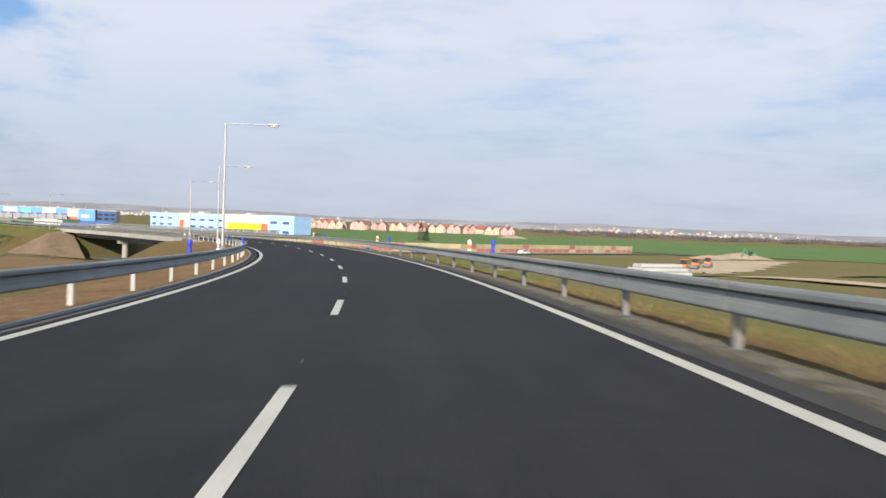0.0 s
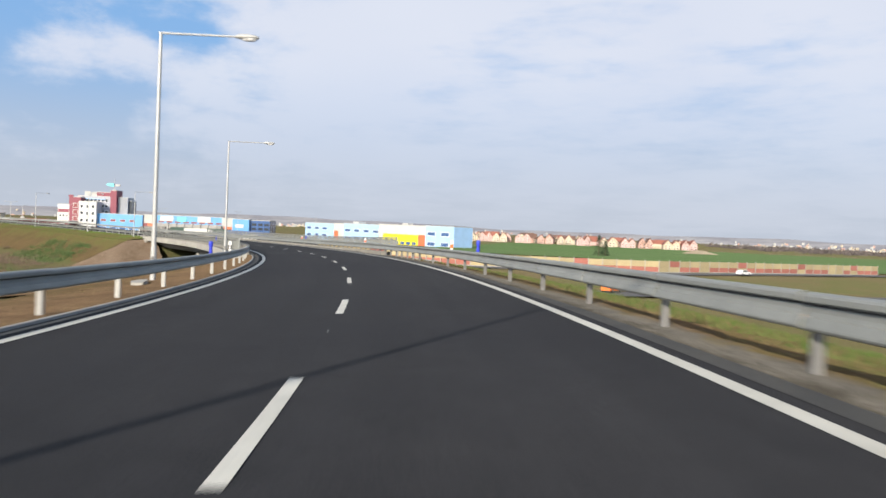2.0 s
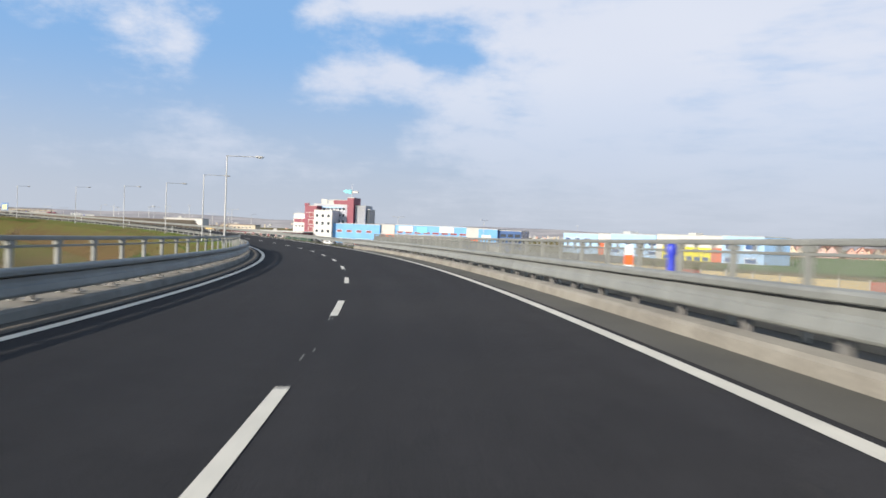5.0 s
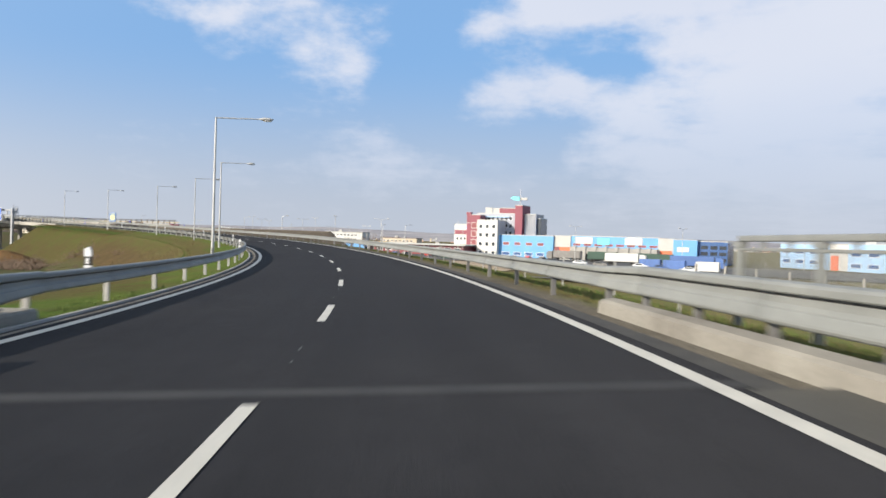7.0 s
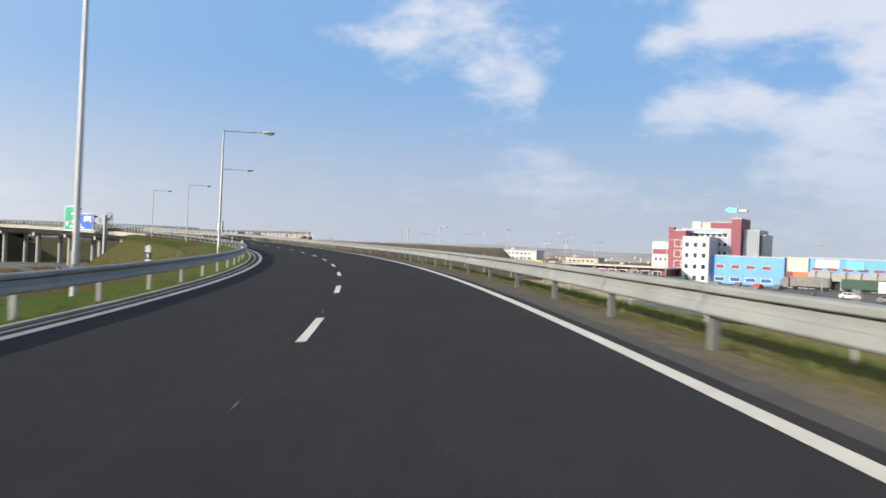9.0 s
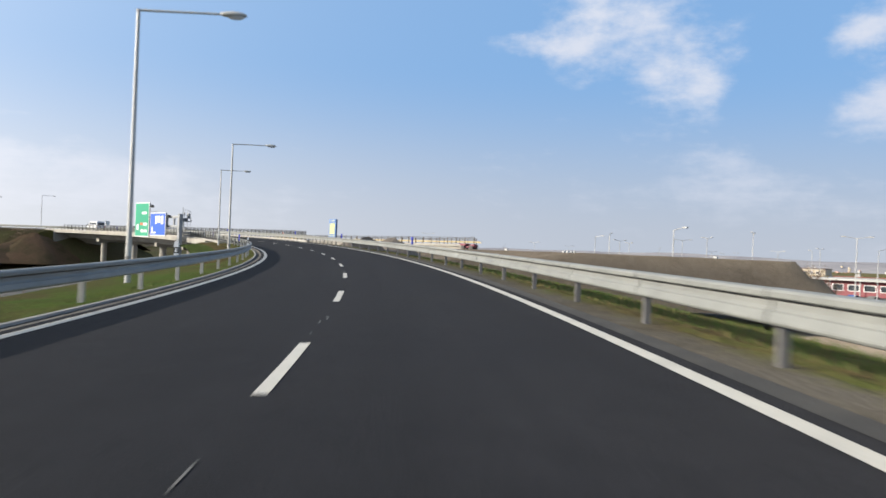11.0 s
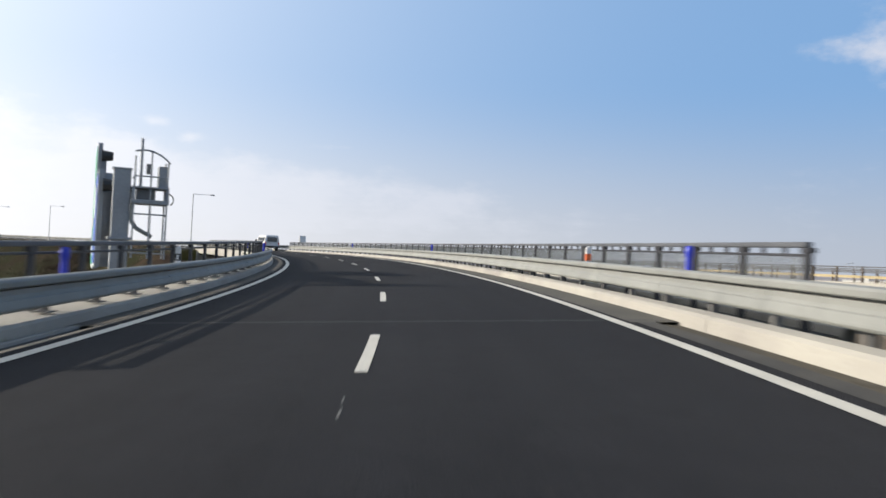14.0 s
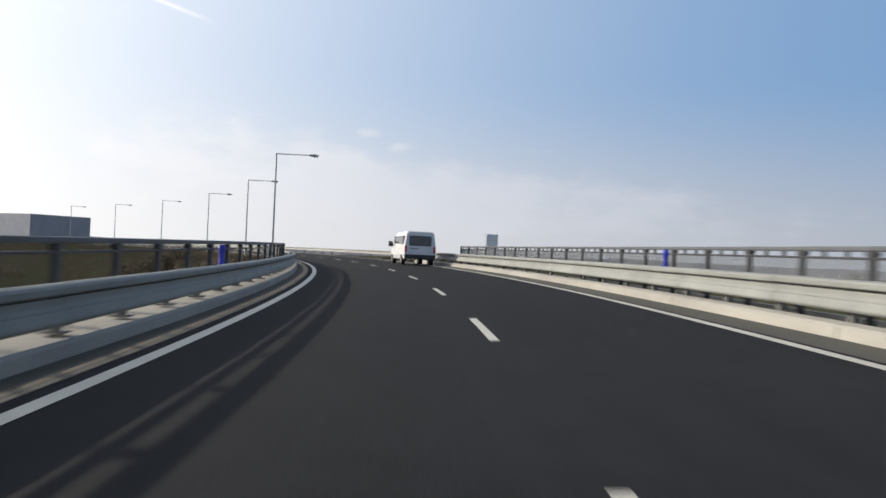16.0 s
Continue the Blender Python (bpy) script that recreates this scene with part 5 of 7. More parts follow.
# pairs of gabled houses, fronts to the ramp
u = -128.0
pairs = 0
while u < 100:
    nm, wm = HOUSE_WALLS[pairs % 5]
    rn, rm = (("red", ROOF_RED), ("brown", ROOF_BROWN))[pairs % 3 == 1]
    yy = 846 + rng.uniform(-16, 10) - 0.12 * abs(u)
    for j in range(2):
        w = rng.uniform(6.2, 7.2)
        house(u + j * (w + 0.4), yy, 4, w, 12, rng.uniform(5.0, 5.8), rng.uniform(8.6, 9.8), wm, rm, f"{nm} rendered gabled house with {rn} tiled roof")
    u += rng.uniform(15, 24)
    pairs += 1
for i in range(34):
    x = rng.uniform(-170, 120)
    nm, wm = rng.choice(HOUSE_WALLS)
    house(x, rng.uniform(885, 960), rng.choice((0, 88, 94, 180)) + rng.uniform(-6, 6), rng.uniform(8, 10), rng.uniform(10, 15), rng.uniform(4.5, 5.5), rng.uniform(8.5, 10.2), wm, rng.choice((ROOF_RED, ROOF_BROWN, ROOF_BROWN)), f"{nm} rendered house with steep tiled roof")
# low white flat-roofed buildings north of the motorway
def flat_building(x, y, turn, w, d, storeys, wm, roof, label):
    z = land(x, y) - 0.3
    root = empty("building", frame_at(x, y, turn, z), label, "building", "low buildings")
    h = 3.1 * storeys + 0.5
    block(root, -w / 2, w / 2, 0, d, 0, h, wm)
    windows(root, 0, [-w / 2 + 1.8 + 2.9 * i for i in range(int((w - 1.5) / 2.9))], [1.9 + 3.1 * k for k in range(storeys)], 1.7, 1.4)
    part("roof", box(-w / 2 - 0.4, w / 2 + 0.4, -0.4, d + 0.4, h + 0.30, h + 0.62, 0.05), roof, root, "flat overhanging roof")
    part("roof_unit", box(-w * 0.2, -w * 0.2 + 2.4, d * 0.4, d * 0.4 + 2.0, h + 0.62, h + 1.9, 0.05), OFFWHITE, root)
    return root


for x, y, w, d, st, wm, rm, lab in (
        (-497, 600, 30, 16, 3, WHITE, OFFWHITE, "long white three-storey building with flat roof"), (-452, 612, 26, 14, 2, CREAM, ROOF_BROWN, "cream two-storey building with brown flat roof"),
        (-418, 618, 28, 12, 1, WHITE, ROOF_RED, "white shed with bright red roof edge"), (-540, 560, 28, 14, 2, WHITE, OFFWHITE, "white two-storey building with pale roof"),
        (-585, 520, 24, 14, 2, OFFWHITE, ROOF_BROWN, "pale two-storey building with brown roof edge"), (-640, 545, 30, 14, 3, WHITE, OFFWHITE, "white three-storey building with flat roof"),
        (-700, 470, 26, 14, 2, CREAM, ROOF_BROWN, "cream two-storey building with brown roof edge"), (-375, 625, 34, 14, 1, WHITE, ROOF_RED, "long white shed with red roof edge")):
    flat_building(x, y, 24, w, d, st, wm, rm, lab)

# filling station canopy with ochre edge
can = empty("canopy", frame_at(-352, 430, 20, HZ + 0.2), "flat filling-station canopy with ochre edge", "canopy")
part("roof", box(0, 44, 0, 12, 4.4, 5.3, 0.08), YELLOW_ROOF, can)
for i in range(5):
    part("column", rod((3 + 9.5 * i, 6, 0), (3 + 9.5 * i, 6, 4.4), 0.22, 0.22, 10), OFFWHITE, can)
tent = empty("marquee", frame_at(-372, 395, 20, HZ + 1.2), "long blue tarpaulin shelter", "shelter")
part("cover", prism([(-14, 0), (14, 0), (13, 2.2), (5, 3.6), (-6, 3.7), (-13, 2.0)], 0, 7), BLUE_PANEL, tent)

# grey hall beyond the ramp's far end
far_hall = empty("industrial_hall", frame_at(-620, 66, 66, -2.0), "plain grey industrial hall with flat roof", "hall")
block(far_hall, -110, -30, 0, 30, -4, 11.6, GREY_CLAD)
part("plinth", box(-110.1, -29.9, -0.15, 0.0, -4, 0.6, 0.02), CONCRETE_G, far_hall)

# ------------------------------------------------------------------ noise barrier along the lower road
BARRIER = [(96, 344.5), (18, 274), (-30, 259), (-105.4, 275)]


def noise_barrier():
    root = empty("noise_barrier", Matrix.Translation((18, 274, PLAIN_Z)), "low noise barrier of red and tan panels between pale posts", "noise barrier")
    inv = root.matrix_basis.inverted()
    post = mesh_bm("post", box(-0.12, 0.12, -0.12, 0.12, -0.3, 3.35, 0.02), CONCRETE)
    up = mesh_bm("panel", box(-1.88, 1.88, -0.07, 0.07, 1.55, 3.1, 0.02), WALL_TAN)
    lo = mesh_bm("panel", box(-1.88, 1.88, -0.08, 0.08, 0.0, 1.53, 0.02), WALL_PINK)
    up_red = mesh_bm("panel", box(-1.88, 1.88, -0.07, 0.07, 1.55, 3.1, 0.02), WALL_PINK)
    lo_tan = mesh_bm("panel", box(-1.88, 1.88, -0.08, 0.08, 0.0, 1.53, 0.02), WALL_TAN)
    foot = mesh_bm("plinth", box(-2.0, 2.0, -0.16, 0.16, -0.4, 0.30, 0.02), CONCRETE_G)
    r = random.Random(3)
    n = 0
    for (ax, ay), (bx, by) in zip(BARRIER, BARRIER[1:]):
        d = math.hypot(bx - ax, by - ay)
        k = int(round(d / 4.0))
        turn = math.atan2(by - ay, bx - ax)
        for i in range(k):
            f = (i + 0.5) / k
            x, y = ax + f * (bx - ax), ay + f * (by - ay)
            z = land(x, y) - 0.1
            m = Matrix.Translation((x, y, z)) @ Matrix.Rotation(turn, 4, "Z")
            high = n % 7 == 3
            both = r.random() < 0.15
            low_end = bx < -90 and f > 0.60
            for me in ((lo,) if low_end else ((up_red if high else up), (lo_tan if high or both else lo))):
                ob = child("panel", me, root)
                ob.matrix_parent_inverse, ob.matrix_basis = inv, m
            ob = child("plinth", foot, root)
            ob.matrix_parent_inverse, ob.matrix_basis = inv, m
            ob = child("post", post, root)
            ob.matrix_parent_inverse, ob.matrix_basis = inv, m @ Matrix.Translation((-2.0, 0, 0))
            n += 1
    return root


noise_barrier()


def strip_road(name, pts, width, mat, lift, label):
    """A flat road over the land along a line of places."""
    P = []
    for (ax, ay), (bx, by) in zip(pts, pts[1:]):
        k = max(2, int(math.hypot(bx - ax, by - ay) / 6))
        P += [(ax + i / k * (bx - ax), ay + i / k * (by - ay)) for i in range(k)]
    P.append(pts[-1])
    A = np.array(P)
    T = np.gradient(A, axis=0)
    T /= np.linalg.norm(T, axis=1)[:, None]
    N = np.stack([T[:, 1], -T[:, 0]], 1)
    verts, faces = [], []
    for i in range(len(A)):
        z = float(plain_height(A[i:i+1, 0], A[i:i+1, 1])[0]) + lift
        for q in (-0.5, 0.0, 0.5):
            verts.append((*(A[i] + N[i] * width * q), z))
    for i in range(len(A) - 1):
        for j in range(2):
            faces.append((i*3 + j, i*3 + j + 1, i*3 + j + 4, i*3 + j + 3))
    return tagged(new(name, mesh_of(name, verts, faces, mat)), label, kind="structure")


strip_road("lower_road", [(190, 395), (96, 335), (20, 264), (-30, 249), (-100, 265), (-185, 322)], 8.0, ASPHALT_OLD, 0.22, "grey asphalt lower road along the noise barrier")
strip_road("lower_road", [(60, 210), (-10, 178), (-45, 148), (-52, 141)], 9.0, ASPHALT_OLD, 0.24, "grey asphalt road passing under the bridge")
strip_road("lower_road", [(80, -60), (72, 0), (64, 60), (52, 95), (40, 128), (26, 158), (18, 185)], 7.5, PALE_SOIL, 0.22, "pale gravel site track beside the ramp")
strip_road("motorway", [(-262, 20), (-280, 150), (-300, 267), (-330, 400), (-366, 560)], 30.0, ASPHALT_OLD, 0.20, "grey asphalt motorway under the flyover")
for off in (-14.2, -1.8, 1.8, 14.2, -10.5, 10.5):
    strip_road("motorway_line", [(-262 + off, 20), (-280 + off, 150), (-300 + off, 267), (-330 + off, 400)], 0.2, PAINT, 0.212, "white motorway edge line")

# ------------------------------------------------------------------ sign gantry over the motorway
GDIR = 17.0
GZ = -9.6
gantry = empty("sign_gantry", frame_at(-262.3, 261.75, GDIR, GZ), "grey steel motorway sign gantry with service cage", "sign gantry")
part("column", box(-0.26, 0.26, -0.13, 0.34, 0.0, 10.8, 0.03), GANTRY_STEEL, gantry, "square grey steel column")
part("cap_plate", box(-0.29, 0.29, -0.16, 0.37, 10.8, 10.84, 0.01), GANTRY_STEEL, gantry)
part("flange", box(-0.36, 0.36, -0.22, 0.44, 8.80, 8.88, 0.01), GANTRY_STEEL, gantry)
for z0 in (9.05, 10.3):
    part("beam", box(-12.6, -0.27, 0.05, 0.33, z0, z0 + 0.30, 0.03), GANTRY_STEEL, gantry)
for i in range(6):
    part("strut", box(-1.9 - 2.0 * i, -1.7 - 2.0 * i, 0.09, 0.29, 9.34, 10.31, 0.01), GANTRY_STEEL, gantry)
part("walkway", box(-12.2, -8.0, 0.36, 0.66, 10.02, 10.10, 0.02), GANTRY_STEEL, gantry, "grey grating walkway")
for z0 in (10.65, 11.18):
    part("handrail", rod((-12.2, 0.64, z0), (-8.0, 0.64, z0), 0.025, 0.025, 8), GANTRY_STEEL, gantry)
for i in range(5):
    part("handrail_post", rod((-8.05 - 1.0 * i, 0.64, 10.06), (-8.05 - 1.0 * i, 0.64, 11.2), 0.022, 0.022, 6), GANTRY_STEEL, gantry)
# platform with equipment beside the head of the column
plat = part("platform", box(-0.40, 0.55, 0.345, 1.36, 9.84, 9.96, 0.02), GANTRY_STEEL, gantry, "grey steel equipment platform")
for x, y in ((-0.38, 0.36), (0.47, 0.36), (-0.38, 1.28), (0.47, 1.28)):
    part("platform_frame", box(x, x + 0.07, y, y + 0.07, 9.97, 10.28, 0.01), GANTRY_STEEL, plat)
part("platform_top", box(-0.40, 0.55, 0.345, 1.36, 10.285, 10.33, 0.01), GANTRY_STEEL, plat)
part("cable_box", box(-0.30, 0.35, 0.50, 1.00, 9.97, 10.26, 0.02), STEEL_D, gantry, "dark grey cable box")
part("cabinet", box(-0.12, 0.36, 1.06, 1.33, 10.34, 10.95, 0.02), GANTRY_STEEL, gantry, "wide grey equipment cabinet")
part("antenna_mast", rod((-0.30, 0.62, 9.9), (-0.30, 0.62, 11.78), 0.045, 0.04, 10), GANTRY_STEEL, gantry)
part("antenna", box(-0.36, -0.24, 0.76, 0.90, 10.75, 11.05, 0.02), STEEL_D, gantry)
for x, y, z1 in ((0.5, 0.42, 11.18), (0.5, 0.85, 11.36), (0.5, 1.30, 11.02), (-0.36, 1.30, 11.10)):
    part("cage_bar", rod((x, y, 8.3), (x, y, z1), 0.024, 0.024, 8), GANTRY_STEEL, gantry)
for z0 in (8.45, 9.55, 10.62):
    bm = bmesh.new()
    for a, b in (((-0.36, 0.42), (0.5, 0.42)), ((0.5, 0.42), (0.5, 1.30)), ((0.5, 1.30), (-0.36, 1.30))):
        rod((*a, z0), (*b, z0), 0.024, 0.024, 6, bm)
    part("cage_ring", bm, GANTRY_STEEL, gantry)
bm = bmesh.new()
hoop = [(0.5, 0.40 + 0.95 * k / 8, 11.02 + 0.34 * math.sin(math.pi * (0.30 + 0.70 * k / 8)) ** 0.8) for k in range(9)]
for a, b in zip(hoop, hoop[1:]):
    rod(a, b, 0.026, 0.026, 8, bm)
part("cage_hoop", bm, GANTRY_STEEL, gantry, "bent steel guard hoop")
bm = bmesh.new()
duct = [(0.30, 0.40, 9.85), (0.32, 0.39, 9.35), (0.36, 0.52, 9.15), (0.40, 0.95, 8.92)]
for a, b in zip(duct, duct[1:]):
    rod(a, b, 0.06, 0.06, 10, bm)
part("cable_duct", bm, STEEL, gantry, "pale bent cable duct")
bm = bmesh.new()
for k in range(10):
    a, b = (math.radians(-70 + 20 * q) for q in (k, k + 1))
    rod((0.4, 1.36 + 0.13 * math.cos(a), 10.0 + 0.16 * math.sin(a)), (0.4, 1.36 + 0.13 * math.cos(b), 10.0 + 0.16 * math.sin(b)), 0.018, 0.018, 6, bm)
part("cable_loop", bm, BLACK, gantry, "loop of black cable")
for z0 in (7.0, 7.6):
    part("ladder_rung", rod((0.5, 0.42, z0), (0.5, 0.85, z0), 0.018, 0.018, 6), GANTRY_STEEL, gantry)
part("foot", box(-1.0, 1.0, -1.0, 1.0, -0.6, 0.25, 0.05), CONCRETE, gantry)
for x in (-4.2, -6.6, -8.9, -11.6):
    part("bracket", box(x - 0.1, x + 0.1, -0.31, 0.04, 7.9, 11.0, 0.02), GANTRY_STEEL, gantry)


def sign(x0, x1, z0, z1, face, bars, label):
    root = empty("road_sign", gantry.matrix_basis @ Matrix.Translation((x0, -0.45, z0)), label, "road sign", "gantry signs")
    w, h = x1 - x0, z1 - z0
    part("back", box(0, w, 0.0, 0.14, 0, h, 0.03), GANTRY_STEEL, root)
    part("border", box(0, w, -0.03, -0.004, 0, h, 0.01), SIGN_WHITE, root)
    part("face", box(0.12, w - 0.12, -0.05, -0.032, 0.12, h - 0.12, 0.005), face, root)
    for bx, bz, bw, bh, mat in bars:
        part("bar", box(bx * w, (bx + bw) * w, -0.07, -0.052, bz * h, (bz + bh) * h, 0.004), mat, root)
    part("lamp", rod((w + 0.2, 0.1, h - 0.5), (w + 0.2, 0.5, h - 0.5), 0.22, 0.16, 10), BLACK, root)
    for q in (0.2, 0.8):
        part("hanger", box(q * w - 0.06, q * w + 0.06, 0.14, 0.30, h * 0.1, h * 0.9, 0.01), GANTRY_STEEL, root)
    return root


sign(-12.3, -7.9, 7.7, 12.4, SIGN_GREEN, [(0.5, 0.66, 0.34, 0.07, SIGN_WHITE), (0.38, 0.34, 0.2, 0.07, ORANGE_RED), (0.62, 0.33, 0.26, 0.08, SIGN_WHITE), (0.14, 0.20, 0.14, 0.16, SIGN_WHITE), (0.45, 0.13, 0.2, 0.08, SIGN_WHITE), (0.7, 0.13, 0.18, 0.08, SIGN_WHITE)], "green motorway direction sign with white lettering bars")
sign(-7.5, -2.9, 7.9, 11.0, SIGN_BLUE, [(0.35, 0.52, 0.14, 0.34, SIGN_WHITE), (0.54, 0.56, 0.13, 0.3, SIGN_WHITE), (0.72, 0.50, 0.14, 0.36, SIGN_WHITE), (0.1, 0.1, 0.3, 0.07, SIGN_WHITE), (0.12, 0.17, 0.07, 0.22, SIGN_WHITE)], "blue motorway exit sign with white lettering bars")

# ------------------------------------------------------------------ blue and yellow notice board beside the ramp
board = empty("notice_board", at(395.9, 7.1, -0.27, 0), "blue framed notice board with yellow lettering panel", "notice board")
part("panel", box(-0.06, 0.06, -1.60, 1.60, 0.92, 2.93, 0.02), BOARD_BLUE, board)
part("lettering", box(-0.085, -0.062, -1.19, 1.07, 1.27, 2.47, 0.006), BOARD_YELLOW, board, "yellow lettering block")
for i in range(7):
    part("bar", box(-0.095, -0.087, -1.03 + 0.30 * i, -0.98 + 0.30 * i, 1.29 + 0.10 * (i % 2), 2.45), BOARD_BLUE, board)
part("line", box(-0.085, -0.062, -1.32, 1.32, 2.74, 2.78, 0.004), BOARD_YELLOW, board)
part("line", box(-0.085, -0.062, -1.32, 1.32, 1.04, 1.08, 0.004), BOARD_YELLOW, board)
for y in (-1.45, 1.45):
    part("leg", rod((0.12, y, -1.6), (0.12, y, 2.90), 0.05, 0.05, 10), STEEL, board)

sign2 = empty("sign_board", at(516.3, 12.2, 0.0, 20), "small pale sign on two posts beyond the bridge", "sign")
part("panel", box(-0.6, 0.6, -0.04, 0.04, 1.2, 2.4, 0.02), SIGN_WHITE, sign2)
for x in (-0.7, 0.7):
    part("leg", rod((x * 0.75, 0.08, -2.4), (x * 0.75, 0.08, 2.42), 0.05, 0.05, 8), STEEL_D, sign2)

# broken slabs of concrete left on the verge before the first bridge
rng = random.Random(77)
for s1, l1, w, d, turn in ((102.6, 6.35, 1.5, 0.9, 12), (104.6, 6.5, 1.3, 0.8, -20), (106.2, 6.1, 0.8, 0.55, 40), (107.9, 6.4, 1.2, 0.8, 5), (109.6, 6.9, 1.1, 0.9, -35), (111.2, 6.2, 0.8, 0.6, 20),
                           (77.2, -5.75, 1.6, 0.5, 8), (105.6, -5.2, 0.8, 0.5, 30), (106.8, -5.6, 1.2, 0.7, -15), (108.0, -5.2, 0.9, 0.55, 50), (109.2, -5.75, 1.3, 0.8, 10), (110.4, -5.3, 1.2, 0.6, -25), (111.7, -5.7, 1.2, 0.7, 15), (112.3, -5.1, 0.6, 0.4, 60)):
    ring = [(0.5 * d * math.cos(q) * rng.uniform(0.8, 1.15), 0.5 * w * math.sin(q) * rng.uniform(0.8, 1.15)) for q in (0.5, 1.2, 2.2, 2.9, 3.8, 4.5, 5.4)]
    bm = bmesh.new()
    lo, hi = ([bm.verts.new((x, y, z + 0.06 * x)) for x, y in ring] for z in (-0.10, 0.09))
    bm.faces.new(hi)
    bm.faces.new(lo[::-1])
    for i in range(len(ring)):
        bm.faces.new((lo[i], lo[(i + 1) % len(ring)], hi[(i + 1) % len(ring)], hi[i]))
    ob = new("rubble_piece", mesh_bm("rubble_piece", bm, CONCRETE))
    ob.matrix_basis = at(s1, l1, -0.27 - (l1 - 6.4) * 0.115 if l1 > 0 else -0.03 + (l1 + 4.9) * 0.08, turn)
    tagged(ob, "broken pale concrete slab lying on the verge beside the bridge", "rubble", "rubble on the verge")

# ------------------------------------------------------------------ parallel bridge still being built
def site_bridge():
    a, b = Vector((-261.8, 308.6, 0)), Vector((-356.6, 299.9, 0))
    d = (b - a)
    turn = math.degrees(math.atan2(d.y, d.x))
    Lb = d.length
    root = empty("bridge_under_construction", frame_at(a.x, a.y, turn, -1.25), "unfinished concrete bridge with timber edge boards and railing", "bridge")
    skew = 9.2
    bm = box(0, Lb, -3.5, 3.5, -1.3, -0.15, 0.08)
    for v in bm.verts:
        if v.co.x < 1:
            v.co.x += (3.5 - v.co.y) / 7.0 * skew
    part("deck", bm, CONCRETE, root)
    for y in (-3.4, 3.4):
        x0 = skew if y < 0 else 0.0
        part("kerb", box(x0, Lb, y - 0.35, y + 0.35, -0.15, 0.25, 0.03), CONCRETE, root)
        for z in (1.0, 1.25):
            part("rail", box(x0, Lb, y - 0.04, y + 0.04, z, z + 0.09, 0.01), RAIL_STEEL, root)
        part("board", box(x0 - 1.5, Lb, y - 0.02, y + 0.02, 0.58, 0.72, 0.005), WALL_TAN, root, "tan timber board")
        k = int((Lb - x0) / 2.5)
        me = mesh_bm("post", box(-0.06, 0.06, -0.06, 0.06, 0.2, 1.32, 0.01), BARK)
        for i in range(k):
            child("post", me, root, Matrix.Translation((x0 + i * 2.5 + 0.1, y, 0)))
    for x in (12, 32, 52, 72):
        part("pier", box(x - 0.6, x + 0.6, -3, 3, -9, -1.3, 0.1), CONCRETE_G, root)
    bm = box(-0.6, 1.4, -3.5, 3.5, -8, -0.4, 0.1)
    for v in bm.verts:
        v.co.x += (3.5 - v.co.y) / 7.0 * skew
    part("abutment", bm, CONCRETE, root)
    return root


site_bridge()


def heap(x, y, r, h, name="gravel_mound", mat=None, label="mound of dark crushed gravel", seed=0):
    n, m = 24, 9
    rr = random.Random(seed)
    verts, faces = [(0, 0, h)], []
    for j in range(1, m + 1):
        for i in range(n):
            a = 2 * math.pi * i / n
            q = r * j / m * (1 + 0.16 * math.sin(3 * a + seed) + 0.07 * math.sin(7 * a))
            z = h * max(0.0, 1 - (j / m) ** 1.25) + rr.uniform(-0.05, 0.05) * h * (j < m)
            verts.append((q * math.cos(a), q * math.sin(a), z))
    for i in range(n):
        faces.append((0, 1 + i, 1 + (i + 1) % n))
    for j in range(m - 1):
        for i in range(n):
            k = (i + 1) % n
            faces.append((1 + j*n + i, 1 + (j+1)*n + i, 1 + (j+1)*n + k, 1 + j*n + k))
    ob = new(name, mesh_of(name, verts, faces, mat or ASH, True))
    ob.location = (x, y, land(x, y) - 0.3)
    return tagged(ob, label, "mound", "mounds at the site")


# earth fronts where the banks meet the long flyover and the first bridge
for s0, s1 in ((502.9, 503.9),):
    tagged(new("bank_front", sweep("bank_front", [(-4.4, -0.09), (-5.8, -0.13), (-7.2, -0.28), (-8.6, -0.51), (-9.3, -0.84), (-12.6, -2.54), (-16.0, -4.29), (-18.0, -9.0), (-4.4, -9.0)], s0, s1, OLIVE, 2.0, True)), "olive grass front of the bank at the bridge", kind="structure")


def bank_end(s, mat, label):
    """The rounded end of a bank where it falls to the bridge gap, on the inner side of the curve."""
    rows = []
    turns = [(-4.4, 90), (-6.5, 90)] + [(-8.6, 90 - 10 * k) for k in range(10)]
    for k in range(15):
        r = 1.1 * k
        rows.append([])
        for lat, a in turns:
            slope = 1 / 1.55 + (1 / 1.95 - 1 / 1.55) * (90 - a) / 90
            p = ramp(s - r * math.sin(radians(a)), lat - r * math.cos(radians(a)))
            top = float(ramp(s, lat)[2]) - (0.12 if lat > -5 else 0.30 if lat > -8 else 0.50)
            rows[-1].append((float(p[0]), float(p[1]), top - slope * r + 0.08 * math.sin(k * 2.1 + a * 0.13)))
    n = len(turns)
    faces = [(k*n + j, k*n + j + 1, (k + 1)*n + j + 1, (k + 1)*n + j) for k in range(14) for j in range(n - 1)]
    return tagged(new("bank_end", mesh_of("bank_end", [v for row in rows for v in row], faces, mat, True)), label, kind="structure")


bank_end(195.9, REDDISH, "reddish brown rounded slope of the bank at the bridge abutment")


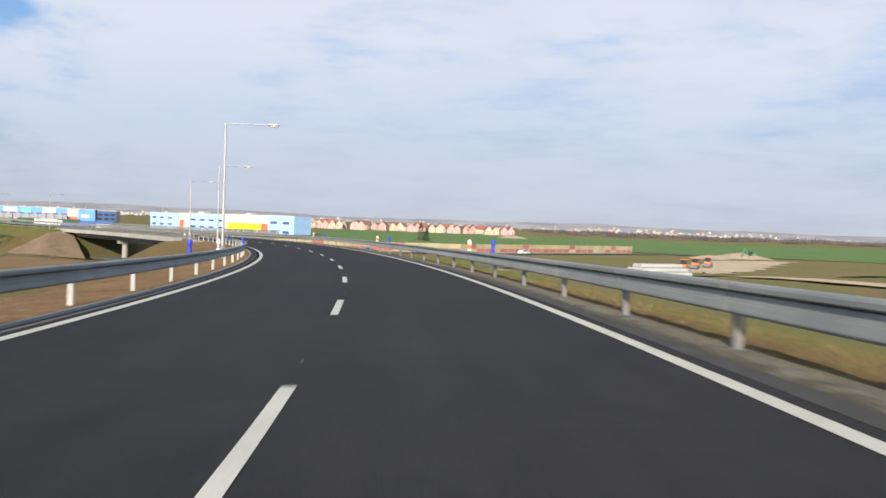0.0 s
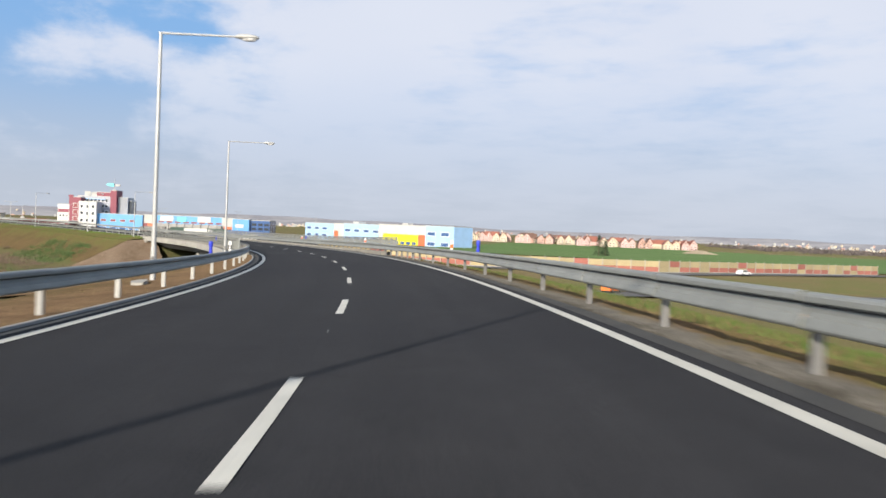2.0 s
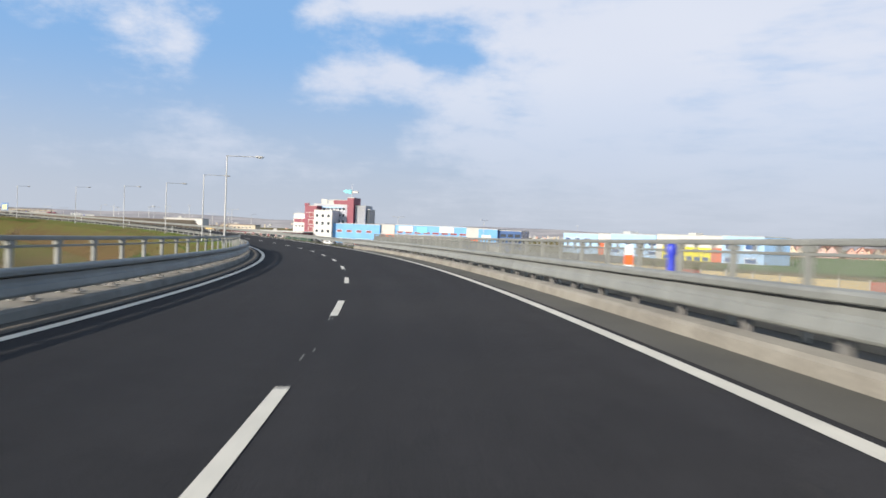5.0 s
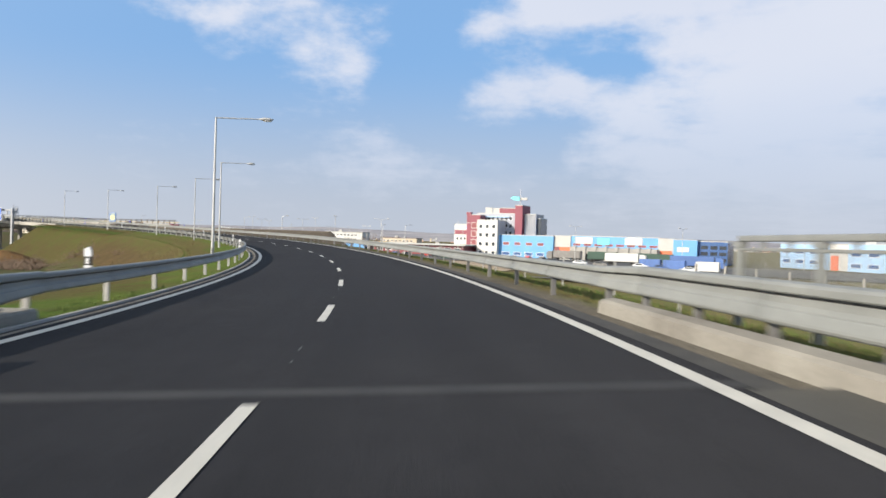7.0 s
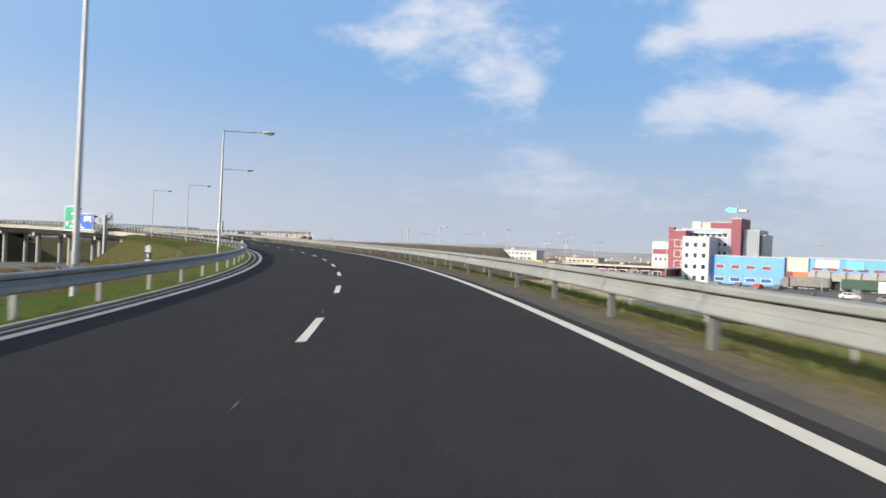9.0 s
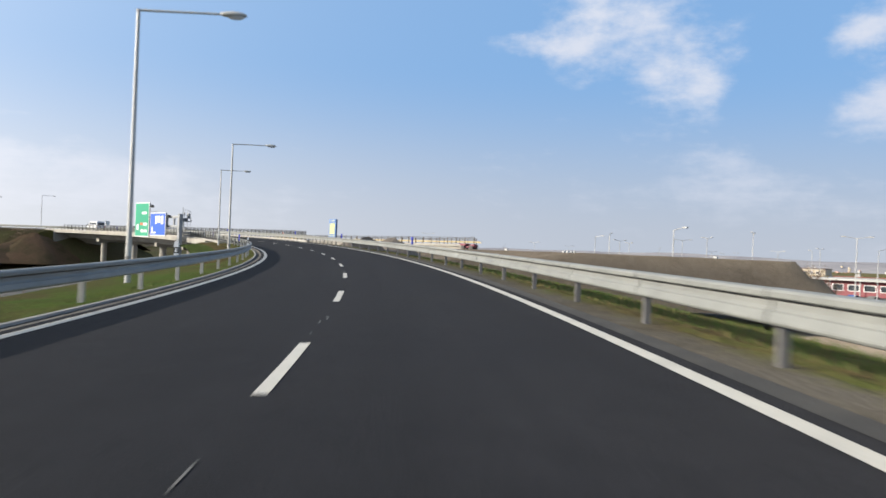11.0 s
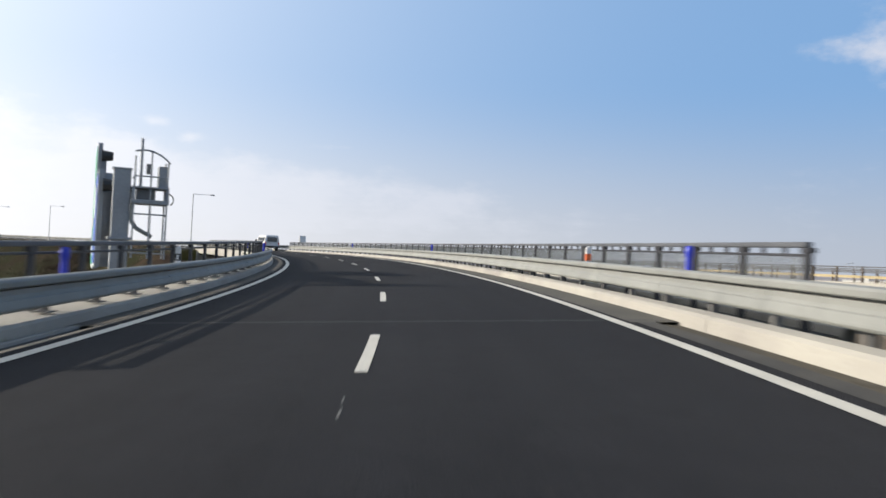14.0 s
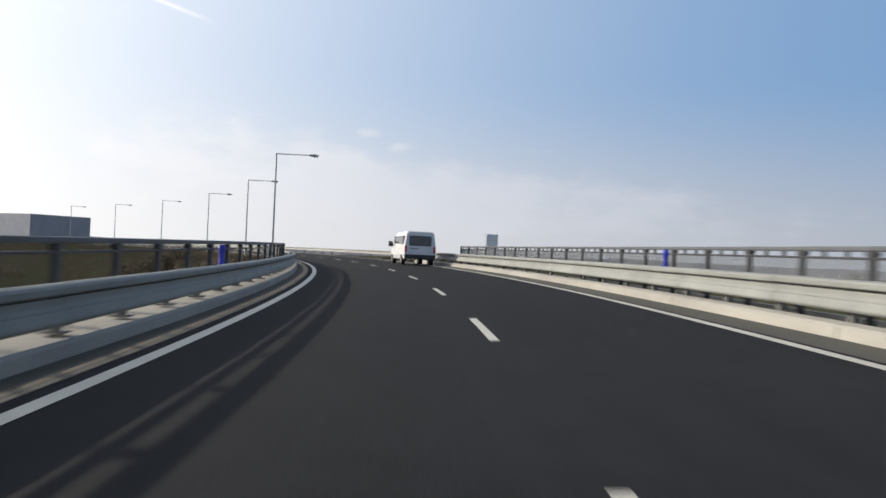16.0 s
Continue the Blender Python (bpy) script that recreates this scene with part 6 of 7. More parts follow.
# raised working ground beside the ramp, on which the heaps lie
def site_ground():
    n, m = 34, 24
    verts, faces = [], []
    for j in range(m + 1):
        for i in range(n + 1):
            s = 374 + 50 * i / n
            lat = 9.5 + 52 * j / m
            p = ramp(s, lat)
            u = min(1.0, max(0.0, (lat - 19.0) / 11.0))
            top = -3.0 + 1.15 * u * u * (3 - 2 * u) + 0.08 * math.sin(i * 1.7 + j)
            edge = max(0.0, (2.0 - j) / 2.0, (j - m + 3) / 3.0, (3 - i) / 3.0, (i - n + 2) / 2.0)
            verts.append((p[0], p[1], top - 5.5 * min(edge, 1.0) * (0.35 if j < 2 else 1)))
    for j in range(m):
        for i in range(n):
            faces.append((j*(n+1)+i, j*(n+1)+i+1, (j+1)*(n+1)+i+1, (j+1)*(n+1)+i))
    return tagged(new("site_ground", mesh_of("site_ground", verts, faces, WORKED, True)), "pale brown levelled ground of a building site", kind="structure")


site_ground()
for s, lat, r, h, sd in ((396.8, 11.6, 3.3, 2.2, 1), (400.4, 15.9, 4.0, 2.25, 2), (403.5, 11.6, 2.8, 1.95, 3)):
    q = ramp(s, lat)
    hp = heap(float(q[0]), float(q[1]), r, h, seed=sd)
    hp.location.z = -3.05
for s, lat, rad, hgt, sd in ((504.0, -9.5, 12.0, 0.0, 8), (504.0, -14.0, 12.0, 0.0, 10)):
    q = ramp(s, lat)
    cone = heap(float(q[0]), float(q[1]), rad, 6.2 if lat > -12 else 4.0, "soil_slope", EARTH, "brown soil cone at the bridge abutment", sd)
    cone.location.z = float(q[2]) - 7.0
heap(142, 342, 13, 2.6, "mound", PALE_SOIL, "long mound of pale excavated soil", 4)
heap(120, 318, 9, 1.8, "mound", PALE_SOIL, "long mound of pale excavated soil", 7)
heap(80, 631, 14, 3.0, "mound", PALE_SOIL, "pale mound of soil in the field", 9)


# ------------------------------------------------------------------ vehicles
def wheel(parent, x, y, r, w=0.24):
    t = part("wheel", rod((x - w/2, y, r), (x + w/2, y, r), r, r, 18), RUBBER, parent, smooth=False)
    part("rim", rod((x - w/2 - 0.012, y, r), (x + w/2 + 0.012, y, r), r * 0.58, r * 0.58, 14), STEEL_D, t)
    return t


def van(m, label):
    root = empty("van", m, label, "van")
    bm = bmesh.new()
    # rings from tail to nose: y, half width low, half width high, floor, waist, roof
    rings = [(-2.45, 0.92, 0.80, 0.42, 1.05, 1.93), (-2.38, 0.96, 0.84, 0.36, 1.08, 1.98), (0.6, 0.97, 0.86, 0.34, 1.10, 1.99), (1.25, 0.97, 0.82, 0.34, 1.10, 1.86), (1.95, 0.95, 0.90, 0.34, 1.06, 1.14), (2.40, 0.86, 0.80, 0.40, 0.80, 0.92)]
    loops = []
    for y, wl, wh, f, wa, ro in rings:
        pts = [(-wl * 0.94, f), (-wl, f + 0.25), (-wl, wa), (-wh, ro - 0.12), (-wh * 0.86, ro), (wh * 0.86, ro), (wh, ro - 0.12), (wl, wa), (wl, f + 0.25), (wl * 0.94, f)]
        loops.append([bm.verts.new((x, y, z)) for x, z in pts])
    n = 10
    for a, b in zip(loops, loops[1:]):
        for i in range(n):
            j = (i + 1) % n
            bm.faces.new((a[i], a[j], b[j], b[i]))
    bm.faces.new(loops[0][::-1])
    bm.faces.new(loops[-1])
    bmesh.ops.bevel(bm, geom=[e for e in bm.edges if e.calc_face_angle(0) > 0.6], offset=0.04, segments=2, affect="EDGES")
    part("body", bm, VAN_WHITE, root, "white painted body", smooth=False)
    part("rear_window", box(-0.66, 0.66, -2.475, -2.44, 1.14, 1.72, 0.04), GLASS_DARK, root)
    for sg in (1, -1):
        part("side_window", box(sg * 0.90, sg * 0.945, -2.1, 0.9, 1.18, 1.68, 0.02), GLASS_DARK, root)
        part("tail_light", box(sg * 0.86 - 0.06, sg * 0.86 + 0.06, -2.49, -2.42, 0.72, 1.12, 0.02), TAIL_RED, root)
        mir = part("mirror", box(sg * 1.02, sg * 1.22, 1.25, 1.35, 1.10, 1.36, 0.03), BLACK, root)
        part("mirror_arm", box(sg * 0.93, sg * 1.03, 1.27, 1.33, 1.15, 1.22, 0.01), BLACK, mir)
        for y in (-1.55, 1.55):
            wheel(root, sg * 0.84, y, 0.33)
    part("windscreen", box(-0.78, 0.78, -0.015, 0.015, -0.02, 0.80, 0.02), GLASS_DARK, root, m=Matrix.Translation((0, 1.88, 1.13)) @ Matrix.Rotation(radians(43), 4, "X"))
    part("bumper", box(-0.93, 0.93, -2.56, -2.40, 0.36, 0.62, 0.04), BLACK, root, "dark grey rear bumper")
    part("plate", box(-0.26, 0.26, -2.49, -2.45, 0.80, 0.91, 0.01), SIGN_WHITE, root)
    part("stripe", box(-0.62, -0.12, -2.485, -2.45, 0.95, 1.00, 0.004), STEEL_D, root)
    part("exhaust", rod((-0.5, -2.6, 0.30), (-0.5, -2.2, 0.30), 0.035, 0.035, 8), BLACK, root)
    return root


van(at(503.0, 2.75, 0.01, 1), "white nine-seat van with dark rear window")


def car(m, mat, label):
    root = empty("car", m, label, "car", "parked cars")
    bm = prism([(-2.1, 0.30), (2.1, 0.30), (2.15, 0.62), (1.95, 0.82), (1.05, 0.92), (0.35, 1.40), (-1.15, 1.44), (-1.75, 0.98), (-2.12, 0.90)], -0.84, 0.84)
    bmesh.ops.bevel(bm, geom=list(bm.edges), offset=0.07, segments=2, affect="EDGES")
    part("body", bm, mat, root)
    for sg in (1, -1):
        bm = prism([(-1.45, 0.98), (0.85, 0.96), (0.32, 1.33), (-1.08, 1.36)], sg * 0.82, sg * 0.855)
        part("side_window", bm, GLASS_DARK, root)
        for x in (-1.3, 1.3):
            q = part("wheel", rod((x, sg * 0.70, 0.31), (x, sg * 0.88, 0.31), 0.31, 0.31, 14), RUBBER, root)
            part("rim", rod((x, sg * 0.86, 0.31), (x, sg * 0.895, 0.31), 0.18, 0.18, 10), STEEL, q)
    return root


def truck(m, cab_mat, box_mat, label, length=12.0):
    root = empty("truck", m, label, "truck", "trucks in the yard")
    bm = prism([(0, 0.6), (2.2, 0.6), (2.25, 1.6), (2.0, 3.0), (1.2, 3.5), (0, 3.4)], -1.22, 1.22)
    bmesh.ops.bevel(bm, geom=list(bm.edges), offset=0.08, segments=2, affect="EDGES")
    cab = part("cab", bm, cab_mat, root)
    part("windscreen", box(2.08, 2.22, -1.05, 1.05, 1.7, 2.7, 0.03), GLASS_DARK, cab)
    part("cargo_box", box(-length, -0.4, -1.25, 1.25, 1.05, 3.75, 0.05), box_mat, root)
    part("chassis", box(-length, 1.8, -0.5, 0.5, 0.7, 1.05, 0.03), BLACK, root)
    for x in (1.2, -1.6, -length + 1.2, -length + 2.5):
        for sg in (1, -1):
            part("wheel", rod((x, sg * 0.85, 0.5), (x, sg * 1.2, 0.5), 0.5, 0.5, 14), RUBBER, root)
    return root


def on_land(x, y, turn, lift=0.0):
    return frame_at(x, y, turn, land(x, y) + lift)


rng = random.Random(21)
TRUCKS = [(-196, 443, TARP_GREEN, TARP_GREEN, "dark green tarpaulin lorry"), (-186, 436, TARP_GREEN, TARP_GREEN, "dark green tarpaulin lorry"), (-222, 441, STEEL_D, STEEL_D, "dull grey box lorry"), (-176, 418, WHITE, WHITE, "white box lorry"), (-146, 403, CONT_BLUE, CONT_BLUE, "dark blue box lorry")]
for x, y, mt, lab in ((-226, 408, VAN_WHITE, "white"), (-212, 402, STEEL_D, "grey"), (-196, 399, BLACK, "black"), (-182, 390, VAN_WHITE, "white"), (-171, 382, STEEL_D, "grey"), (-160, 384, VAN_WHITE, "white"), (-152, 379, CONT_BLUE, "dark blue"), (-141, 372, VAN_WHITE, "white")):
    car(on_land(x, y, 15, 0.3), mt, f"{lab} car parked in the yard")
for x, y, a, b, lab in TRUCKS:
    truck(on_land(x, y, 15 + rng.choice((0, 180)), 0.3), a, b, lab + " parked in the yard", rng.choice((8.5, 11.0, 12.5)))
truck(frame_at(-272, 236, 96, PLAIN_Z + 0.25), BLUE_PANEL, WHITE, "white lorry with blue cab on the motorway", 6.0)
truck(on_land(-300, 418, 15, 0.3), BLUE_PANEL, BLUE_PANEL, "bright blue box lorry parked by the pavilion", 16.0)
for i in range(16):
    x = -300 + 5.6 * i + rng.uniform(-1, 1)
    nm, mt = rng.choice((("white", VAN_WHITE), ("grey", STEEL_D), ("dark blue", CONT_BLUE), ("black", BLACK), ("red", MACHINE_RED)))
    car(on_land(x, 412 + 0.28 * (x + 260) + rng.uniform(-1.5, 1.5), 15 + rng.choice((90, 270)) + rng.uniform(-4, 4), 0.3), mt, f"{nm} car parked in the yard")
for x, y, t, mt, lab in ((40, 277, 40, VAN_WHITE, "white car on the lower road"), (-12, 250, 200, CONT_BLUE, "blue car on the lower road"), (2, 186, 60, MACHINE_ORANGE, "orange car by the site")):
    car(on_land(x, y, t, 0.25), mt, lab)


def dumper():
    """Small site dumper with a tipping skip in front of the seat."""
    q = ramp(412.0, 32.4)
    root = empty("site_dumper", frame_at(float(q[0]), float(q[1]), 205, -1.9), "small red site dumper on the worked soil", "dumper")
    bm = box(0.1, 1.25, -0.55, 0.55, 0.55, 0.92, 0.06)
    for v in bm.verts:
        if v.co.z < 0.72:
            v.co.x = 0.68 + (v.co.x - 0.68) * 0.6
    part("skip", bm, CRIMSON, root)
    part("chassis", box(-1.2, 0.95, -0.3, 0.3, 0.34, 0.54, 0.03), CRIMSON, root)
    part("engine_cover", box(-1.3, -0.55, -0.42, 0.42, 0.52, 0.86, 0.08), CRIMSON, root)
    part("seat", box(-0.52, -0.15, -0.22, 0.22, 0.56, 0.74, 0.04), BLACK, root)
    for x in (-0.85, 0.65):
        for y in (-0.5, 0.5):
            part("wheel", rod((x, y - 0.12, 0.3), (x, y + 0.12, 0.3), 0.32, 0.32, 16), BLACK, root)
    return root


dumper()


def container(x, y, turn, mat, label, l=6.0, lift=0.3):
    root = empty("container", on_land(x, y, turn, lift), label, "container", "site containers")
    part("body", box(0, l, 0, 2.4, 0, 2.5, 0.04), mat, root)
    for i in range(int(l / 0.5)):
        part("rib", box(0.2 + 0.5 * i, 0.38 + 0.5 * i, -0.04, 0.0, 0.15, 2.35), mat, root)
    part("door", box(l, l + 0.04, 0.1, 2.3, 0.1, 2.4, 0.01), mat, root)
    return root


container(-166, 396, 12, CONT_BLUE, "blue shipping container in the yard", 6.0)
container(-157, 392, 12, CONT_BLUE, "blue shipping container in the yard", 6.0)
container(-146, 388, 12, WHITE, "white site container in the yard", 6.0)
container(-240, 396, 15, TARP_GREEN, "dark green container in the yard", 12.0)
container(-344, 380, 15, OFFWHITE, "pale grey site cabin", 9.0)
container(-318, 350, 5, WHITE, "white site cabin on bare ground", 6.0)


def roller(x, y, turn):
    root = empty("road_roller", on_land(x, y, turn, 0.15), "orange road roller on the building site", "road roller", "rollers")
    part("body", box(-1.2, 1.4, -0.9, 0.9, 0.7, 1.7, 0.12), MACHINE_ORANGE, root)
    part("drum", rod((1.9, -0.95, 0.65), (1.9, 0.95, 0.65), 0.65, 0.65, 18), STEEL_D, root)
    part("drum", rod((-1.7, -0.95, 0.65), (-1.7, 0.95, 0.65), 0.65, 0.65, 18), STEEL_D, root)
    part("cab", box(-0.7, 0.6, -0.75, 0.75, 1.7, 2.9, 0.08), GLASS_DARK, root)
    part("cab_roof", box(-0.85, 0.75, -0.85, 0.85, 2.9, 3.05, 0.04), MACHINE_ORANGE, root)
    return root


for x, y in ((72, 208), (80, 222), (88, 234)):
    roller(x, y, 60)


def excavator(x, y, turn):
    root = empty("excavator", on_land(x, y, turn, 0.1), "green tracked excavator on the building site", "excavator")
    for sg in (1, -1):
        part("track", box(-1.7, 1.7, sg * 1.0 - 0.3, sg * 1.0 + 0.3, 0, 0.8, 0.25), RUBBER, root)
    part("house", box(-1.9, 1.2, -1.2, 1.2, 0.95, 2.1, 0.15), MACHINE_GREEN, root)
    part("cab", box(0.1, 1.5, 0.2, 1.2, 1.2, 3.0, 0.1), GLASS_DARK, root)
    part("boom", prism([(1.0, 1.4), (1.3, 1.3), (3.6, 3.9), (3.3, 4.2)], -0.25, 0.25), MACHINE_GREEN, root)
    part("stick", prism([(3.3, 4.2), (3.6, 4.0), (5.0, 1.6), (4.7, 1.5)], -0.2, 0.2), MACHINE_GREEN, root)
    part("bucket", prism([(4.5, 1.6), (5.1, 1.6), (5.3, 0.8), (4.4, 0.5)], -0.6, 0.6), STEEL_D, root)
    return root


excavator(145, 338, 200)


def storage_tank(x, y, rad, h):
    root = empty("storage_tank", on_land(x, y, 0, 0.0), "white upright cylindrical storage tank", "tank", "white tanks")
    part("shell", rod((0, 0, 0.15), (0, 0, h), rad, rad, 16), WHITE, root, smooth=True)
    part("roof", rod((0, 0, h), (0, 0, h + 0.25), rad * 1.02, rad * 0.3, 16), OFFWHITE, root)
    part("foot", rod((0, 0, 0), (0, 0, 0.16), rad * 1.08, rad * 1.08, 16), CONCRETE_G, root)
    return root


for i in range(9):
    storage_tank(-378.3 + 1.2 * i * 0.64, 405.9 + 1.2 * i * 0.77, 0.56, (-0.7 if i < 4 else -1.1) - land(-378, 406))

# white plastic pipes stacked beside the site track
pile = empty("pipe_stack", on_land(35, 111, 24, 0.0), "stack of white wrapped pipes", "pipe stack")
for row, cnt in ((0, 6), (1, 5), (2, 3)):
    for i in range(cnt):
        y = (i - cnt / 2) * 0.62
        part("pipe", rod((-4.5 + 0.4 * row, y, 0.3 + 0.53 * row), (4.5 - 0.5 * row, y, 0.3 + 0.53 * row), 0.3, 0.3, 12), OFFWHITE, pile, smooth=True)


def mast(x, y, h, arms, seed=0):
    root = empty("light_mast", on_land(x, y, seed * 37, 0.0), "tall pale street lamp with " + ("two arms" if arms == 2 else "one arm"), "street lamp", "far street lamps")
    part("pole", rod((0, 0, -0.3), (0, 0, h), 0.13, 0.07, 8), POLE, root)
    for sg in ((1, -1) if arms == 2 else (1,)):
        a = part("arm", rod((0, 0, h - 0.05), (sg * 1.8, 0, h + 0.25), 0.06, 0.05, 6), POLE, root)
        part("lamp_head", box(min(sg * 1.7, sg * 2.5), max(sg * 1.7, sg * 2.5), -0.2, 0.2, h + 0.15, h + 0.35, 0.05), OFFWHITE, a)
    return root


for i, (x, y, h, n) in enumerate(((-235.2, 320.7, 11.5, 1), (-242.6, 368.1, 12.5, 2), (-262, 402, 11.5, 1), (-290, 420, 12, 2), (-305, 436, 12, 1), (-330, 452, 12, 2), (-212, 440, 13, 2), (-176, 452, 13, 2), (-140, 470, 12, 2), (-370, 440, 12, 1), (-395, 405, 12, 2), (-430, 380, 12, 2), (-470, 420, 12, 1), (-350, 350, 11, 1), (-410, 520, 12, 2), (-455, 560, 12, 1), (-505, 500, 12, 2), (-385, 480, 12, 2), (-268, 372, 13.5, 2), (-300, 392, 13.5, 2), (-318, 372, 13, 1), (-322, 405, 13.5, 2), (-340, 398, 13, 2), (-285, 350, 12.5, 1), (-362, 420, 13, 2), (-258, 432, 13.5, 2))):
    mast(x, y, h, n, i)


# ------------------------------------------------------------------ trees and scrub
def conifer(x, y, h, label):
    root = empty("tree", on_land(x, y, 0), label, "tree")
    part("trunk", rod((0, 0, 0), (0, 0, h * 0.9), 0.22, 0.05, 8), BARK, root)
    r = random.Random(int(x * 7 + y))
    V, F = [], []
    for i in range(900):
        z = h * (0.08 + 0.9 * r.random() ** 1.1)
        R = (1 - z / h) ** 0.8 * h * 0.30 * math.sqrt(r.uniform(0.2, 1.15))
        a = r.uniform(0, 2 * math.pi)
        c = Vector((R * math.cos(a), R * math.sin(a), z - 0.12 * R))
        e1 = Vector((r.uniform(-1, 1), r.uniform(-1, 1), r.uniform(-0.5, 0.3))) * 0.45
        e2 = Vector((r.uniform(-1, 1), r.uniform(-1, 1), r.uniform(-0.4, 0.6))) * 0.3
        k = len(V)
        V += [c, c + e1, c + e1 + e2, c + e2]
        F.append((k, k + 1, k + 2, k + 3))
    child("crown", mesh_of("crown", V, F, NEEDLES), root, label="dark ragged evergreen crown")
    return root


def bare_tree(x, y, h, label, seed, leaf=None):
    root = empty("tree", on_land(x, y, 0), label, "tree", "bare trees")
    r = random.Random(seed)
    bm = rod((0, 0, -0.2), (0, 0, h * 0.45), 0.18 * h / 8, 0.10 * h / 8, 8)
    part("trunk", bm, BARK, root)
    V, F = [], []
    for i in range(14):
        a = r.uniform(0, 2 * math.pi)
        z = h * r.uniform(0.25, 0.5)
        tip = Vector((math.cos(a) * h * r.uniform(0.15, 0.36), math.sin(a) * h * r.uniform(0.15, 0.36), z + h * r.uniform(0.22, 0.5)))
        part("limb", rod((0, 0, z), tip, 0.05 * h / 8, 0.015, 5), BARK, root)
        for j in range(34):
            f = r.uniform(0.35, 1.05)
            c = Vector((0, 0, z)).lerp(tip, f) + Vector((r.gauss(0, 0.3), r.gauss(0, 0.3), r.gauss(0, 0.25))) * h / 8
            d = Vector((r.gauss(0, 1), r.gauss(0, 1), r.gauss(0.6, 0.7))).normalized() * h * 0.075
            w = d.orthogonal().normalized() * 0.035 * (h / 8 if leaf is None else 5)
            k = len(V)
            V += [c - w, c + w, c + d]
            F.append((k, k + 1, k + 2))
    child("crown", mesh_of("crown", V, F, leaf or TWIGS), root, label="fine bare twigs" if leaf is None else "sparse leaves")
    return root


conifer(6.6, 415.9, 9.5, "dark evergreen tree at the edge of the field")
conifer(9.5, 418.5, 7.0, "dark evergreen tree at the edge of the field")
for i, (x, y, h) in enumerate(((-60, 800, 9), (-40, 790, 7), (-20, 805, 8), (10, 815, 8), (35, 800, 7), (60, 820, 9), (-90, 790, 8), (-110, 770, 8), (-290, 402, 7), (-276, 395, 8), (-283, 409, 9), (-302, 398, 7), (-262, 388, 6), (-470, 470, 9), (-520, 440, 9), (-560, 420, 10), (-430, 470, 8), (-620, 380, 9), (-540, 480, 11))):
    bare_tree(x, y, h, "leafless tree with fine brown twigs", 100 + i)


def clumps(name, places, mat, label, size, seed, per=60, squat=1.0):
    """Ragged low growth: many small blades in clumps, as one piece."""
    r = random.Random(seed)
    V, F = [], []
    for x, y, z, sc in places:
        for i in range(per):
            c = Vector((x + r.gauss(0, 0.45) * size * sc, y + r.gauss(0, 0.45) * size * sc, z + abs(r.gauss(0, 0.28)) * size * sc * squat))
            d = Vector((r.gauss(0, 1), r.gauss(0, 1), abs(r.gauss(0.8, 0.6)))).normalized() * size * sc * r.uniform(0.12, 0.32)
            w = d.orthogonal().normalized() * size * sc * (0.06 if size > 3 else 0.022)
            k = len(V)
            V += [c - w, c + w, c + d]
            F.append((k, k + 1, k + 2))
    return tagged(new(name, mesh_of(name, V, F, mat)), label, kind="stuff")


r = random.Random(4)
# green scrub and brown brush inside the loop
pl = []
for i in range(130):
    s, lat = r.uniform(195, 235), -r.uniform(10, 22)
    x, y = -96 + r.gauss(0, 14), 128 + r.gauss(0, 7)
    pl.append((x, y, land(x, y) - 0.05, r.uniform(0.5, 1.2)))
for i in range(150):
    q = ramp(r.uniform(205, 238), -r.uniform(12.0, 19.0))
    pl.append((float(q[0]), float(q[1]), land(q[0], q[1]) + 0.05, r.uniform(0.4, 0.9)))
clumps("scrub", pl, BUSH, "low green leafy scrub in the loop", 1.5, 5, 110)
pl = []
for i in range(260):
    x, y = -140 + r.gauss(0, 42), 135 + r.gauss(0, 26)
    d = np.min(np.hypot(LINE_X - x, LINE_Y - y))
    if d > 13:
        pl.append((x, y, land(x, y) - 0.05, r.uniform(0.5, 1.3)))
for i in range(200):
    q = ramp(r.uniform(200, 265), -r.uniform(16.0, 32.0))
    pl.append((float(q[0]), float(q[1]), land(q[0], q[1]) + 0.05, r.uniform(0.3, 0.8)))
clumps("brush", pl, TWIGS, "brown leafless brush in the loop", 1.4, 6, 90)
pl = [(x, y, land(x, y), r.uniform(0.8, 2.2)) for x, y in ((r.uniform(-150, 330), r.uniform(790, 845)) for _ in range(150))]
clumps("hedge", pl, TWIGS, "brown leafless hedges before the houses", 2.4, 7, 40)
pl = [(x, y, land(x, y), r.uniform(0.8, 2.0)) for x, y in ((r.uniform(200, 1500), r.uniform(1050, 1400)) for _ in range(420))]
clumps("far_wood", pl, FAR_WOOD, "far brown leafless woodland", 9.0, 8, 90, 0.42)
pl = [(x, y, land(x, y), r.uniform(0.7, 1.6)) for x, y in ((r.uniform(-1400, -420), 560 + r.uniform(-120, 300)) for _ in range(260))]
clumps("far_wood", pl, FAR_WOOD, "far brown leafless woodland", 6.0, 9, 50, 0.5)
pl = [(x, y, land(x, y), r.uniform(0.7, 1.5)) for x, y in ((r.uniform(-1000, -560), r.uniform(-120, 330)) for _ in range(160))]
clumps("far_wood", pl, FAR_WOOD, "far brown leafless woodland", 4.5, 10, 40)


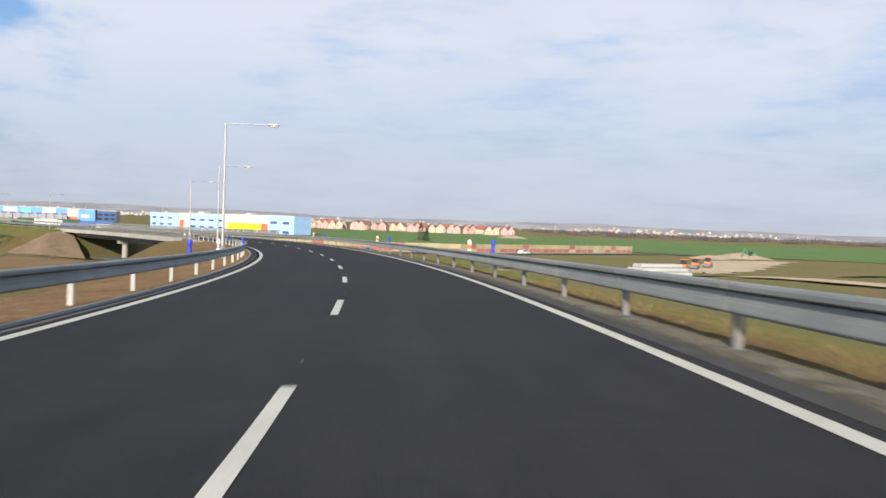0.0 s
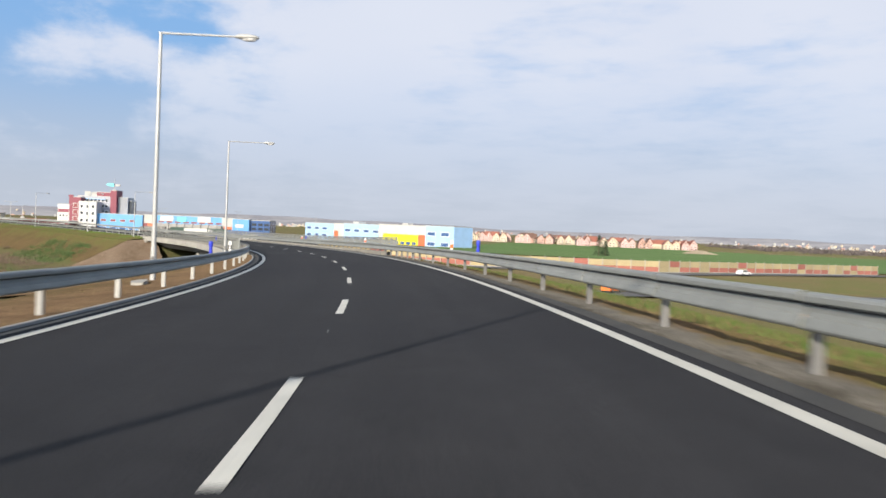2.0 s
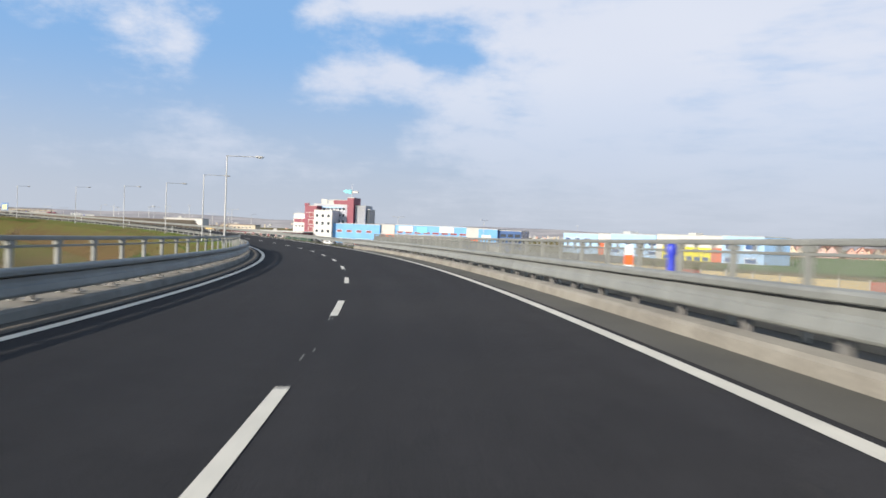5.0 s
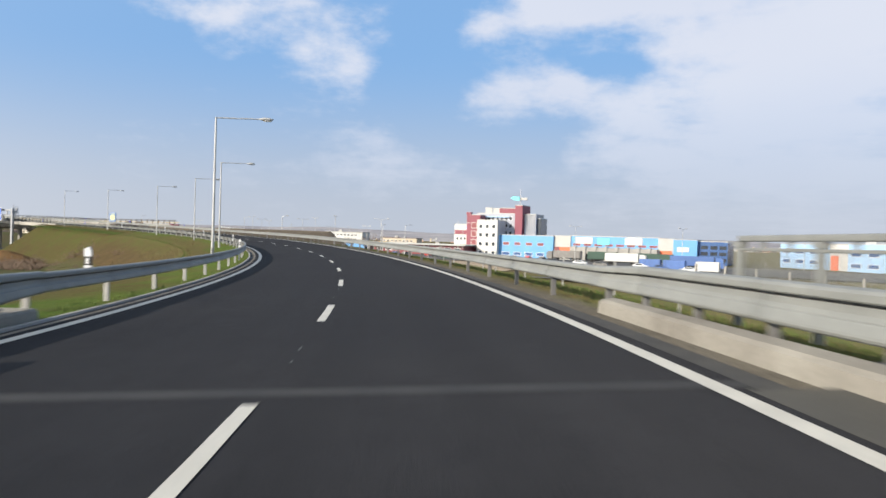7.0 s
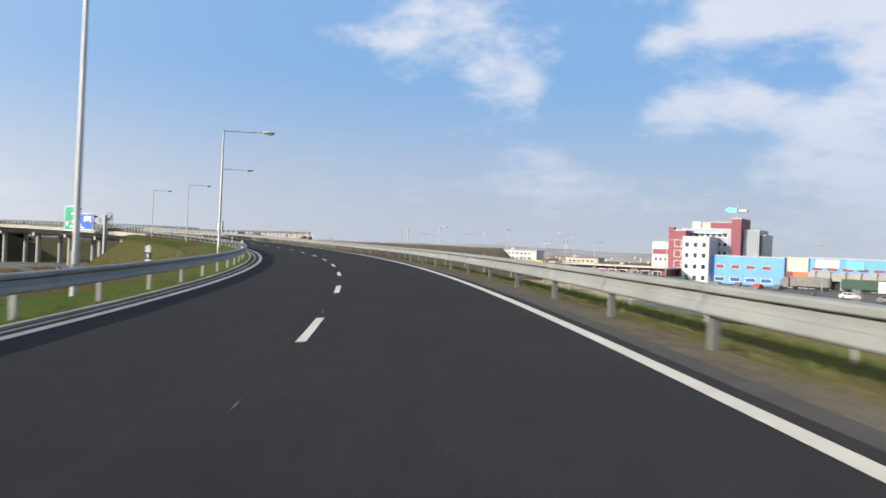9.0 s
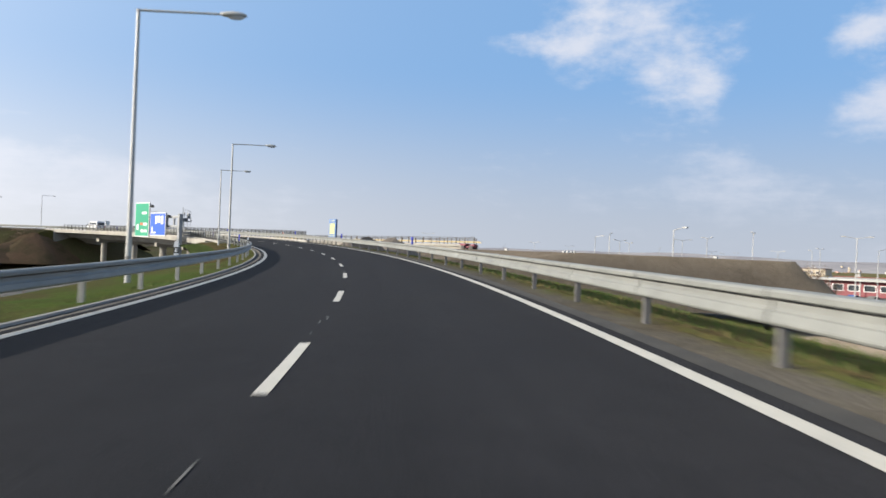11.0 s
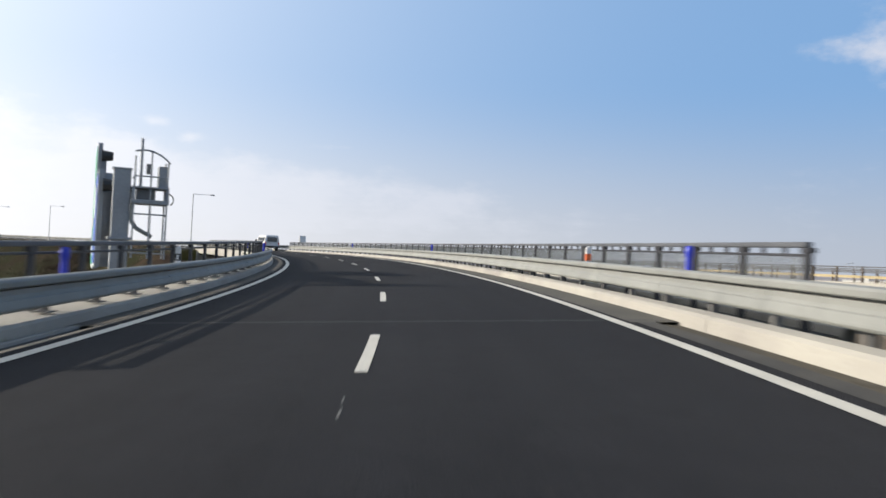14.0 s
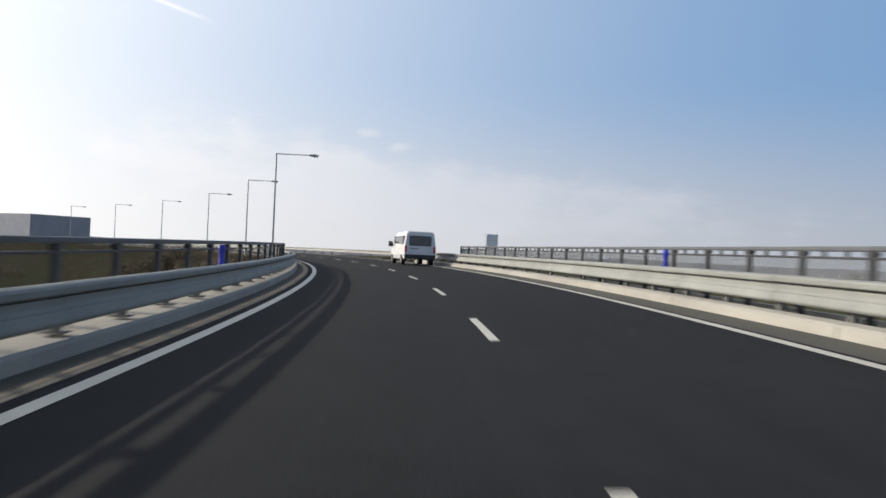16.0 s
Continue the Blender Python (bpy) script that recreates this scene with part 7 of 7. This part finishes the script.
pl = []
for i in range(170):
    x, y = -374 + r.gauss(0, 11), 222 + r.gauss(0, 5)
    if np.min(np.hypot(LINE_X - x, LINE_Y - y)) > 9:
        pl.append((x, y, land(x, y) + 0.05, r.uniform(0.5, 1.2)))
clumps("brush", pl, BRUSH_DARK, "dark dense brush at the foot of the bank", 1.9, 27, 110)
pl = []
for i in range(420):
    x, y = r.uniform(-560, -350), r.uniform(20, 225)
    d = np.min(np.hypot(LINE_X - x, LINE_Y - y))
    if d > 13:
        pl.append((x, y, land(x, y) - 0.05, r.uniform(0.5, 1.4)))
for i in range(420):
    q = ramp(r.uniform(506, 665), -r.uniform(6.0, 24))
    pl.append((float(q[0]), float(q[1]), land(q[0], q[1]) - 0.05, r.uniform(0.3, 0.9)))
clumps("brush", pl, TWIGS, "brown leafless brush on the rough land", 1.5, 26, 60)
pl = []
for i in range(170):
    x, y = -212 + r.gauss(0, 16), 236 + r.gauss(0, 5)
    d = np.min(np.hypot(LINE_X - x, LINE_Y - y))
    if d > 12.5:
        pl.append((x, y, land(x, y) - 0.05, r.uniform(0.6, 1.5)))
heap(-221, 242.5, 8.5, 2.6, "mound", SOIL, "brown overgrown soil mound below the bank", 14)
heap(-233, 240, 7.0, 2.0, "mound", SOIL, "brown overgrown soil mound below the bank", 15)
clumps("brush", pl, TWIGS, "brown leafless brush below the bank", 1.4, 16, 110)


pl = []
for i in range(170):
    q = ramp(r.uniform(222, 300), -r.uniform(6.5, 12.5))
    pl.append((float(q[0]), float(q[1]), land(q[0], q[1]) + 0.15, r.uniform(0.5, 1.1)))
clumps("weeds", pl, BLADE_DRY, "tall dry weed stalks on the green bank", 0.8, 33, 26, 1.6)

# thin survey stakes behind the rail
rs = random.Random(41)
stake_body = mesh_bm("stake", prism([(-0.022, -0.5), (0.022, -0.5), (0.022, 0.80), (0.0, 0.84), (-0.022, 0.80)], -0.02, 0.02), POST_STEEL)
for i in range(24):
    m = at(206 + 4.6 * i + rs.uniform(-0.6, 0.6), 7.1 + rs.uniform(-0.25, 0.25), -0.22, rs.uniform(-20, 20))
    ob = new("stake", stake_body)
    ob.matrix_basis = m @ Matrix.Rotation(radians(rs.uniform(-4, 4)), 4, "X")
    tagged(ob, "thin pale wooden stake standing in the grass", "stake", "stakes behind the rail")


def grass(name, mat, spans, count, seed, h0, h1, label):
    """Blades on the verges, thicker in tufts."""
    rr = np.random.RandomState(seed)
    V, F = [], []
    for a, b, l0, l1, d0, d1, share in spans:
        n = int(count * share)
        s = rr.uniform(a, b, n)
        f = rr.uniform(0, 1, n) ** 0.8
        lat = l0 + (l1 - l0) * f
        dz = d0 + (d1 - d0) * f
        P = ramp(s, lat, 0.0)
        P[:, 2] += dz
        ang = rr.uniform(0, 2 * np.pi, n)
        h = rr.uniform(h0, h1, n) * (0.75 + 0.5 * (np.sin(s * 0.93 + 2.1 * np.sin(lat * 1.9 + s * 0.171)) * np.sin(s * 0.377 + lat * 3.1 + 1.7 * np.sin(s * 0.059)) > 0.1))
        lean = rr.normal(0, 0.35, (n, 2)) * h[:, None]
        w = 0.011 + 0.010 * rr.uniform(0, 1, n)
        for i in range(n):
            x, y, z = P[i]
            cx, cy = math.cos(ang[i]) * w[i], math.sin(ang[i]) * w[i]
            k = len(V)
            V += [(x - cx, y - cy, z - 0.03), (x + cx, y + cy, z - 0.03), (x + lean[i, 0], y + lean[i, 1], z + h[i])]
            F.append((k, k + 1, k + 2))
    return tagged(new(name, mesh_of(name, V, F, mat)), label, kind="stuff")


grass("grass", BLADE, [(196, 403, -4.30, -9.0, -0.02, -0.62, 0.75), (30, 116, 5.9, 8.4, -0.21, -0.50, 0.14), (196, 403, 5.45, 8.2, -0.15, -0.48, 0.36)], 130000, 31, 0.04, 0.13, "fresh green grass on the banks")
grass("dry_grass", BLADE_DRY, [(0, 116, -4.35, -7.0, -0.02, -0.24, 0.04), (0, 116, 5.5, 8.0, -0.16, -0.46, 0.26), (196, 403, 5.3, 8.0, -0.13, -0.46, 0.36), (340, 403, -4.35, -7.0, -0.02, -0.24, 0.25)], 70000, 32, 0.03, 0.10, "dry straw-coloured grass on the banks")

# ------------------------------------------------------------------ the distance
def hills():
    m = bpy.data.materials.new("glowing_far_hills")
    m.use_nodes = True
    tr = m.node_tree
    sh = tr.nodes["Principled BSDF"]
    co = node(tr, "ShaderNodeNewGeometry").outputs["Position"]
    st = node(tr, "ShaderNodeVectorMath", co, (0.012, 0.012, 0.16), operation="MULTIPLY").outputs[0]
    n1 = node(tr, "ShaderNodeTexNoise", st, None, 1.0, 6.0, 0.65).outputs[0]
    f = node(tr, "ShaderNodeMapRange", n1, 0.38, 0.62, 0.0, 1.0).outputs[0]
    # the haze of distance is put into these pale greys
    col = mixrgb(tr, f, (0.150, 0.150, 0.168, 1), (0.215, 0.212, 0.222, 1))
    tr.links.new(col, sh.inputs["Base Color"])
    sh.inputs["Roughness"].default_value = 1.0
    sh.inputs["Specular IOR Level"].default_value = 0.0
    # the hills also glow faintly in their own colour, to fade towards the sky
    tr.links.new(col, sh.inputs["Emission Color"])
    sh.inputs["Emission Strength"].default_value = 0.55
    n = 360
    V, F = [], []
    for i in range(n):
        a = 2 * math.pi * i / n
        top = 6.0 + 3.5 * math.sin(3 * a + 1) + 2.5 * math.sin(11 * a) + 1.2 * math.sin(29 * a + 2) + 0.8 * math.sin(61 * a)
        R = 1900 + 120 * math.sin(5 * a)
        x, y = -100 + R * math.cos(a), 200 + R * math.sin(a)
        V += [(x, y, -18), (x * 1.02, y * 1.02, max(top, 0.5)), (x * 1.3, y * 1.3, -20)]
    for i in range(n):
        j = (i + 1) % n
        for k in range(2):
            F.append((i*3 + k, j*3 + k, j*3 + k + 1, i*3 + k + 1))
    tagged(new("backdrop", mesh_of("backdrop", V, F, m, True)), "far grey hills on the horizon, haze in their colour and a faint glow", kind="structure")


hills()
# specks of far towns: many small houses as one piece for each tint
for tint, seed, count in ((OFFWHITE, 17, 420), (CREAM, 18, 260), (SALMON, 19, 200)):
    V, F = [], []
    r = random.Random(seed)
    for i in range(count):
        a = r.choice((r.gauss(1.20, 0.07), r.gauss(0.75, 0.06), r.gauss(1.80, 0.16), r.gauss(1.95, 0.10), r.uniform(0.3, 2.9), r.gauss(2.45, 0.2)))
        R = r.uniform(1560, 1800)
        tall = r.random() < 0.12 and 1.6 < a < 2.3
        x, y, w, h = -100 + R * math.cos(a), 200 + R * math.sin(a), r.uniform(2.0, 5.5), r.uniform(1.2, 2.6) * (2.2 if tall else 1.0)
        z = -12.5 + r.uniform(0, 13) * (R - 1500) / 300 - 2.0
        k = len(V)
        V += [(x + i2 * w / 2, y + j2 * w / 3, z + q) for q in (-2.0, h) for i2, j2 in ((-1, -1), (1, -1), (1, 1), (-1, 1))]
        F += [(k + j, k + (j + 1) % 4, k + 4 + (j + 1) % 4, k + 4 + j) for j in range(4)] + [(k + 4, k + 5, k + 6, k + 7)]
    tagged(new("far_town", mesh_of("far_town", V, F, tint)), "scattered pale houses of far towns", kind="stuff")
